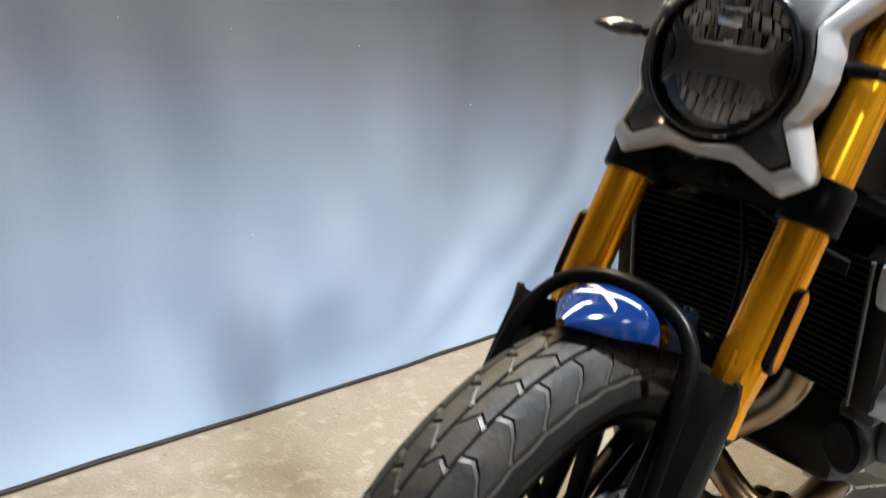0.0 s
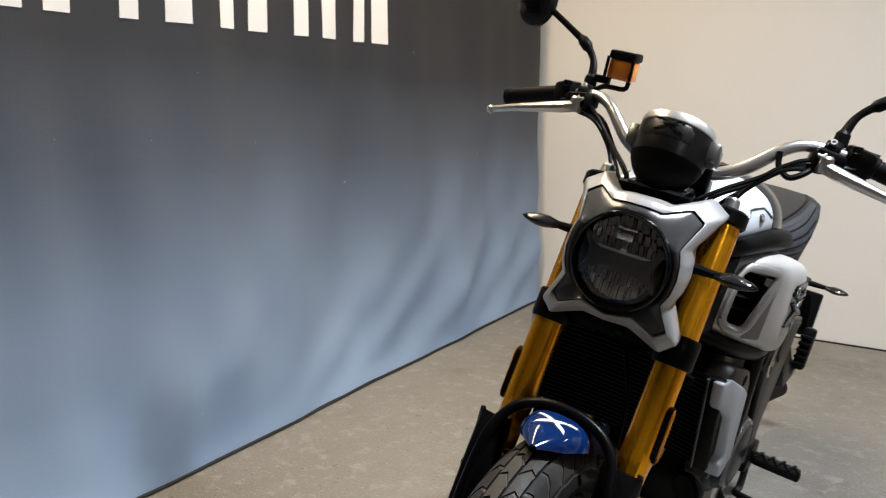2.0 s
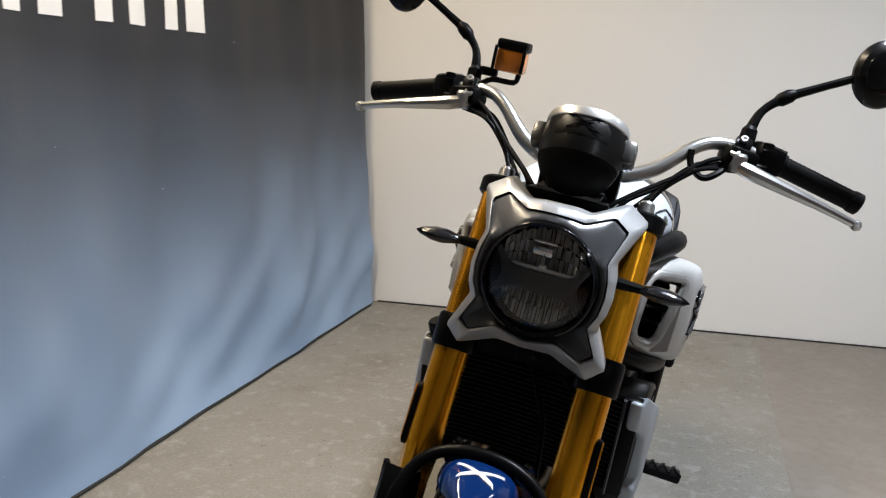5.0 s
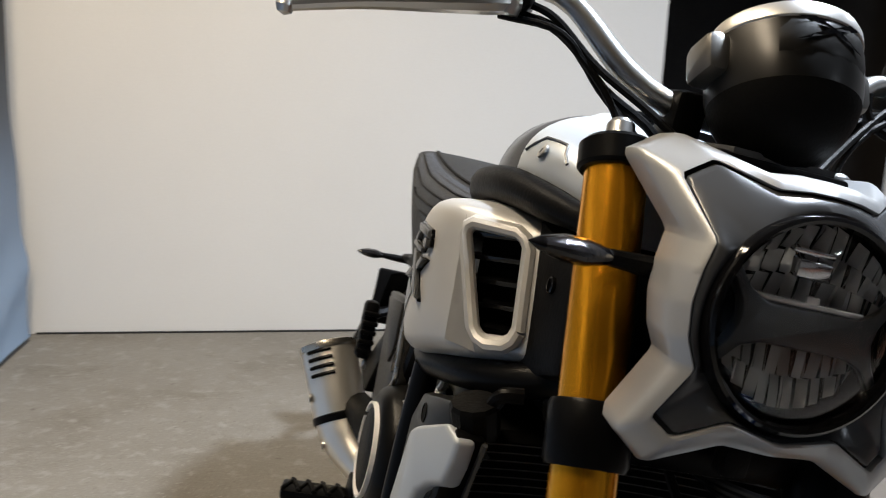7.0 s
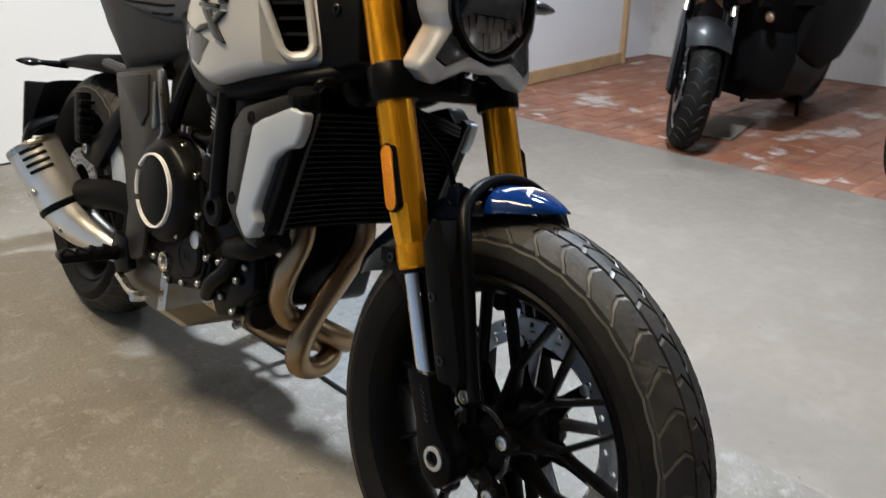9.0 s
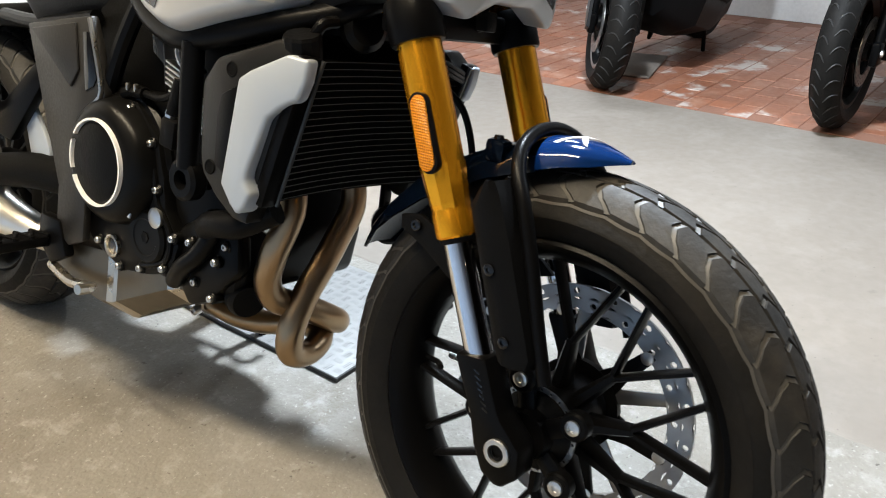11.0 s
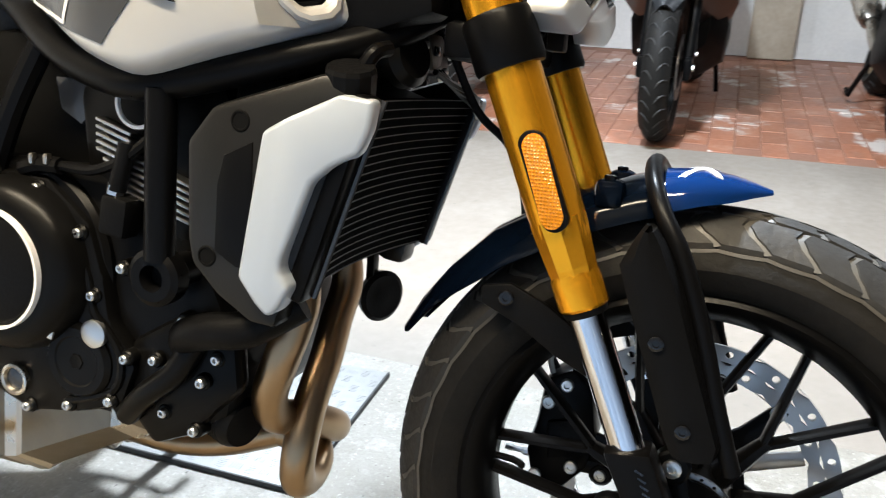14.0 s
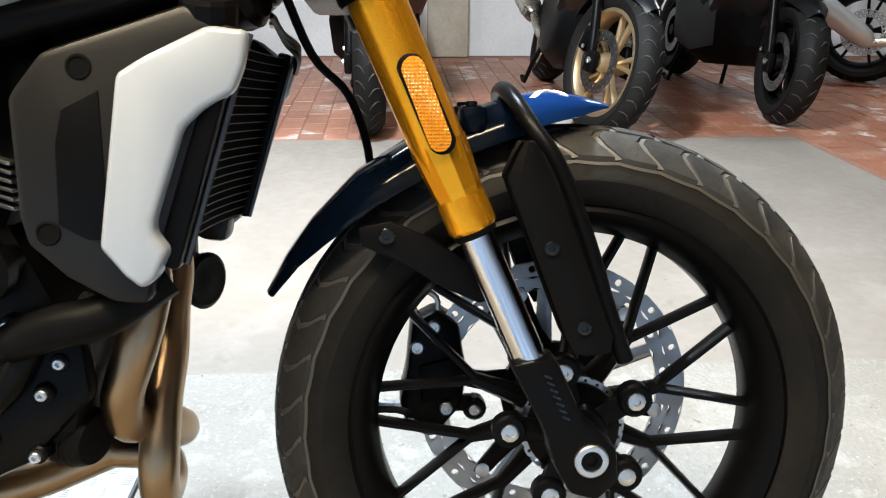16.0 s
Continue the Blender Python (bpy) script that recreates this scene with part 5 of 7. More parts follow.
# ---- frame, radiator and shrouds ----
for s in (1, -1):
    fr = part("frame_rail", sweep([(s * 0.045, 0.915, 0.80), (s * 0.095, 0.96, 0.765), (s * 0.142, 1.03, 0.738), (s * 0.160, 1.12, 0.714), (s * 0.163, 1.17, 0.704), (s * 0.158, 1.215, 0.703), (s * 0.144, 1.283, 0.718), (s * 0.126, 1.34, 0.743), (s * 0.102, 1.40, 0.776), (s * 0.085, 1.46, 0.80)], 0.0165, 12, 5), BLACKM, BIKE, "black tubular frame rail")
    part("frame_strut", sweep([(s * 0.166, 1.161, 0.70), (s * 0.167, 1.161, 0.62), (s * 0.166, 1.163, 0.530)], 0.0155, 12, 3), BLACKM, fr)
    part("frame_lug", lathe([(0, 0), (0, 0.027), (0.004, 0.030), (0.022, 0.030), (0.026, 0.024), (0.026, 0.014), (0.010, 0.011), (0.010, 0)], (s * 0.150, 1.166, 0.512), (s, 0, 0), 22), BLACKM, fr)
    part("lug_spacer", lathe([(0, 0.0), (0, 0.018), (0.05, 0.018), (0.05, 0.0)], (s * 0.105, 1.166, 0.512), (s, 0, 0), 18), BLACKM, fr)
    part("frame_brace", sweep([(s * 0.124, 1.342, 0.740), (s * 0.130, 1.384, 0.660), (s * 0.132, 1.425, 0.56)], 0.014, 10, 4), BLACKM, fr)
    part("seat_rail", sweep([(s * 0.10, 1.50, 0.70), (s * 0.085, 1.70, 0.672), (s * 0.06, 1.88, 0.668)], 0.012, 10, 4), BLACKM, fr)
    # pivot plate below the seat
    part("pivot_plate", mir(prism([(1.622, 0.674), (1.434, 0.706), (1.413, 0.66), (1.394, 0.592), (1.425, 0.50), (1.447, 0.43), (1.455, 0.34), (1.50, 0.32), (1.538, 0.34), (1.530, 0.42), (1.578, 0.55)], 0.135, 0.150, "yz", 0.004), s), PLATE, BIKE, "dark warm-grey pivot cover plate")
    part("plate_facet", mir(prism([(1.605, 0.668), (1.470, 0.692), (1.462, 0.620), (1.486, 0.590)], 0.149, 0.1545, "yz", 0.003), s), PLATE, BIKE, "raised facet of the pivot cover")
    part("plate_window", mir(prism([(1.450, 0.680), (1.434, 0.682), (1.412, 0.615), (1.422, 0.600), (1.444, 0.590), (1.448, 0.63)], 0.149, 0.1525, "yz", 0.001), s), BLACKG, BIKE)
    part("plate_trim", sweep([(s * 0.151, 1.434, 0.702), (s * 0.152, 1.418, 0.66), (s * 0.152, 1.400, 0.598), (s * 0.152, 1.418, 0.575)], 0.004, 6, 3), STEELWARM, BIKE)
    # radiator side: silver blade over a black cover
    part("side_cover", mir(prism([(1.123, 0.655), (1.095, 0.690), (0.978, 0.728), (0.95, 0.705), (1.02, 0.50), (1.022, 0.484), (1.051, 0.486), (1.088, 0.508), (1.117, 0.536), (1.122, 0.560)], 0.135, 0.180, "yz", 0.008), s), SATIN, BIKE, "satin black radiator side cover")
    part("cover_recess", mir(prism([(1.087, 0.617), (1.080, 0.645), (1.050, 0.660), (1.050, 0.540), (1.066, 0.540), (1.089, 0.553)], 0.179, 0.1812, "yz", 0.0008), s), BLACKM, BIKE)
    for y, z in ((1.064, 0.678), (1.098, 0.546)):
        part("cover_hole", lathe([(0.0, 0.0105), (0.0012, 0.0095), (0.0012, 0.0080), (0.0003, 0.0075), (0.0003, 0.0)], (s * 0.180, y, z), (s, 0, 0), 18), BLACKD, BIKE, "dark screw recess")
    blade = [(1.031, 0.672), (1.012, 0.684), (0.962, 0.710), (0.932, 0.707), (0.936, 0.680), (0.945, 0.658), (0.968, 0.645), (0.984, 0.630), (1.010, 0.556), (1.010, 0.545), (1.000, 0.532), (1.012, 0.508), (1.022, 0.501), (1.034, 0.512), (1.052, 0.536)]
    bm = prism(blade, 0.166, 0.186, "yz", 0.007, 3)
    for v in bm.verts:
        v.co.x += 0.10 * (v.co.y - 1.0) + (0.010 if v.co.x > 0.176 else 0) * max(0, min(1, (v.co.y - 0.95) / 0.05))
    part("radiator_shroud", mir(bm, s), LIGHTSILVER, BIKE, "pale silver angular radiator shroud", 30)
    part("radiator_tank", mir(prism([(0.936, 0.708), (0.952, 0.712), (1.016, 0.518), (0.998, 0.512)], 0.150, 0.178, "yz", 0.004), s), BLACKM, BIKE, "black radiator end tank")
    part("tank_edge", sweep([(s * 0.152, 0.934, 0.706), (s * 0.152, 0.996, 0.514)], 0.003, 6, 1), GREYPAINT, BIKE, "grey metal radiator edge")


def rad_pt(x, f, dy=0.0):
    y = 0.944 + (1.004 - 0.944) * f + 0.018 * (1 - (x / 0.155) ** 2)
    return (x, y + dy, 0.704 - 0.190 * f)


part("fan_shroud", prism([(0.985, 0.700), (1.10, 0.735), (1.12, 0.600), (1.09, 0.520), (1.035, 0.515)], -0.130, 0.130, "yz", 0.010), BLACKD, BIKE, "black fan housing behind the radiator")
RAD = part("radiator", loft([[rad_pt(x, f, dy) for x in np.linspace(-0.152, 0.152, 13)] + [rad_pt(x, f, dy + 0.03) for x in np.linspace(0.152, -0.152, 13)] for f, dy in ((0.0, 0.004), (1.0, 0.004))]), COREBLACK, BIKE, "black finned radiator")
fin = bmesh.new()
A = [rad_pt(x, 0.0, -0.001) for x in np.linspace(-0.150, 0.150, 11)]
va = [[fin.verts.new((x, y + dy, z + dz)) for x, y, z in A] for dy, dz in ((0.0004, 0.0004), (-0.0005, 0.0006), (-0.0005, -0.0006), (0.0004, -0.0004))]
for a, b in zip(va, va[1:]):
    for k in range(10):
        fin.faces.new((a[k], a[k + 1], b[k + 1], b[k]))
FIN = part("fin", fin, FINEDGE, RAD, "thin black cooling fin")
for k in range(1, 21):
    f = new("fin", FIN.data)
    f.parent = RAD
    f.location = (0, 0.060 * k / 20.5, -0.190 * k / 20.5)
CAP = part("radiator_cap", lathe([(-0.020, 0.015), (0.000, 0.016), (0.001, 0.0225), (0.030, 0.0235), (0.034, 0.0215), (0.034, 0)], (-0.152, 0.967, 0.702), (-0.30, -0.10, 0.94), 12), BLACKP, BIKE, "black ribbed radiator filler cap", 12)
part("overflow_nipple", sweep([(-0.146, 0.958, 0.735), (-0.142, 0.950, 0.748), (-0.125, 0.945, 0.752)], 0.0075, 10, 3), BLACKM, CAP)
part("horn", lathe([(-0.02, 0.0), (-0.018, 0.02), (0.0, 0.034), (0.010, 0.036), (0.014, 0.030), (0.012, 0.012), (0.016, 0.0)], (0.148, 1.060, 0.435), (-0.50, -0.85, -0.05), 24), BLACKP, BIKE, "black round horn")
part("horn_bracket", box((0.135, 1.065, 0.475), (0.02, 0.012, 0.07), 0.003), BLACKM, BIKE)
part("radiator_hose", sweep([(-0.13, 1.02, 0.50), (-0.15, 1.068, 0.470), (-0.150, 1.110, 0.460), (-0.140, 1.145, 0.447), (-0.118, 1.165, 0.430)], 0.0195, 12, 5), BLACKP, BIKE, "thick black coolant hose")

# ---- engine ----
ENG = part("engine", prism([(1.16, 0.55), (1.10, 0.42), (1.115, 0.34), (1.19, 0.315), (1.40, 0.322), (1.52, 0.345), (1.56, 0.42), (1.53, 0.54), (1.42, 0.60), (1.26, 0.61)], -0.115, 0.125, "yz", 0.015), CASING, BIKE, "black parallel-twin engine with bright bolts")
part("cylinder_block", prism([(1.30, 0.60), (1.17, 0.52), (1.105, 0.655), (1.13, 0.725), (1.25, 0.74), (1.31, 0.69)], -0.115, 0.115, "yz", 0.012), CASING, ENG)
part("front_casing", prism([(1.17, 0.46), (1.10, 0.44), (1.095, 0.385), (1.128, 0.352), (1.155, 0.322), (1.205, 0.300), (1.24, 0.34), (1.235, 0.42)], -0.125, -0.095, "yz", 0.010), CASING, ENG)
for k in range(9):
    y0 = 1.272 - 0.0085 * max(0, k - 4)
    y1 = 1.228 if k < 3 else 1.146
    z0 = 0.667 - 0.0078 * k - 0.31 * (1.284 - y0)
    z1 = 0.667 - 0.0078 * k - 0.31 * (1.284 - y1)
    part("cooling_fin", prism([(y0, z0), (y1, z1), (y1, z1 - 0.0036), (y0, z0 - 0.0036)], -0.130, -0.112, "yz", 0.0008), ALLOY, ENG, "bright machined cooling fin")
tube = part("plug_tube", sweep([(-0.138, 1.224, 0.640), (-0.140, 1.228, 0.620), (-0.142, 1.235, 0.590)], 0.0095, 12, 3), BLACKP, ENG, "black plug sleeve")
part("tube_nut", lathe([(0, 0.0), (0, 0.0095), (0.010, 0.0095), (0.010, 0.0)], (-0.142, 1.235, 0.596), (0, 0.25, -1), 6), ALLOY, tube, "bright hexagonal nut")
part("plug_block", box((-0.138, 1.234, 0.563), (0.030, 0.034, 0.044), 0.006, rot=(8, 0, 0)), BLACKP, tube)
CC = (-0.10, 1.379, 0.491)
cov = part("clutch_cover", lathe([(0.0, 0.120), (0.020, 0.119), (0.026, 0.114), (0.028, 0.103), (0.054, 0.096), (0.062, 0.090), (0.068, 0.080), (0.070, 0.074), (0.068, 0.0)], CC, (-1, 0, 0), 56), CASING, ENG, "round black clutch cover with a pale ring")
part("cover_disc", lathe([(0.066, 0.0625), (0.073, 0.0605), (0.075, 0.057), (0.075, 0.0)], CC, (-1, 0, 0), 48), BLACKP, cov, "dark grey cover disc")
for st, tu in ((28, 300), (338, 40)):
    part("cover_ring", lathe([(0.064, 0.0686), (0.0765, 0.0682), (0.0765, 0.0650), (0.064, 0.0647)], CC, (-1, 0, 0), 40, start=st, turn=tu), WHITEDECAL, cov, "pale machined ring segment")
ALT = part("alternator_cover", lathe([(0.0, 0.104), (0.024, 0.103), (0.030, 0.098), (0.034, 0.090), (0.052, 0.080), (0.058, 0.068), (0.060, 0.0)], (0.105, 1.335, 0.415), (1, 0, 0), 48), CASING, ENG, "round black alternator cover")
part("cover_ring", lathe([(0.050, 0.0815), (0.0545, 0.0790), (0.0585, 0.0700), (0.0545, 0.0690)], (0.105, 1.335, 0.415), (1, 0, 0), 48), GREYPAINT, ALT, "grey machined ring")
part("cover_flange", prism([(1.50, 0.40), (1.455, 0.342), (1.37, 0.312), (1.30, 0.324), (1.238, 0.344), (1.220, 0.392), (1.230, 0.412), (1.254, 0.440), (1.262, 0.490), (1.280, 0.548), (1.335, 0.592), (1.43, 0.600), (1.495, 0.54)], -0.135, -0.105, "yz", 0.008), CASING, ENG)
part("water_pump", lathe([(0, 0.045), (0.020, 0.044), (0.025, 0.039), (0.025, 0.030), (0.0235, 0.028), (0.0235, 0.0)], (-0.118, 1.293, 0.390), (-1, 0, 0), 28), CASING, ENG, "round black pump cover")
part("pump_centre", lathe([(0, 0.010), (0.0015, 0.009), (0.0004, 0.006), (0.0004, 0)], (-0.1415, 1.293, 0.390), (-1, 0, 0), 6), BLACKP, ENG)
part("oil_sight", lathe([(0, 0.019), (0.006, 0.019), (0.007, 0.0165), (0.006, 0.0145), (0.001, 0.0135)], (-0.135, 1.386, 0.350), (-1, 0, 0), 24), STEELWARM, ENG, "brassy oil sight ring")
part("sight_glass", lathe([(0.002, 0.0142), (0.003, 0.0)], (-0.135, 1.386, 0.350), (-1, 0, 0), 20), SMOKE, ENG)
part("drain_cap", lathe([(0, 0.016), (0.006, 0.016), (0.008, 0.012), (0.008, 0)], (-0.138, 1.268, 0.427), (-1, 0, 0), 20), ALLOY, ENG, "bright steel cap screw")
part("filler_plug", lathe([(-0.02, 0.020), (0.0, 0.022), (0.003, 0.025), (0.013, 0.025), (0.016, 0.022), (0.016, 0.0)], (-0.118, 1.425, 0.588), (-0.25, 0, 1), 16), BLACKG, ENG, "gloss black oil filler cap", 12)
for x, y, z in ((-0.137, 1.344, 0.580), (-0.137, 1.289, 0.537), (-0.137, 1.272, 0.469), (-0.137, 1.229, 0.404), (-0.137, 1.251, 0.350), (-0.137, 1.309, 0.334), (-0.137, 1.367, 0.321), (-0.137, 1.425, 0.350), (-0.139, 1.49, 0.50),
                (-0.132, 1.195, 0.407), (-0.128, 1.161, 0.456), (-0.132, 1.135, 0.393), (-0.132, 1.230, 0.577), (-0.132, 1.236, 0.504), (-0.126, 1.187, 0.346), (-0.126, 1.208, 0.353), (-0.126, 1.148, 0.332), (-0.126, 1.120, 0.42)):
    part("bolt_boss", lathe([(0.0, 0.0105), (0.030, 0.0092), (0.032, 0.0075), (0.032, 0.0)], (x + 0.031, y, z), (-1, 0, 0), 14), CASING, ENG)
    part("engine_bolt", bolt((x, y, z), (-1, 0, 0), 0.0056, 0.007), ALLOY, ENG, "bright bolt head")
OF = part("oil_filter", lathe([(0, 0.0), (0, 0.025), (0.03, 0.028), (0.034, 0.030), (0.085, 0.030), (0.095, 0.025), (0.095, 0)], (-0.055, 1.195, 0.343), (-0.35, -0.9, -0.12), 32), BLACKP, ENG, "black ribbed oil filter")
for k in range(9):
    part("filter_rib", lathe([(0.034 + 0.0055 * k, 0.0295), (0.036 + 0.0055 * k, 0.0312), (0.038 + 0.0055 * k, 0.0295)], (-0.055, 1.195, 0.343), (-0.35, -0.9, -0.12), 32), BLACKM, OF)
part("oil_pipe", sweep([(-0.128, 1.235, 0.335), (-0.140, 1.20, 0.37), (-0.138, 1.165, 0.40), (-0.130, 1.14, 0.445)], 0.014, 12, 4), CASING, ENG, "cast oil gallery")
part("cover_tag", box((-0.155, 1.325, 0.425), (0.003, 0.028, 0.010), 0.001, rot=(20, 0, 0)), ALLOY, ENG, "small bright data tag")
part("cover_rib", sweep([(-0.136, 1.405, 0.590), (-0.136, 1.345, 0.572), (-0.136, 1.300, 0.535), (-0.136, 1.280, 0.490), (-0.136, 1.272, 0.450), (-0.136, 1.250, 0.425), (-0.136, 1.236, 0.400), (-0.136, 1.248, 0.362), (-0.136, 1.31, 0.338)], 0.005, 8, 4), CASING, ENG, "raised casing joint")
for k in range(6):
    part("engine_hose", sweep([(-0.10 + 0.03 * k, 1.16, 0.66 + 0.012 * k), (-0.12 + 0.03 * k, 1.08, 0.70), (-0.08 + 0.03 * k, 1.0, 0.735 + 0.006 * k), (-0.05 + 0.02 * k, 0.95, 0.76)], 0.006 + 0.001 * (k % 3), 8, 4), BLACKP, ENG)
part("head_disc", lathe([(0, 0.026), (0.004, 0.026), (0.0045, 0.0225), (0.0, 0.022)], (-0.134, 1.214, 0.681), (-1, 0, 0), 28), WHITEDECAL, ENG, "pale machined ring")
part("heat_plate", prism([(1.352, 0.70), (1.30, 0.70), (1.295, 0.675), (1.318, 0.650), (1.345, 0.665)], -0.10, -0.094, "yz", 0.001), GREYPAINT, ENG, "grey bracket plate")
part("sensor_wire", sweep([(-0.128, 1.37, 0.598), (-0.130, 1.324, 0.606), (-0.132, 1.275, 0.606), (-0.140, 1.225, 0.625), (-0.125, 1.19, 0.66)], 0.0058, 8, 4), BLACKP, ENG)
part("sensor_plug", sweep([(-0.129, 1.372, 0.598), (-0.130, 1.348, 0.605), (-0.131, 1.318, 0.606)], 0.0095, 8, 2), BLACKP, ENG)
for y, z in ((1.350, 0.612), (1.330, 0.613)):
    part("plug_clip", box((-0.138, y, z), (0.008, 0.006, 0.012), 0.002), STEELWARM, ENG)
part("coolant_hose", sweep([(-0.10, 0.99, 0.765), (-0.085, 0.975, 0.775), (-0.07, 0.985, 0.762), (-0.07, 1.01, 0.73)], 0.008, 10, 4), BLACKM, BIKE, "black coolant hose")
part("thermostat", lathe([(0, 0.030), (0.012, 0.030), (0.020, 0.022), (0.020, 0)], (-0.07, 0.955, 0.745), (-0.35, -0.9, 0.2), 24), CASING, BIKE, "black round housing")
part("clip", box((-0.072, 0.945, 0.772), (0.016, 0.010, 0.018), 0.004), STEELWARM, BIKE, "small brass clip")
part("hanger_plate", prism([(-0.036, 0.772), (0.016, 0.772), (0.004, 0.742), (-0.018, 0.736)], 0.938, 0.943, "xz", 0.001), PLATE, BIKE, "grey bracket plate")
part("plate_hole", box((-0.012, 0.9375, 0.756), (0.016, 0.004, 0.010), 0.001), BLACKG, BIKE)
for bx, bz in ((0.024, 0.772), (0.032, 0.752), (0.018, 0.736), (-0.045, 0.760), (0.006, 0.728)):
    part("small_screw", bolt((bx, 0.940, bz), (0, -1, 0.2), 0.004, 0.005), ALLOY, BIKE)
for k in range(3):
    part("loom_wire", sweep([(-0.02 + 0.01 * k, 0.935, 0.735), (0.03 + 0.01 * k, 0.93, 0.722 - 0.004 * k), (0.075, 0.92, 0.712 - 0.006 * k), (0.13, 0.93, 0.698 - 0.006 * k)], 0.0035, 6, 4), BLACKM, BIKE, "thin black cable")
# added dull black block, stands in for shade between engine and seat
part("inner_box", box((0.0, 1.40, 0.665), (0.17, 0.26, 0.17), 0.02), BLACKD, BIKE, "added dull black block filling the dark space inside the frame")
part("coil_cover", box((0.0, 1.02, 0.755), (0.20, 0.12, 0.05), 0.012), BLACKP, BIKE)
# added black tray, stands in for the shadow below the tank
part("electrics_tray", box((0.0, 1.10, 0.745), (0.22, 0.20, 0.04), 0.012), BLACKP, BIKE, "added black tray that darkens the space under the tank")

# ---- exhaust ----
part("header_pipe", sweep([(0.045, 1.12, 0.57), (0.060, 1.080, 0.525), (0.060, 1.066, 0.474), (0.036, 1.066, 0.428), (0.006, 1.062, 0.386), (-0.021, 1.064, 0.342), (-0.043, 1.064, 0.290), (-0.036, 1.068, 0.250), (-0.004, 1.072, 0.236), (0.024, 1.077, 0.244), (0.040, 1.095, 0.254), (0.044, 1.14, 0.256)], 0.0205, 18, 6), HEADER, BIKE, "heat-tinted bronze header pipe")
part("header_pipe", sweep([(-0.055, 1.12, 0.57), (-0.064, 1.068, 0.525), (-0.071, 1.052, 0.488), (-0.080, 1.056, 0.453), (-0.086, 1.066, 0.418), (-0.078, 1.084, 0.370), (-0.056, 1.088, 0.336), (-0.016, 1.077, 0.318), (0.022, 1.066, 0.297), (0.050, 1.068, 0.280), (0.070, 1.092, 0.267), (0.066, 1.14, 0.262)], 0.0205, 18, 6), HEADER, BIKE, "heat-tinted bronze header pipe")
part("sensor", lathe([(0, 0.010), (0.012, 0.010), (0.014, 0.007), (0.03, 0.007), (0.032, 0.009), (0.045, 0.008), (0.045, 0)], (-0.085, 1.075, 0.452), (-0.6, 0.55, 0.5), 10), ALLOY, BIKE, "bright oxygen sensor")
part("collector_pipe", sweep([(0.074, 1.120, 0.260), (0.066, 1.17, 0.238), (0.056, 1.25, 0.208), (0.050, 1.33, 0.196), (0.044, 1.42, 0.205), (0.040, 1.48, 0.225)], [0.021, 0.021, 0.021, 0.022, 0.023, 0.024], 16, 5), HEADER, BIKE, "bronze collector pipe")
part("pipe_clamp", lathe([(-0.012, 0.0235), (-0.010, 0.0265), (0.010, 0.0265), (0.012, 0.0235)], (0.045, 1.405, 0.203), (-0.06, 1, 0.12), 24), STEELWARM, BIKE, "steel pipe clamp")
part("clamp_bolt", bolt((0.020, 1.402, 0.192), (-1, 0, -0.3), 0.009, 0.012), ALLOY, BIKE)
SECT = ((1.245, 0.330, 0.310, 0.285, 0.085), (1.27, 0.335, 0.306, 0.275, 0.108), (1.40, 0.330, 0.245, 0.208, 0.120), (1.44, 0.325, 0.236, 0.200, 0.124), (1.60, 0.305, 0.248, 0.212, 0.122), (1.66, 0.290, 0.255, 0.235, 0.095))
part("silencer_box", loft([[(-w, y, zt), (-w - 0.004, y, zm), (-w * 0.62, y, zb), (w * 0.62, y, zb), (w + 0.004, y, zm), (w, y, zt)] for y, zt, zm, zb, w in SECT]), BOXSTEEL, BIKE, "bright steel silencer box under the engine", 12)
for y0, y1, name in ((1.400, 1.416, "box_seam"), (1.262, 1.270, "box_lip")):
    rings = []
    for y, g in ((y0 - 0.004, 0.0), (y0, 0.004), (y1, 0.004), (y1 + 0.004, 0.0)):
        zt, zm, zb, w = (float(np.interp(y, [r[0] for r in SECT], [r[q] for r in SECT])) for q in (1, 2, 3, 4))
        w += g
        rings.append([(-w, y, zt), (-w - 0.004, y, zm), (-w * 0.62, y, zb - g), (w * 0.62, y, zb - g), (w + 0.004, y, zm), (w, y, zt)])
    part(name, loft(rings, closed=False), STEELWARM, BIKE, "bright welded seam", 12)
S0, S1 = Vector((-0.152, 1.838, 0.346)), Vector((-0.206, 1.912, 0.472))
SIL = part("silencer", lathe([(0.0, 0.050), (0.004, 0.0545), (0.03, 0.056), ((S1 - S0).length - 0.012, 0.057), ((S1 - S0).length - 0.004, 0.0555), ((S1 - S0).length, 0.051), ((S1 - S0).length - 0.01, 0.04), ((S1 - S0).length - 0.04, 0.0)], S0, S1 - S0, 40), SILENCERSTEEL, BIKE, "brushed steel exhaust silencer")
part("band", lathe([(-0.006, 0.056), (0.0, 0.058), (0.008, 0.058), (0.010, 0.056)], S0, S1 - S0, 40), BLACKM, SIL)
part("end_ring", lathe([((S1 - S0).length - 0.016, 0.0577), ((S1 - S0).length - 0.010, 0.059), ((S1 - S0).length - 0.002, 0.0575)], S0, S1 - S0, 40), STEELWARM, SIL)
part("mid_pipe", sweep([S0 + (S1 - S0) * 0.04, (-0.137, 1.812, 0.320), (-0.116, 1.780, 0.298), (-0.090, 1.742, 0.280), (-0.066, 1.695, 0.268), (-0.05, 1.63, 0.262)], [0.0545, 0.051, 0.043, 0.034, 0.029, 0.028], 24, 5), SILENCERSTEEL, BIKE, "steel link pipe flaring into the silencer")
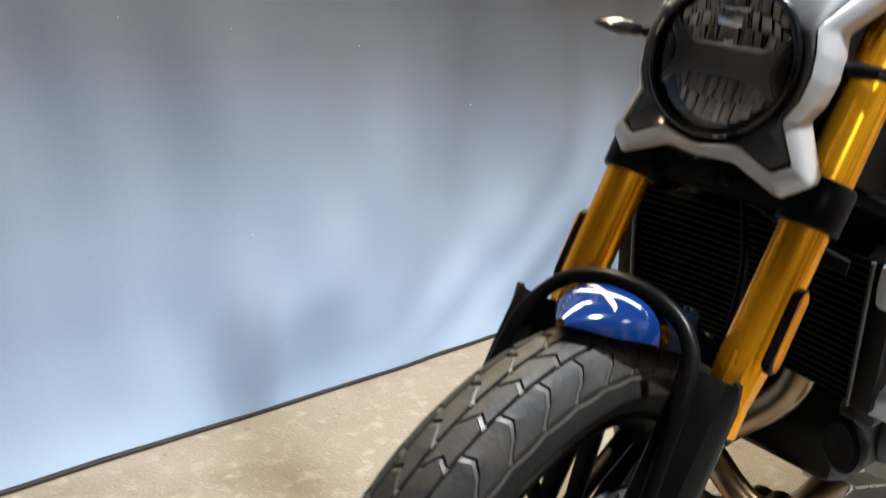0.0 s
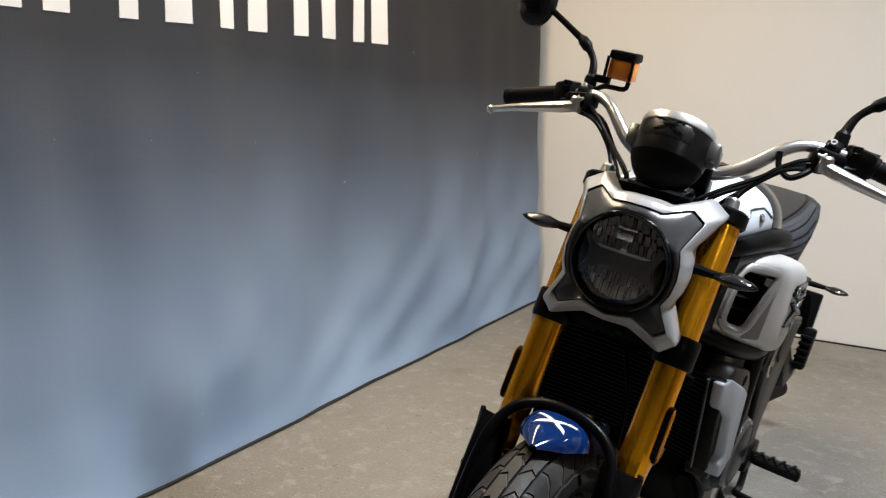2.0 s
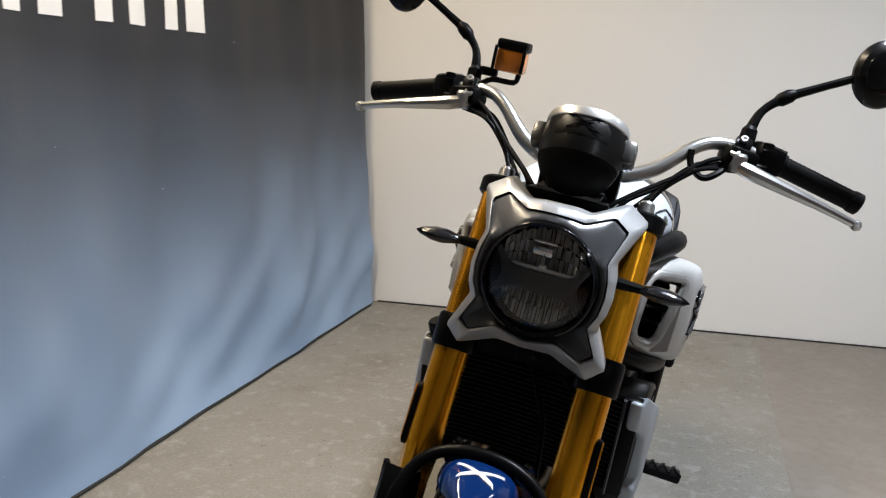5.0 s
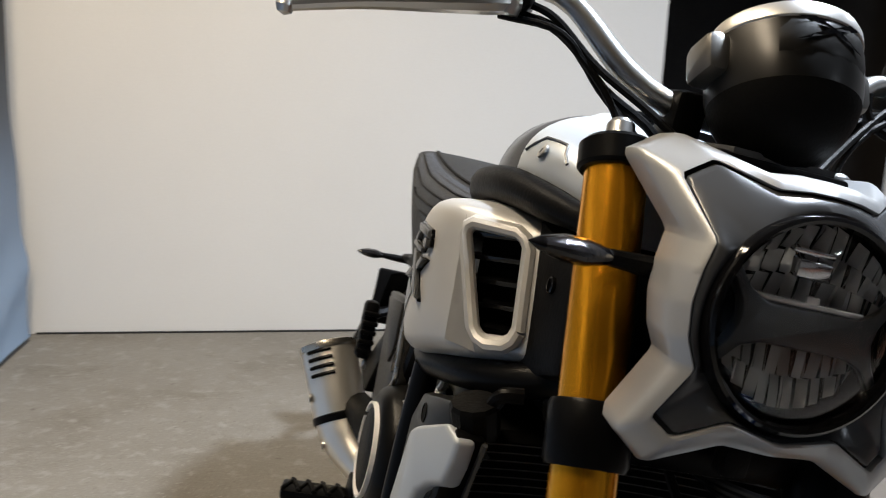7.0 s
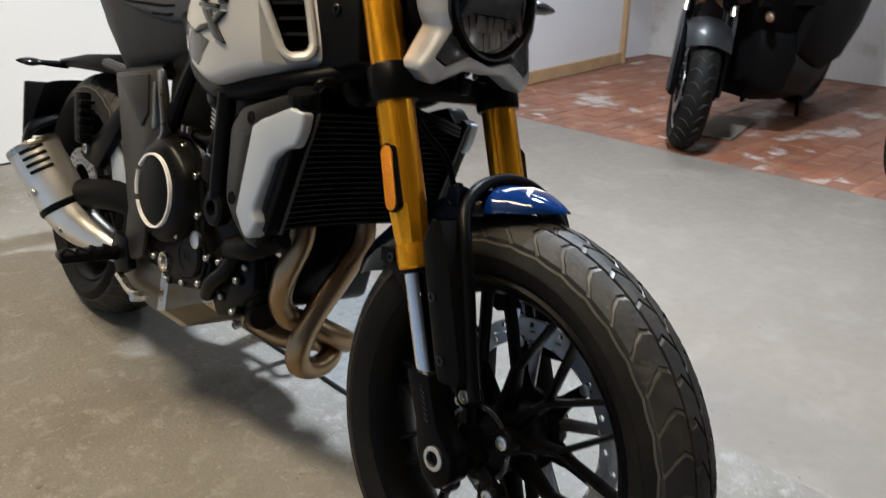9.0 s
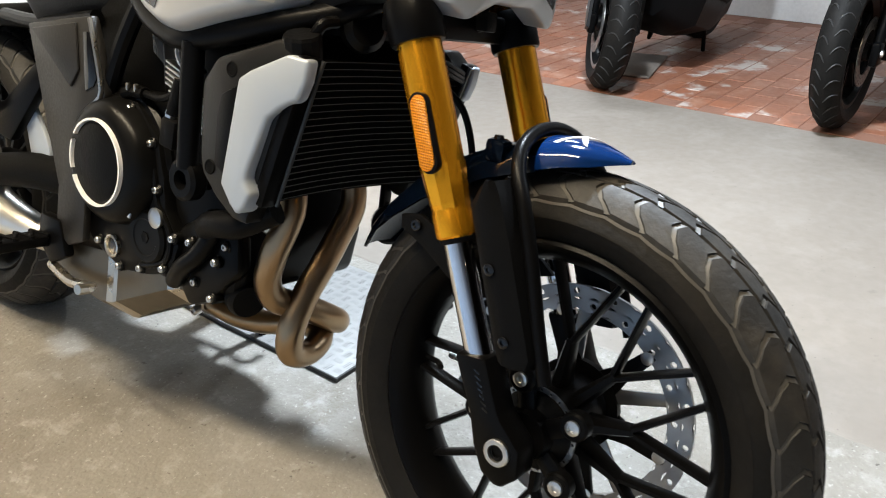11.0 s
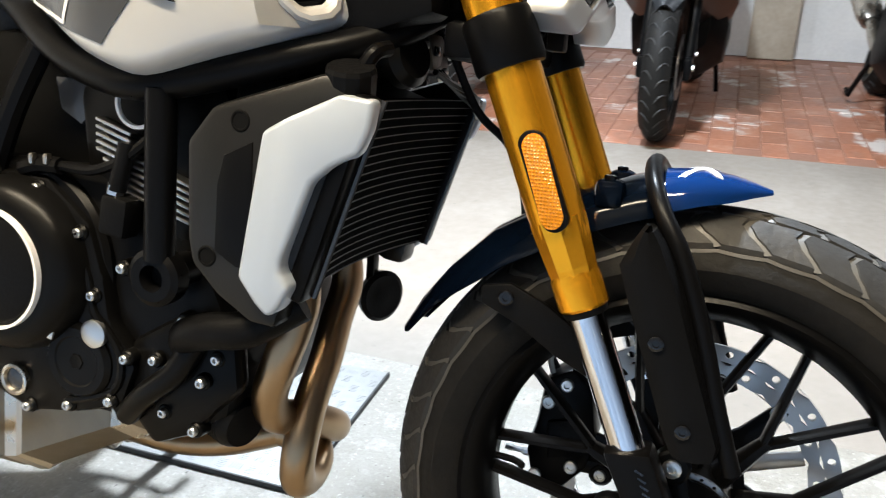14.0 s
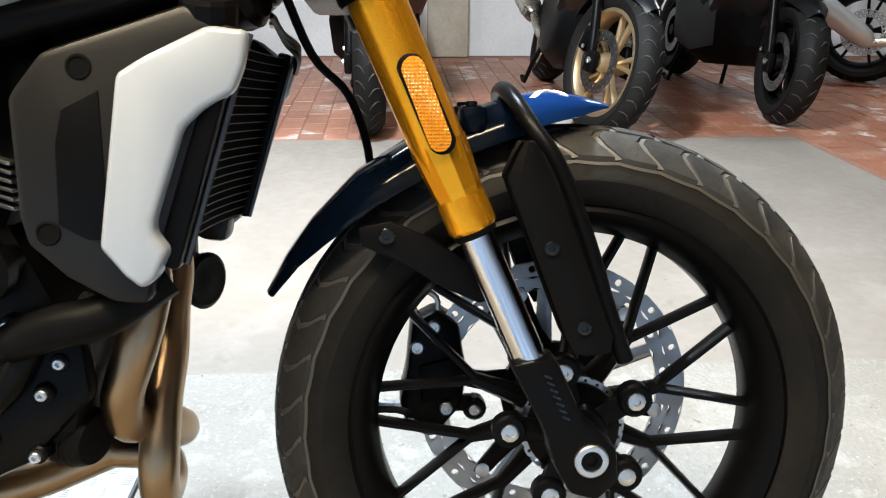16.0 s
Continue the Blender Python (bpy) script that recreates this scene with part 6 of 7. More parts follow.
sd = (S1 - S0).normalized()
out = Vector((-1, -0.2, 0.1)).normalized()
out = (out - sd * out.dot(sd)).normalized()
up = sd.cross(out).normalized()
for k in range(4):
    o = S0 + sd * (0.088 + 0.016 * k)
    pts = [o + (out * math.cos(a) + up * math.sin(a)) * 0.0572 for a in np.linspace(0.35, 1.25, 8)]
    part("slot", sweep(pts, 0.0042, 6, 1), BLACKM, SIL, "dark slot")
for f in (0.05, -0.045):
    part("silencer_bolt", bolt(S0 + sd * f + out * (0.057 if f > 0 else 0.049), out, 0.009, 0.004), ALLOY, SIL)

# ---- rear end ----
RW = wheel("rear_wheel", RAX, 0.315, 0.088, 0.068, 0.050, 0.222, 36, "black spoked rear wheel")
part("brake_disc", disc_ring(RAX, -0.085, 0.078, 0.12, 30, 0.005), DISC, RW, "drilled steel rear brake disc", 20)
for s in (1, -1):
    inset = 0.05 if s > 0 else 0.0
    part("swingarm", sweep([(s * 0.11 - inset, 1.48, 0.42), (s * 0.122 - inset, 1.62, 0.42), (s * 0.125 - inset, 1.80, 0.385), (s * 0.125 - inset, 2.09, 0.318)], [0.03, 0.034, 0.032, 0.026], 12, 4), BLACKD, BIKE, "black swingarm side")
    part("heel_plate", mir(prism([(1.700, 0.565), (1.672, 0.560), (1.600, 0.470), (1.585, 0.405), (1.600, 0.385), (1.660, 0.440)], 0.118, 0.128, "yz", 0.004), s), LIGHTSILVER, BIKE, "pale grey heel plate")
    peg = part("foot_peg", box((s * 0.208, 1.572, 0.314), (0.110, 0.048, 0.020), 0.007, rot=(0, s * 4, s * 8)), BLACKM, BIKE, "black rubber-topped foot peg")
    for k in range(8):
        part("peg_rib", box((s * (0.164 + 0.0125 * k), 1.566 + 0.0018 * k, 0.3265 - 0.0009 * k), (0.007, 0.046, 0.009), 0.003, rot=(0, s * 4, s * (30 if k % 2 else -16))), BLACKP, peg)
    part("peg_arm", sweep([(s * 0.140, 1.552, 0.312), (s * 0.162, 1.564, 0.314)], 0.011, 10, 1), BLACKM, peg)
    part("peg_bracket", mir(prism([(1.58, 0.36), (1.52, 0.36), (1.50, 0.30), (1.55, 0.275), (1.59, 0.31)], 0.135, 0.155, "yz", 0.005), s), BLACKM, BIKE)
    pp = part("passenger_peg", mir(box((0.155, 1.760, 0.560), (0.028, 0.034, 0.11), 0.008, rot=(-8, 0, 0)), s), BLACKP, BIKE, "folded black passenger peg")
    for k in range(5):
        part("peg_rib", mir(box((0.155, 1.742, 0.523 + 0.018 * k), (0.030, 0.012, 0.008), 0.002), s), BLACKP, pp)
    part("peg_hanger", mir(prism([(1.60, 0.62), (1.57, 0.60), (1.70, 0.46), (1.78, 0.47), (1.80, 0.51), (1.72, 0.53)], 0.125, 0.145, "yz", 0.005), s), BLACKM, BIKE, "black peg hanger")
    part("hanger_bolt", bolt((s * 0.145, 1.755, 0.495), (s, 0, 0), 0.012, 0.006), ALLOY, BIKE)
part("rear_mudguard", loft([[(0.055 * math.sin(q * 1.3) / math.sin(1.3), RAX[1] + (0.355 - 0.02 * abs(q) ** 2) * math.cos(radians(a)), RAX[2] + (0.355 - 0.02 * abs(q) ** 2) * math.sin(radians(a))) for q in np.linspace(-1, 1, 9)] for a in range(18, 52, 6)], closed=False), BLACKP, BIKE, "black rear mudguard", 50)
part("tail_unit", prism([(1.80, 0.700), (2.05, 0.672), (2.22, 0.640), (2.21, 0.622), (1.80, 0.650)], -0.055, 0.055, "yz", 0.012), BLACKP, BIKE, "black tail unit")
part("plate_arm", sweep([(-0.10, 2.07, 0.33), (-0.11, 2.22, 0.36), (-0.07, 2.34, 0.43), (0.0, 2.398, 0.48)], 0.012, 8, 4), BLACKM, BIKE)
part("plate_holder", box((0, 2.405, 0.48), (0.13, 0.02, 0.15), 0.006), BLACKP, BIKE, "black plate holder")
for s in (1, -1):
    indicator((s * 0.090, 2.190, 0.628), s, "slim black rear indicator", 0.07)
part("side_stand", sweep([(0.11, 1.45, 0.27), (0.19, 1.46, 0.15), (0.245, 1.47, -0.040)], 0.011, 10, 2), BLACKM, BIKE, "black side stand")
part("stand_foot", box((0.248, 1.47, -0.043), (0.055, 0.035, 0.008), 0.003, rot=(0, 11.5, 0)), BLACKM, BIKE)
part("gear_pedal", sweep([(0.15, 1.54, 0.29), (0.165, 1.45, 0.285), (0.17, 1.39, 0.30), (0.21, 1.385, 0.30)], 0.008, 8, 3), BLACKM, BIKE, "black gear pedal")
part("brake_pedal", sweep([(-0.145, 1.56, 0.27), (-0.155, 1.48, 0.262), (-0.16, 1.41, 0.275), (-0.19, 1.40, 0.28)], 0.009, 8, 3), STEELWARM, BIKE, "steel brake pedal")

# the frame stands a little askew of the front wheel: shift its left side with distance behind the steering head
SKEW = 0.05
rear_parts = {RW, *RW.children_recursive}
seat_parts = {SEAT, *SEAT.children_recursive}
seen = set()
for ob in BIKE.children_recursive:
    if ob in FRONT or ob.data in seen:
        continue
    seen.add(ob.data)
    for v in ob.data.vertices:
        shift = SKEW * max(0.0, v.co.y - 0.93)
        v.co.x += shift if ob in rear_parts else (0.9 if ob in seat_parts else 2) * shift * min(1, max(0, (v.co.x + 0.06) / 0.12))

# ---- red clay tiles: the nearest laid one by one, the rest joined ----
def tile_bm(c, sx, sy, h):
    bm = bmesh.new()
    b = 0.0025
    lo = [bm.verts.new((c[0] + x * sx / 2, c[1] + y * sy / 2, c[2])) for x, y in ((-1, -1), (1, -1), (1, 1), (-1, 1))]
    hi = [bm.verts.new((c[0] + x * (sx / 2 - b), c[1] + y * (sy / 2 - b), c[2] + h)) for x, y in ((-1, -1), (1, -1), (1, 1), (-1, 1))]
    bm.faces.new(hi)
    for i in range(4):
        bm.faces.new((lo[i], lo[(i + 1) % 4], hi[(i + 1) % 4], hi[i]))
    return bm


BED = bpy.data.objects["floor_tile_bed"]
RNG = random.Random(5)
TX, TY = 0.203, 0.103
first = None
rest = bmesh.new()
for j in range(-36, 26):
    y = 0.95 + TY * j
    for i in range(-8, 13):
        x = 1.955 + TX * (i + 0.5) + (TX / 2 if j % 2 else 0)
        if x + 0.1 > 4.49 or y > 3.60 or (x < 2.12 and y > -0.95) or y > 3.26 + 0.085 * (x - 2.0):
            continue
        if x - TX / 2 < 2.02 and y > -0.95:
            continue
        lift = RNG.uniform(-0.0015, 0.0015)
        near = x < 3.2 and -0.9 < y < 3.2
        if near:
            if first is None:
                first = part("tile", tile_bm((0, 0, 0), TX - 0.004, TY - 0.004, 0.006), TILE, BED)
                t = first
            else:
                t = new("tile", first.data)
                t.parent = BED
            t.location = (x, y, -0.008 + lift)
            t.rotation_euler = (RNG.uniform(-0.006, 0.006), RNG.uniform(-0.006, 0.006), RNG.uniform(-0.006, 0.006))
        else:
            b = 0.0025
            sx, sy = TX - 0.004, TY - 0.004
            hi = [rest.verts.new((x + u * (sx / 2 - b), y + v * (sy / 2 - b), -0.002 + lift)) for u, v in ((-1, -1), (1, -1), (1, 1), (-1, 1))]
            lo = [rest.verts.new((x + u * sx / 2, y + v * sy / 2, -0.008 + lift)) for u, v in ((-1, -1), (1, -1), (1, 1), (-1, 1))]
            rest.faces.new(hi)
            for q in range(4):
                rest.faces.new((lo[q], lo[(q + 1) % 4], hi[(q + 1) % 4], hi[q]))
tagged(part("tile_field", rest, TILE, BED, smooth=False), "worn red clay tiles", kind="stuff")


# ---- parked machines along the far wall: local x ahead, y to the left ----
DARKBODY = mat("charcoal_fairing", (0.0075, 0.0078, 0.0088), 0.30, 0.1, var=0.2, scale=5, coat=0.25, spec=0.4, rvar=0.05)
GREYBODY = mat("grey_fairing", (0.022, 0.023, 0.025), 0.38, 0.3, var=0.15, scale=5, coat=0.2)
GOLDRIM = mat("bronze_rim", (0.60, 0.46, 0.28), 0.38, 0.9, var=0.15, scale=12)
SILVERRIM = mat("silver_rim", (0.45, 0.45, 0.46), 0.35, 0.9, var=0.15, scale=12)


PALECAN = mat("pale_silver_can", (0.72, 0.70, 0.66), 0.34, 0.6, var=0.1, scale=8)
LAMPGLASS = mat("scooter_headlight", (0.30, 0.31, 0.33), 0.08, 0.6, var=0.6, scale=30, fine=90, coat=1.0)
AMBERSMOKE = mat("brown_smoked_lens", (0.16, 0.09, 0.06), 0.15, var=0.4, scale=40, coat=0.6)


def swap_plate(s):
    """A bent metal cover beside a fork leg."""
    bm = bmesh.new()
    out = [(0.050, 0.27), (0.012, 0.25), (-0.035, 0.31), (-0.110, 0.56), (-0.085, 0.615), (-0.048, 0.60), (0.004, 0.44)]
    lo = [bm.verts.new((x, s * 0.106, z)) for x, z in out]
    hi = [bm.verts.new((x, s * 0.121, z)) for x, z in out]
    bm.faces.new(lo)
    bm.faces.new(hi)
    for i in range(len(out)):
        k = (i + 1) % len(out)
        bm.faces.new((lo[i], lo[k], hi[k], hi[i]))
    bmesh.ops.bevel(bm, geom=bm.edges[:], offset=0.003, segments=2, affect="EDGES")
    return bm


def parked(name, label, x, y, turn, steer, R=0.30, tw=0.06, rim=BLACKM, guard=DARKBODY, body=DARKBODY, leg=BLACKM, base=1.42, top=1.12, wide=0.30, blocks=30, lamps=True, pipe=None, nose=0.14, maxi=False, lean=0, finish=STEELWARM, tail=0.0, rise=0.28):
    t = thing(name, label, "motorcycle", m=pose(x, y, 0.0, lean, 0, turn), group="parked machines")
    sr = Matrix.Rotation(radians(steer), 4, "Z")

    def fp(pname, bm, m, parent, tag="", angle=35):
        bmesh.ops.transform(bm, matrix=sr, verts=bm.verts)
        return part(pname, bm, m, parent, tag, angle)

    def swap(bm):
        for v in bm.verts:
            v.co = (v.co.y, -v.co.x, v.co.z)
        return bm
    for nm, cx, rot, r, w in (("front_wheel", 0.0, True, R, tw), ("rear_wheel", -base, False, R - 0.01, tw * 1.25)):
        c = (0.0, cx, r)
        put = (lambda n2, b2, m2, p2, tag="", angle=35: fp(n2, swap(b2), m2, p2, tag, angle)) if rot else (lambda n2, b2, m2, p2, tag="", angle=35: part(n2, swap(b2), m2, p2, tag, angle))
        hub = put(nm, lathe([(-0.07, 0), (-0.07, 0.03), (-0.03, 0.045), (0.03, 0.045), (0.07, 0.03), (0.07, 0)], c, (1, 0, 0), 20), rim, t)
        bd = r - 0.085
        put("rim", lathe([(-w * 0.75, bd + 0.004), (-w * 0.75, bd - 0.012), (-w * 0.4, bd - 0.026), (w * 0.4, bd - 0.026), (w * 0.75, bd - 0.012), (w * 0.75, bd + 0.004)], c, (1, 0, 0), 56, closed=True), rim, hub)
        prof = [(-w * 0.7, bd), (-w * 0.98, bd + 0.02), (-w * 1.03, bd + 0.045)] + [(w * k / 6, r - 0.042 * abs(k / 6) ** 2.3) for k in range(-6, 7)] + [(w * 1.03, bd + 0.045), (w * 0.98, bd + 0.02), (w * 0.7, bd)]
        ty = put("tyre", lathe(prof, c, (1, 0, 0), 64, closed=True), RUBBER, hub, "black road tyre")
        gr = bmesh.new()
        for k in range(blocks):
            for s in (1, -1):
                a0 = 2 * math.pi * (k + (0.5 if s < 0 else 0)) / blocks
                pts = []
                for q in range(6):
                    v = s * w * (0.12 + 0.78 * q / 5)
                    rr = r - 0.042 * abs(v / w) ** 2.3 + 0.0012
                    a = a0 + 0.10 * math.sin(q / 5 * 2.4)
                    pts.append((v, cx + rr * math.cos(a), r + rr * math.sin(a)))
                join(gr, sweep(pts, [0.001, 0.0028, 0.0032, 0.003, 0.0024, 0.001], 5, 1))
        put("groove", gr, BLACKEDGE, ty, "dark cut tread grooves")
        for k in range(5):
            a = 72 * k + 10
            for d in (-11, 11):
                put("spoke", spoke_bar(wheel_pt(c, 0, 0.04, a), wheel_pt(c, 0, bd - 0.015, a + d), 0.011, 0.008, 0.014, 0.016), rim, hub)
        for s in ((1, -1) if rot else (1,)):
            put("brake_disc", disc_ring(c, s * 0.062, 0.085, 0.13, 24, 0.004), DISC, hub, "drilled brake disc", 20)
    for s in (1, -1):
        f = fp("fork_leg", sweep([(-0.02, s * 0.088, R - 0.02), (-0.06, s * 0.088, R + 0.12), (-0.20, s * 0.088, R + 0.50)], [0.021, 0.021, 0.024], 14, 2), leg, t)
        fp("fork_foot", box((-0.01, s * 0.092, R - 0.005), (0.07, 0.034, 0.09), 0.012), BLACKM, f)
        fp("axle_nut", bolt((0.0, s * 0.110, R), (0, s, 0), 0.014, 0.008), ALLOY, f)
        fp("caliper", box((-0.085, s * 0.085, R + 0.075), (0.055, 0.05, 0.10), 0.010, rot=(0, 15, 0)), BLACKM, f)
        fp("caliper_bolt", bolt((-0.07, s * 0.112, R + 0.045), (0, s, 0), 0.009, 0.007), ALLOY, f)
    gd = []
    for a in (range(48, 130, 6) if maxi else range(52, 160, 9)):
        ca, sa = math.cos(radians(a)), math.sin(radians(a))
        hw = (tw + 0.022) if maxi else (tw + 0.008) * min(1, 0.45 + (a - 52) / 40)
        gd.append([((R + 0.028 - 0.035 * abs(q) ** 2) * ca, hw * 1.15 * q, R + (R + 0.028 - 0.035 * abs(q) ** 2) * sa) for q in np.linspace(-1, 1, 9)])
    bm = loft(gd, closed=False)
    bmesh.ops.solidify(bm, geom=bm.faces[:], thickness=0.006)
    fp("mudguard", bm, guard, t, "dark front mudguard", 50)
    # fairing: nose, shield, belly and tail as closed shells
    def shell(nm, secs, m, tag=""):
        rings = []
        for px, hw, zb, zt, pinch in secs:
            rings.append([(px, hw * pinch * 0.55, zb), (px, hw * 0.92, zb + (zt - zb) * 0.18), (px, hw, zb + (zt - zb) * 0.5), (px, hw * 0.80, zb + (zt - zb) * 0.85), (px, hw * 0.30, zt),
                          (px, -hw * 0.30, zt), (px, -hw * 0.80, zb + (zt - zb) * 0.85), (px, -hw, zb + (zt - zb) * 0.5), (px, -hw * 0.92, zb + (zt - zb) * 0.18), (px, -hw * pinch * 0.55, zb)])
        return part(nm, loft(rings), m, t, tag, 38)
    if maxi:
        F = shell("fairing", [(-0.13, 0.05, 0.68, 0.98, 0.8), (-0.20, 0.15, 0.62, 1.04, 0.7), (-0.32, 0.23, 0.50, 1.05, 0.7), (-0.46, 0.27, 0.38, 1.02, 0.8), (-0.62, 0.25, 0.34, 0.92, 0.9)], BLACKD, "black inner fairing")
        for s in (1, -1):
            for nm, m, tag, pts in (
                    ("brow_panel", DARKBODY, "satin grey panel above the headlight", [(0.005, 0.012, 0.815), (-0.15, 0.200, 0.925), (-0.26, 0.245, 1.06), (-0.16, 0.055, 1.09), (-0.06, 0.016, 0.95)]),
                    ("headlight", LAMPGLASS, "slanted clear headlight", [(0.0, 0.030, 0.806), (-0.145, 0.205, 0.915), (-0.140, 0.200, 0.872), (-0.06, 0.100, 0.782), (-0.015, 0.045, 0.786)]),
                    ("cheek_panel", DARKBODY, "dark side blade of the fairing", [(-0.148, 0.210, 0.905), (-0.26, 0.250, 1.055), (-0.42, 0.305, 0.99), (-0.46, 0.305, 0.69), (-0.19, 0.115, 0.660), (-0.11, 0.125, 0.765)]),
                    ("chin_panel", BLACKG, "gloss black chin", [(0.004, 0.0, 0.790), (-0.015, 0.045, 0.780), (-0.06, 0.100, 0.775), (-0.13, 0.105, 0.685), (-0.12, 0.0, 0.630)]),
                    ("nose_ridge", DARKBODY, "dark ridge of the nose", [(0.012, 0.0, 0.800), (0.004, 0.012, 0.818), (-0.06, 0.016, 0.955), (-0.16, 0.055, 1.095), (-0.15, 0.0, 1.105)]),
                    ("screen_half", SMOKE, "smoked windscreen", [(-0.15, 0.0, 1.10), (-0.16, 0.055, 1.092), (-0.27, 0.20, 1.08), (-0.36, 0.19, 1.30), (-0.37, 0.0, 1.36)])):
                bm = bmesh.new()
                bm.faces.new([bm.verts.new((x, s * y, z)) for x, y, z in pts])
                bmesh.ops.triangulate(bm, faces=bm.faces[:])
                bmesh.ops.solidify(bm, geom=bm.faces[:], thickness=0.010 * s)
                p = part(nm, bm, m, F, tag, 20)
                if nm == "headlight":
                    part("lamp_eye", lathe([(0, 0.0), (0.0, 0.022), (0.010, 0.020), (0.014, 0.010), (0.015, 0)], (-0.078, s * 0.126, 0.844), (1, s * 0.5, -0.1), 16), CHROME, p, "bright lamp eye")
            part("indicator", lathe([(-0.02, 0.010), (0.02, 0.024), (0.05, 0.020), (0.065, 0)], (-0.24, s * 0.165, 0.625), (1, s * 0.35, -0.1), 14), AMBERSMOKE, F, "brownish clear indicator")
            fp("stanchion", sweep([(-0.075, s * 0.105, 0.60), (-0.12, s * 0.105, 0.72)], 0.017, 16, 1), CHROME, t, "bright chromed fork tube")
            fp("fork_cover", swap_plate(s), GREYBODY, t, "grey metal fork cover")
            fp("rim_edge", swap(lathe([(s * tw * 0.77, R - 0.083), (s * tw * 0.82, R - 0.088), (s * tw * 0.77, R - 0.101)], (0, 0, R), (1, 0, 0), 56)), SILVERRIM, t, "pale machined rim edge")
    else:
        F = shell("fairing", [(nose, 0.03, 0.72, 0.80, 1), (nose - 0.08, 0.12, 0.66, 0.92, 0.7), (nose - 0.18, 0.20, 0.62, 1.02, 0.6), (nose - 0.32, wide * 0.92, 0.56, top, 0.6), (nose - 0.48, wide, 0.40, top - 0.02, 0.8), (nose - 0.62, wide * 0.9, 0.34, 0.95, 0.9)], body, "dark angular front fairing")
    shell("belly", [(-0.30, 0.14, 0.30, 0.62, 1), (-0.40, wide * 0.80, 0.20, 0.66, 0.8), (-0.70, wide * 0.80, 0.16, 0.50, 0.9), (-1.00, wide * 0.75, 0.18, 0.62, 0.9), (-1.18, 0.16, 0.28, 0.70, 1)], BLACKP, "black lower fairing")
    shell("tail", [(-0.80, wide * 0.6, 0.52, 0.80, 1), (-1.05, wide * 0.75, 0.52, 0.84, 0.8), (-1.40, wide * 0.62, 0.62, 0.88, 0.8), (-1.72, 0.08, 0.76, 0.90, 0.9)], body, "dark seat and tail")
    if maxi:
        shell("leg_shield", [(-0.42, 0.30, 0.36, 0.98, 0.9), (-0.60, 0.31, 0.30, 0.92, 0.9), (-0.80, 0.30, 0.24, 0.80, 0.9), (-1.10, 0.29, 0.26, 0.90, 0.9), (-1.45, 0.24, 0.40, 0.98, 0.9), (-1.70, 0.12, 0.62, 0.98, 0.9)], BLACKD, "dark floor tunnel, seat base and tail")
    if lamps and not maxi:
        for s in (1, -1):
            part("headlight", loft([[(nose - 0.035, s * 0.045, 0.845), (nose - 0.035, s * 0.05, 0.80), (nose - 0.045, s * 0.055, 0.80)], [(nose - 0.13, s * 0.165, 0.925), (nose - 0.12, s * 0.175, 0.865), (nose - 0.14, s * 0.18, 0.865)]]), SMOKE, F, "clear slanted headlight")
            part("indicator", lathe([(0, 0.012), (0.03, 0.026), (0.06, 0.012), (0.065, 0)], (nose - 0.2, s * wide * 0.7, 0.66), (0.5, s, 0), 14), SMOKE, F)
        part("screen", loft([[(nose - 0.26, yy, top - 0.03 + 0.02 * (1 - abs(yy) * 5)), (nose - 0.27, yy, top - 0.03)] for yy in np.linspace(-0.17, 0.17, 7)] , closed=False), SMOKE, F)
    st = part("centre_stand", sweep([(-0.95, 0.13, 0.24), (-1.02, 0.15, 0.12), (-1.06, 0.16, 0.012)], 0.012, 8, 2), BLACKM, t)
    part("stand_leg", sweep([(-0.95, -0.13, 0.24), (-1.02, -0.15, 0.12), (-1.06, -0.16, 0.012), (-1.12, -0.17, 0.03)], 0.012, 8, 2), BLACKM, st)
    part("handlebar", sweep([(-0.40, 0.36, top - 0.02), (-0.34, 0.2, top + 0.02), (-0.32, 0, top), (-0.34, -0.2, top + 0.02), (-0.40, -0.36, top - 0.02)], 0.014, 10, 4), BLACKM, t)
    if pipe:
        base_at = Vector((-1.05 - tail, pipe * 0.20, 0.36 - 0.35 * tail))
        can = part("silencer", lathe([(0, 0.03), (0.03, 0.05), (0.12, 0.062), (0.36, 0.066), (0.40, 0.058), (0.40, 0.03), (0.38, 0)], base_at, (-1, pipe * 0.15, rise), 28), finish, t, "bright steel silencer")
        part("link_pipe", sweep([(-0.72, pipe * 0.10, 0.26), (-0.90, pipe * 0.16, 0.28), base_at + Vector((-0.01, 0, 0.004))], 0.027, 14, 3), STEELWARM, can)
    return t


parked("maxi_scooter", "charcoal maxi-scooter with slanted headlights, wheel turned", 2.16, 1.935, 184, 31, lean=-8, R=0.285, tw=0.062, rim=BLACKM, guard=GREYBODY, leg=BLACKM, wide=0.35, top=1.10, maxi=True)
parked("parked_motorcycle", "black scooter with a grey-tipped mudguard, seen head on", 2.16, 0.90, 178, 0, R=0.300, tw=0.055, guard=GREYBODY, top=1.10, wide=0.26)
parked("touring_motorcycle", "black motorcycle with bronze wheels and panniers", 2.10, -0.03, 178, 19, lean=-13, R=0.305, tw=0.062, rim=GOLDRIM, guard=DARKBODY, leg=BLACKM, pipe=-1, wide=0.24)
parked("parked_scooter", "black scooter with a grey belly panel and blocky tyre", 2.32, -0.95, 180, -4, lean=-5, R=0.270, tw=0.062, guard=DARKBODY, body=GREYBODY, blocks=24, wide=0.28)
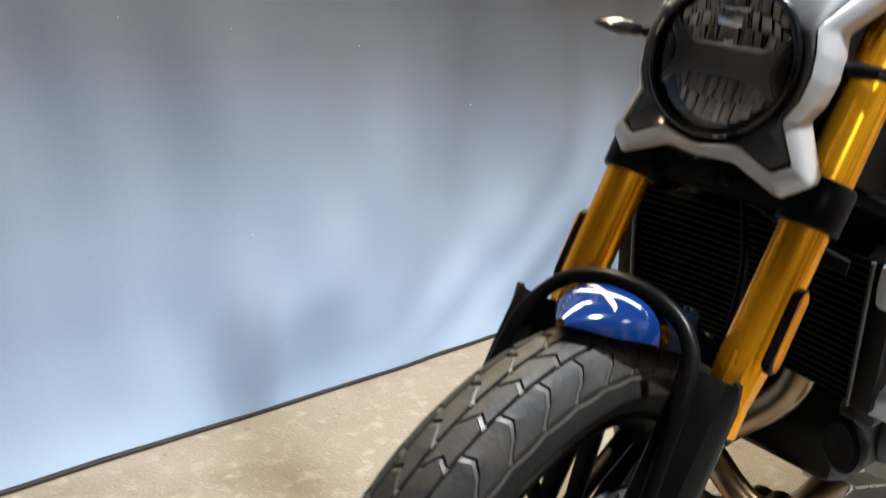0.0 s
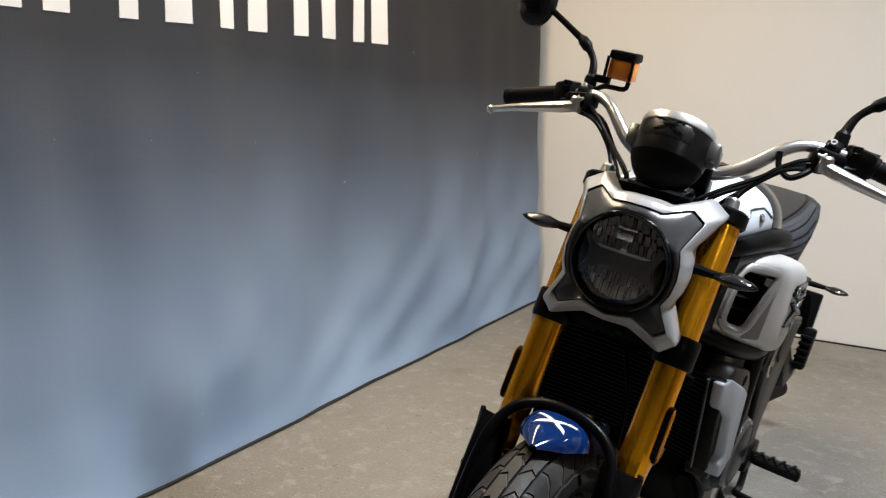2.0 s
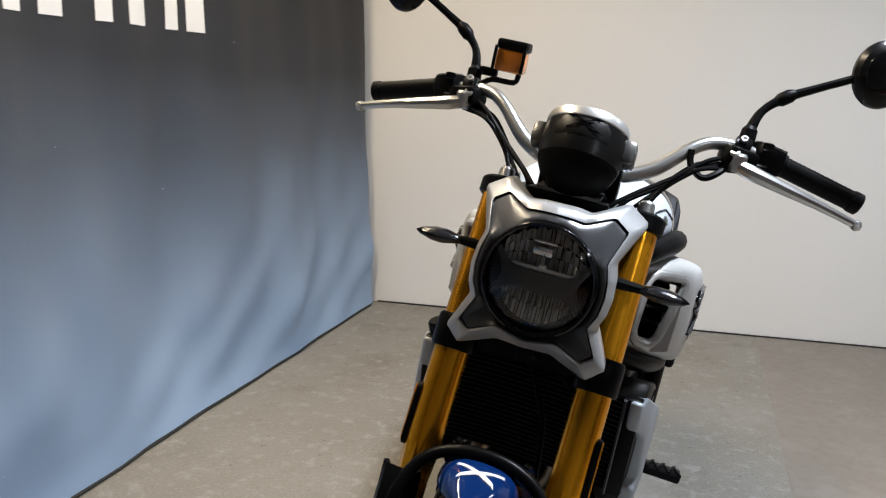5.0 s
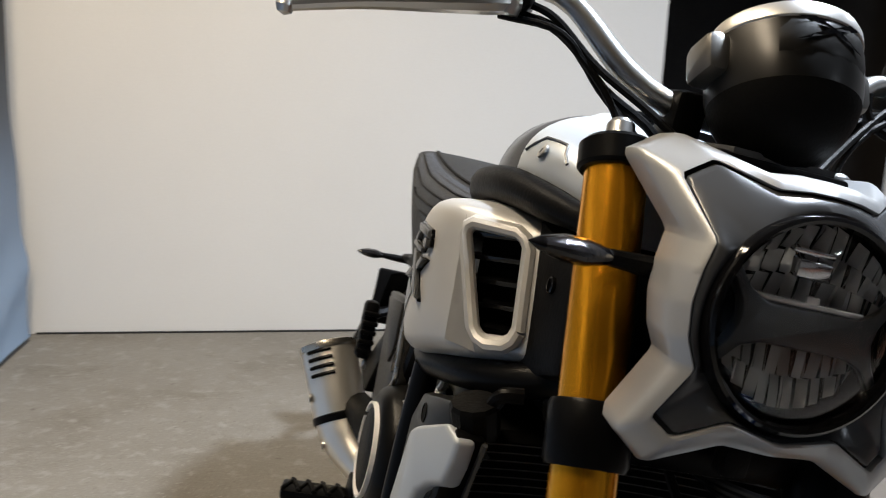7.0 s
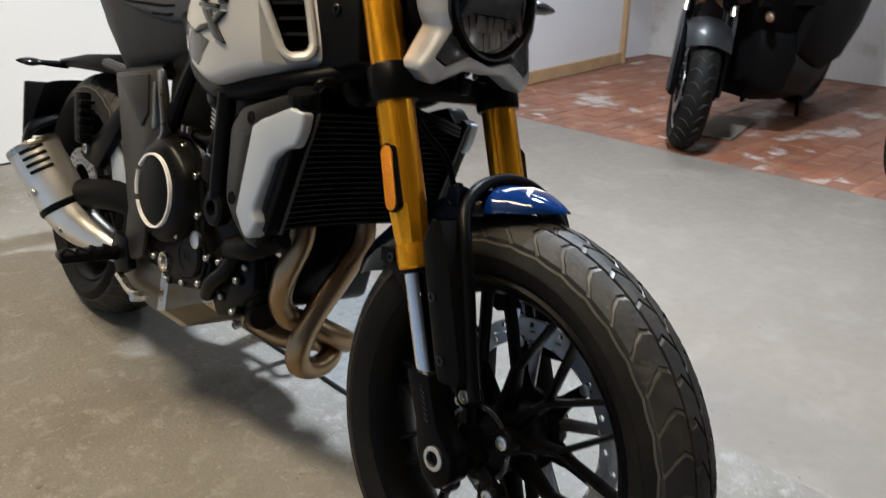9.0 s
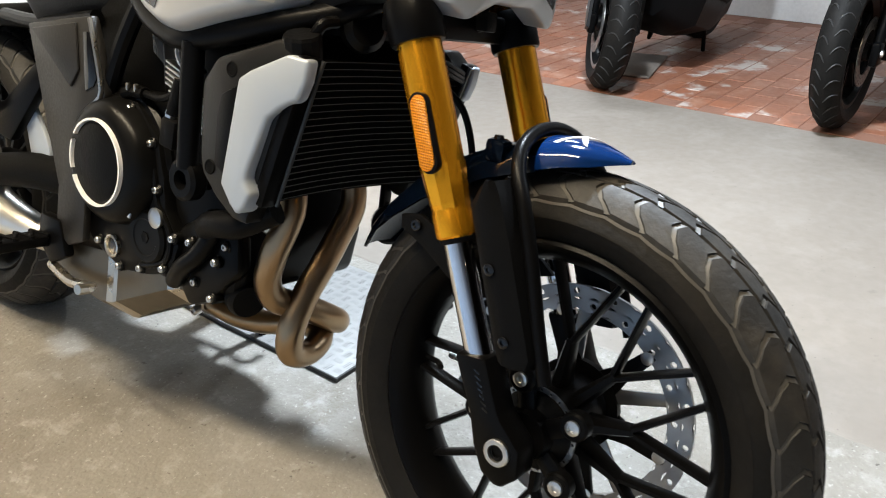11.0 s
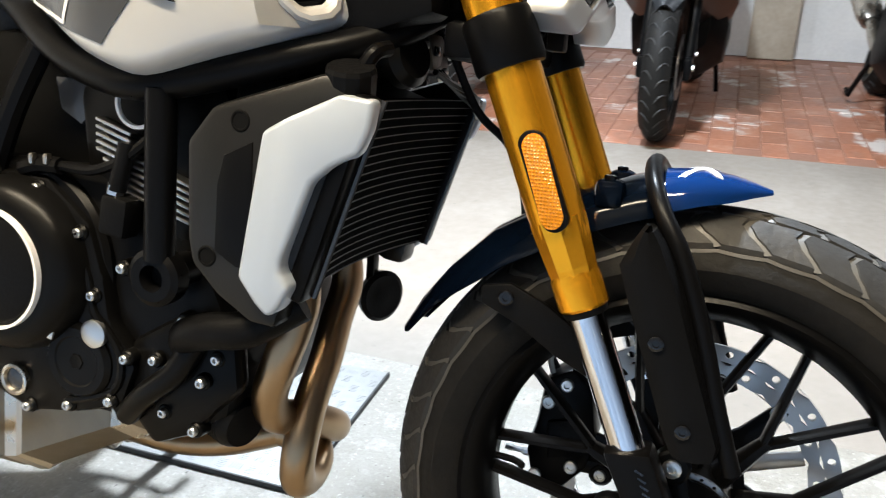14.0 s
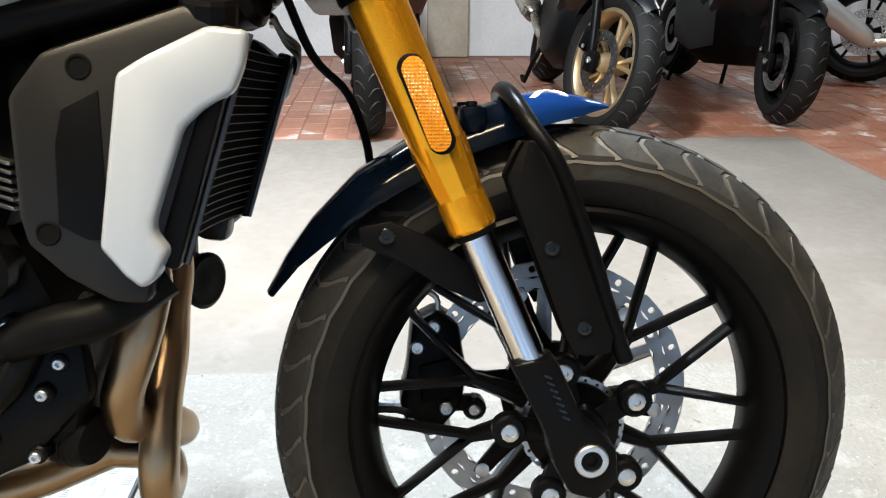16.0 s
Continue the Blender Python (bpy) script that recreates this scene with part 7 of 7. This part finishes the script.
parked("parked_motorcycle_silver", "dark motorcycle with a pale silver exhaust, tail outwards", 2.70, -3.17, -120, 0, R=0.30, tw=0.06, pipe=-1, finish=PALECAN, tail=0.33, rise=0.70)

# ---- small things ----
structure("wall_pier", box((4.455, 0.42, 0.62), (0.10, 0.28, 1.24), 0.01), mat("stained_pier", (0.42, 0.36, 0.28), 0.85, col2=(0.28, 0.23, 0.17), scale=4, fine=40, bump=0.4), "stained beige masonry pier on the old wall", "wall")
bd = thing("floor_board", "thin dusty brown board lying on the tiles", "board", (2.65, 1.96, 0.0))
part("board", box((0, 0, 0.006), (0.52, 0.20, 0.010), 0.002, rot=(0, 0, 14)), mat("dusty_board", (0.20, 0.165, 0.135), 0.8, scale=9, bump=0.2), bd)
sh = thing("shelf", "orange steel shelf with a brown board", "shelf", (4.235, 3.48, 0.0))
part("beam", box((0, -0.13, 0.725), (0.51, 0.03, 0.055), 0.004), ORANGE, sh, "orange steel beam")
part("board", box((0, 0.0, 0.744), (0.51, 0.27, 0.018), 0.002), WOOD, sh, "brown shelf board")
part("end_beam", box((-0.24, 0, 0.725), (0.03, 0.23, 0.055), 0.004), ORANGE, sh)
structure("wall_store", box((4.24, 3.66, 1.45), (0.54, 0.06, 2.9)), PANEL, "whitewashed wall of the storage corner", "wall")
roll = thing("paper_roll", "large white roll of paper on the shelf", "roll", (4.19, 3.47, 0.754))
part("paper", lathe([(0, 0.03), (0, 0.11), (0.004, 0.113), (0.206, 0.113), (0.21, 0.11), (0.21, 0.03)], (0, 0, 0), (0, 0, 1), 36, closed=True), PAPER, roll)
part("core", lathe([(0.001, 0.026), (0.001, 0.0302), (0.209, 0.0302), (0.209, 0.026)], (0, 0, 0), (0, 0, 1), 24, closed=True), WOOD, roll, "brown card core")

# ---- chequer plate on the floor under the motorcycle ----
pl = thing("chequer_plate", "pale aluminium chequer plate lying on the concrete", "plate", (-0.12, 1.50, 0.0))
part("sheet", box((0, 0, 0.006), (0.38, 0.56, 0.008), 0.001), CHEQUER, pl)
part("edge", join(box((0, -0.2815, 0.0055), (0.385, 0.005, 0.010), 0.001), box((-0.192, 0, 0.0055), (0.004, 0.568, 0.010), 0.001)), BLACKEDGE, pl, "dark raised edge")
bar = part("rib", loft([[(0.0098, 0, 0.0), (0.0, 0.0017, 0.0), (-0.0098, 0, 0.0), (0.0, -0.0017, 0.0)], [(0.0075, 0, 0.0008), (0.0, 0.0009, 0.0010), (-0.0075, 0, 0.0008), (0.0, -0.0009, 0.0010)]]), CHEQUER, pl, "raised rib")
bar.location = (-0.172, -0.268, 0.0098)
cnt = 0
field = bmesh.new()
for j in range(20):
    for i in range(13):
        for k in range(5):
            if i == j == k == 0:
                continue
            odd = (i + j) % 2
            o = (k - 2) * 0.0048
            m = pose(-0.172 + 0.0285 * i + (o if odd else 0), -0.268 + 0.028 * j + (0 if odd else o), 0.0098, 0, 0, 90 if odd else 0)
            if cnt < 290:
                b = new("rib", bar.data)
                b.parent = pl
                b.matrix_basis = m
                cnt += 1
            else:
                n0 = len(field.verts)
                field.from_mesh(bar.data)
                field.verts.ensure_lookup_table()
                for v in field.verts[n0:]:
                    v.co = m @ v.co
tagged(part("rib_field", field, CHEQUER, pl), "raised ribs of the plate", kind="stuff")
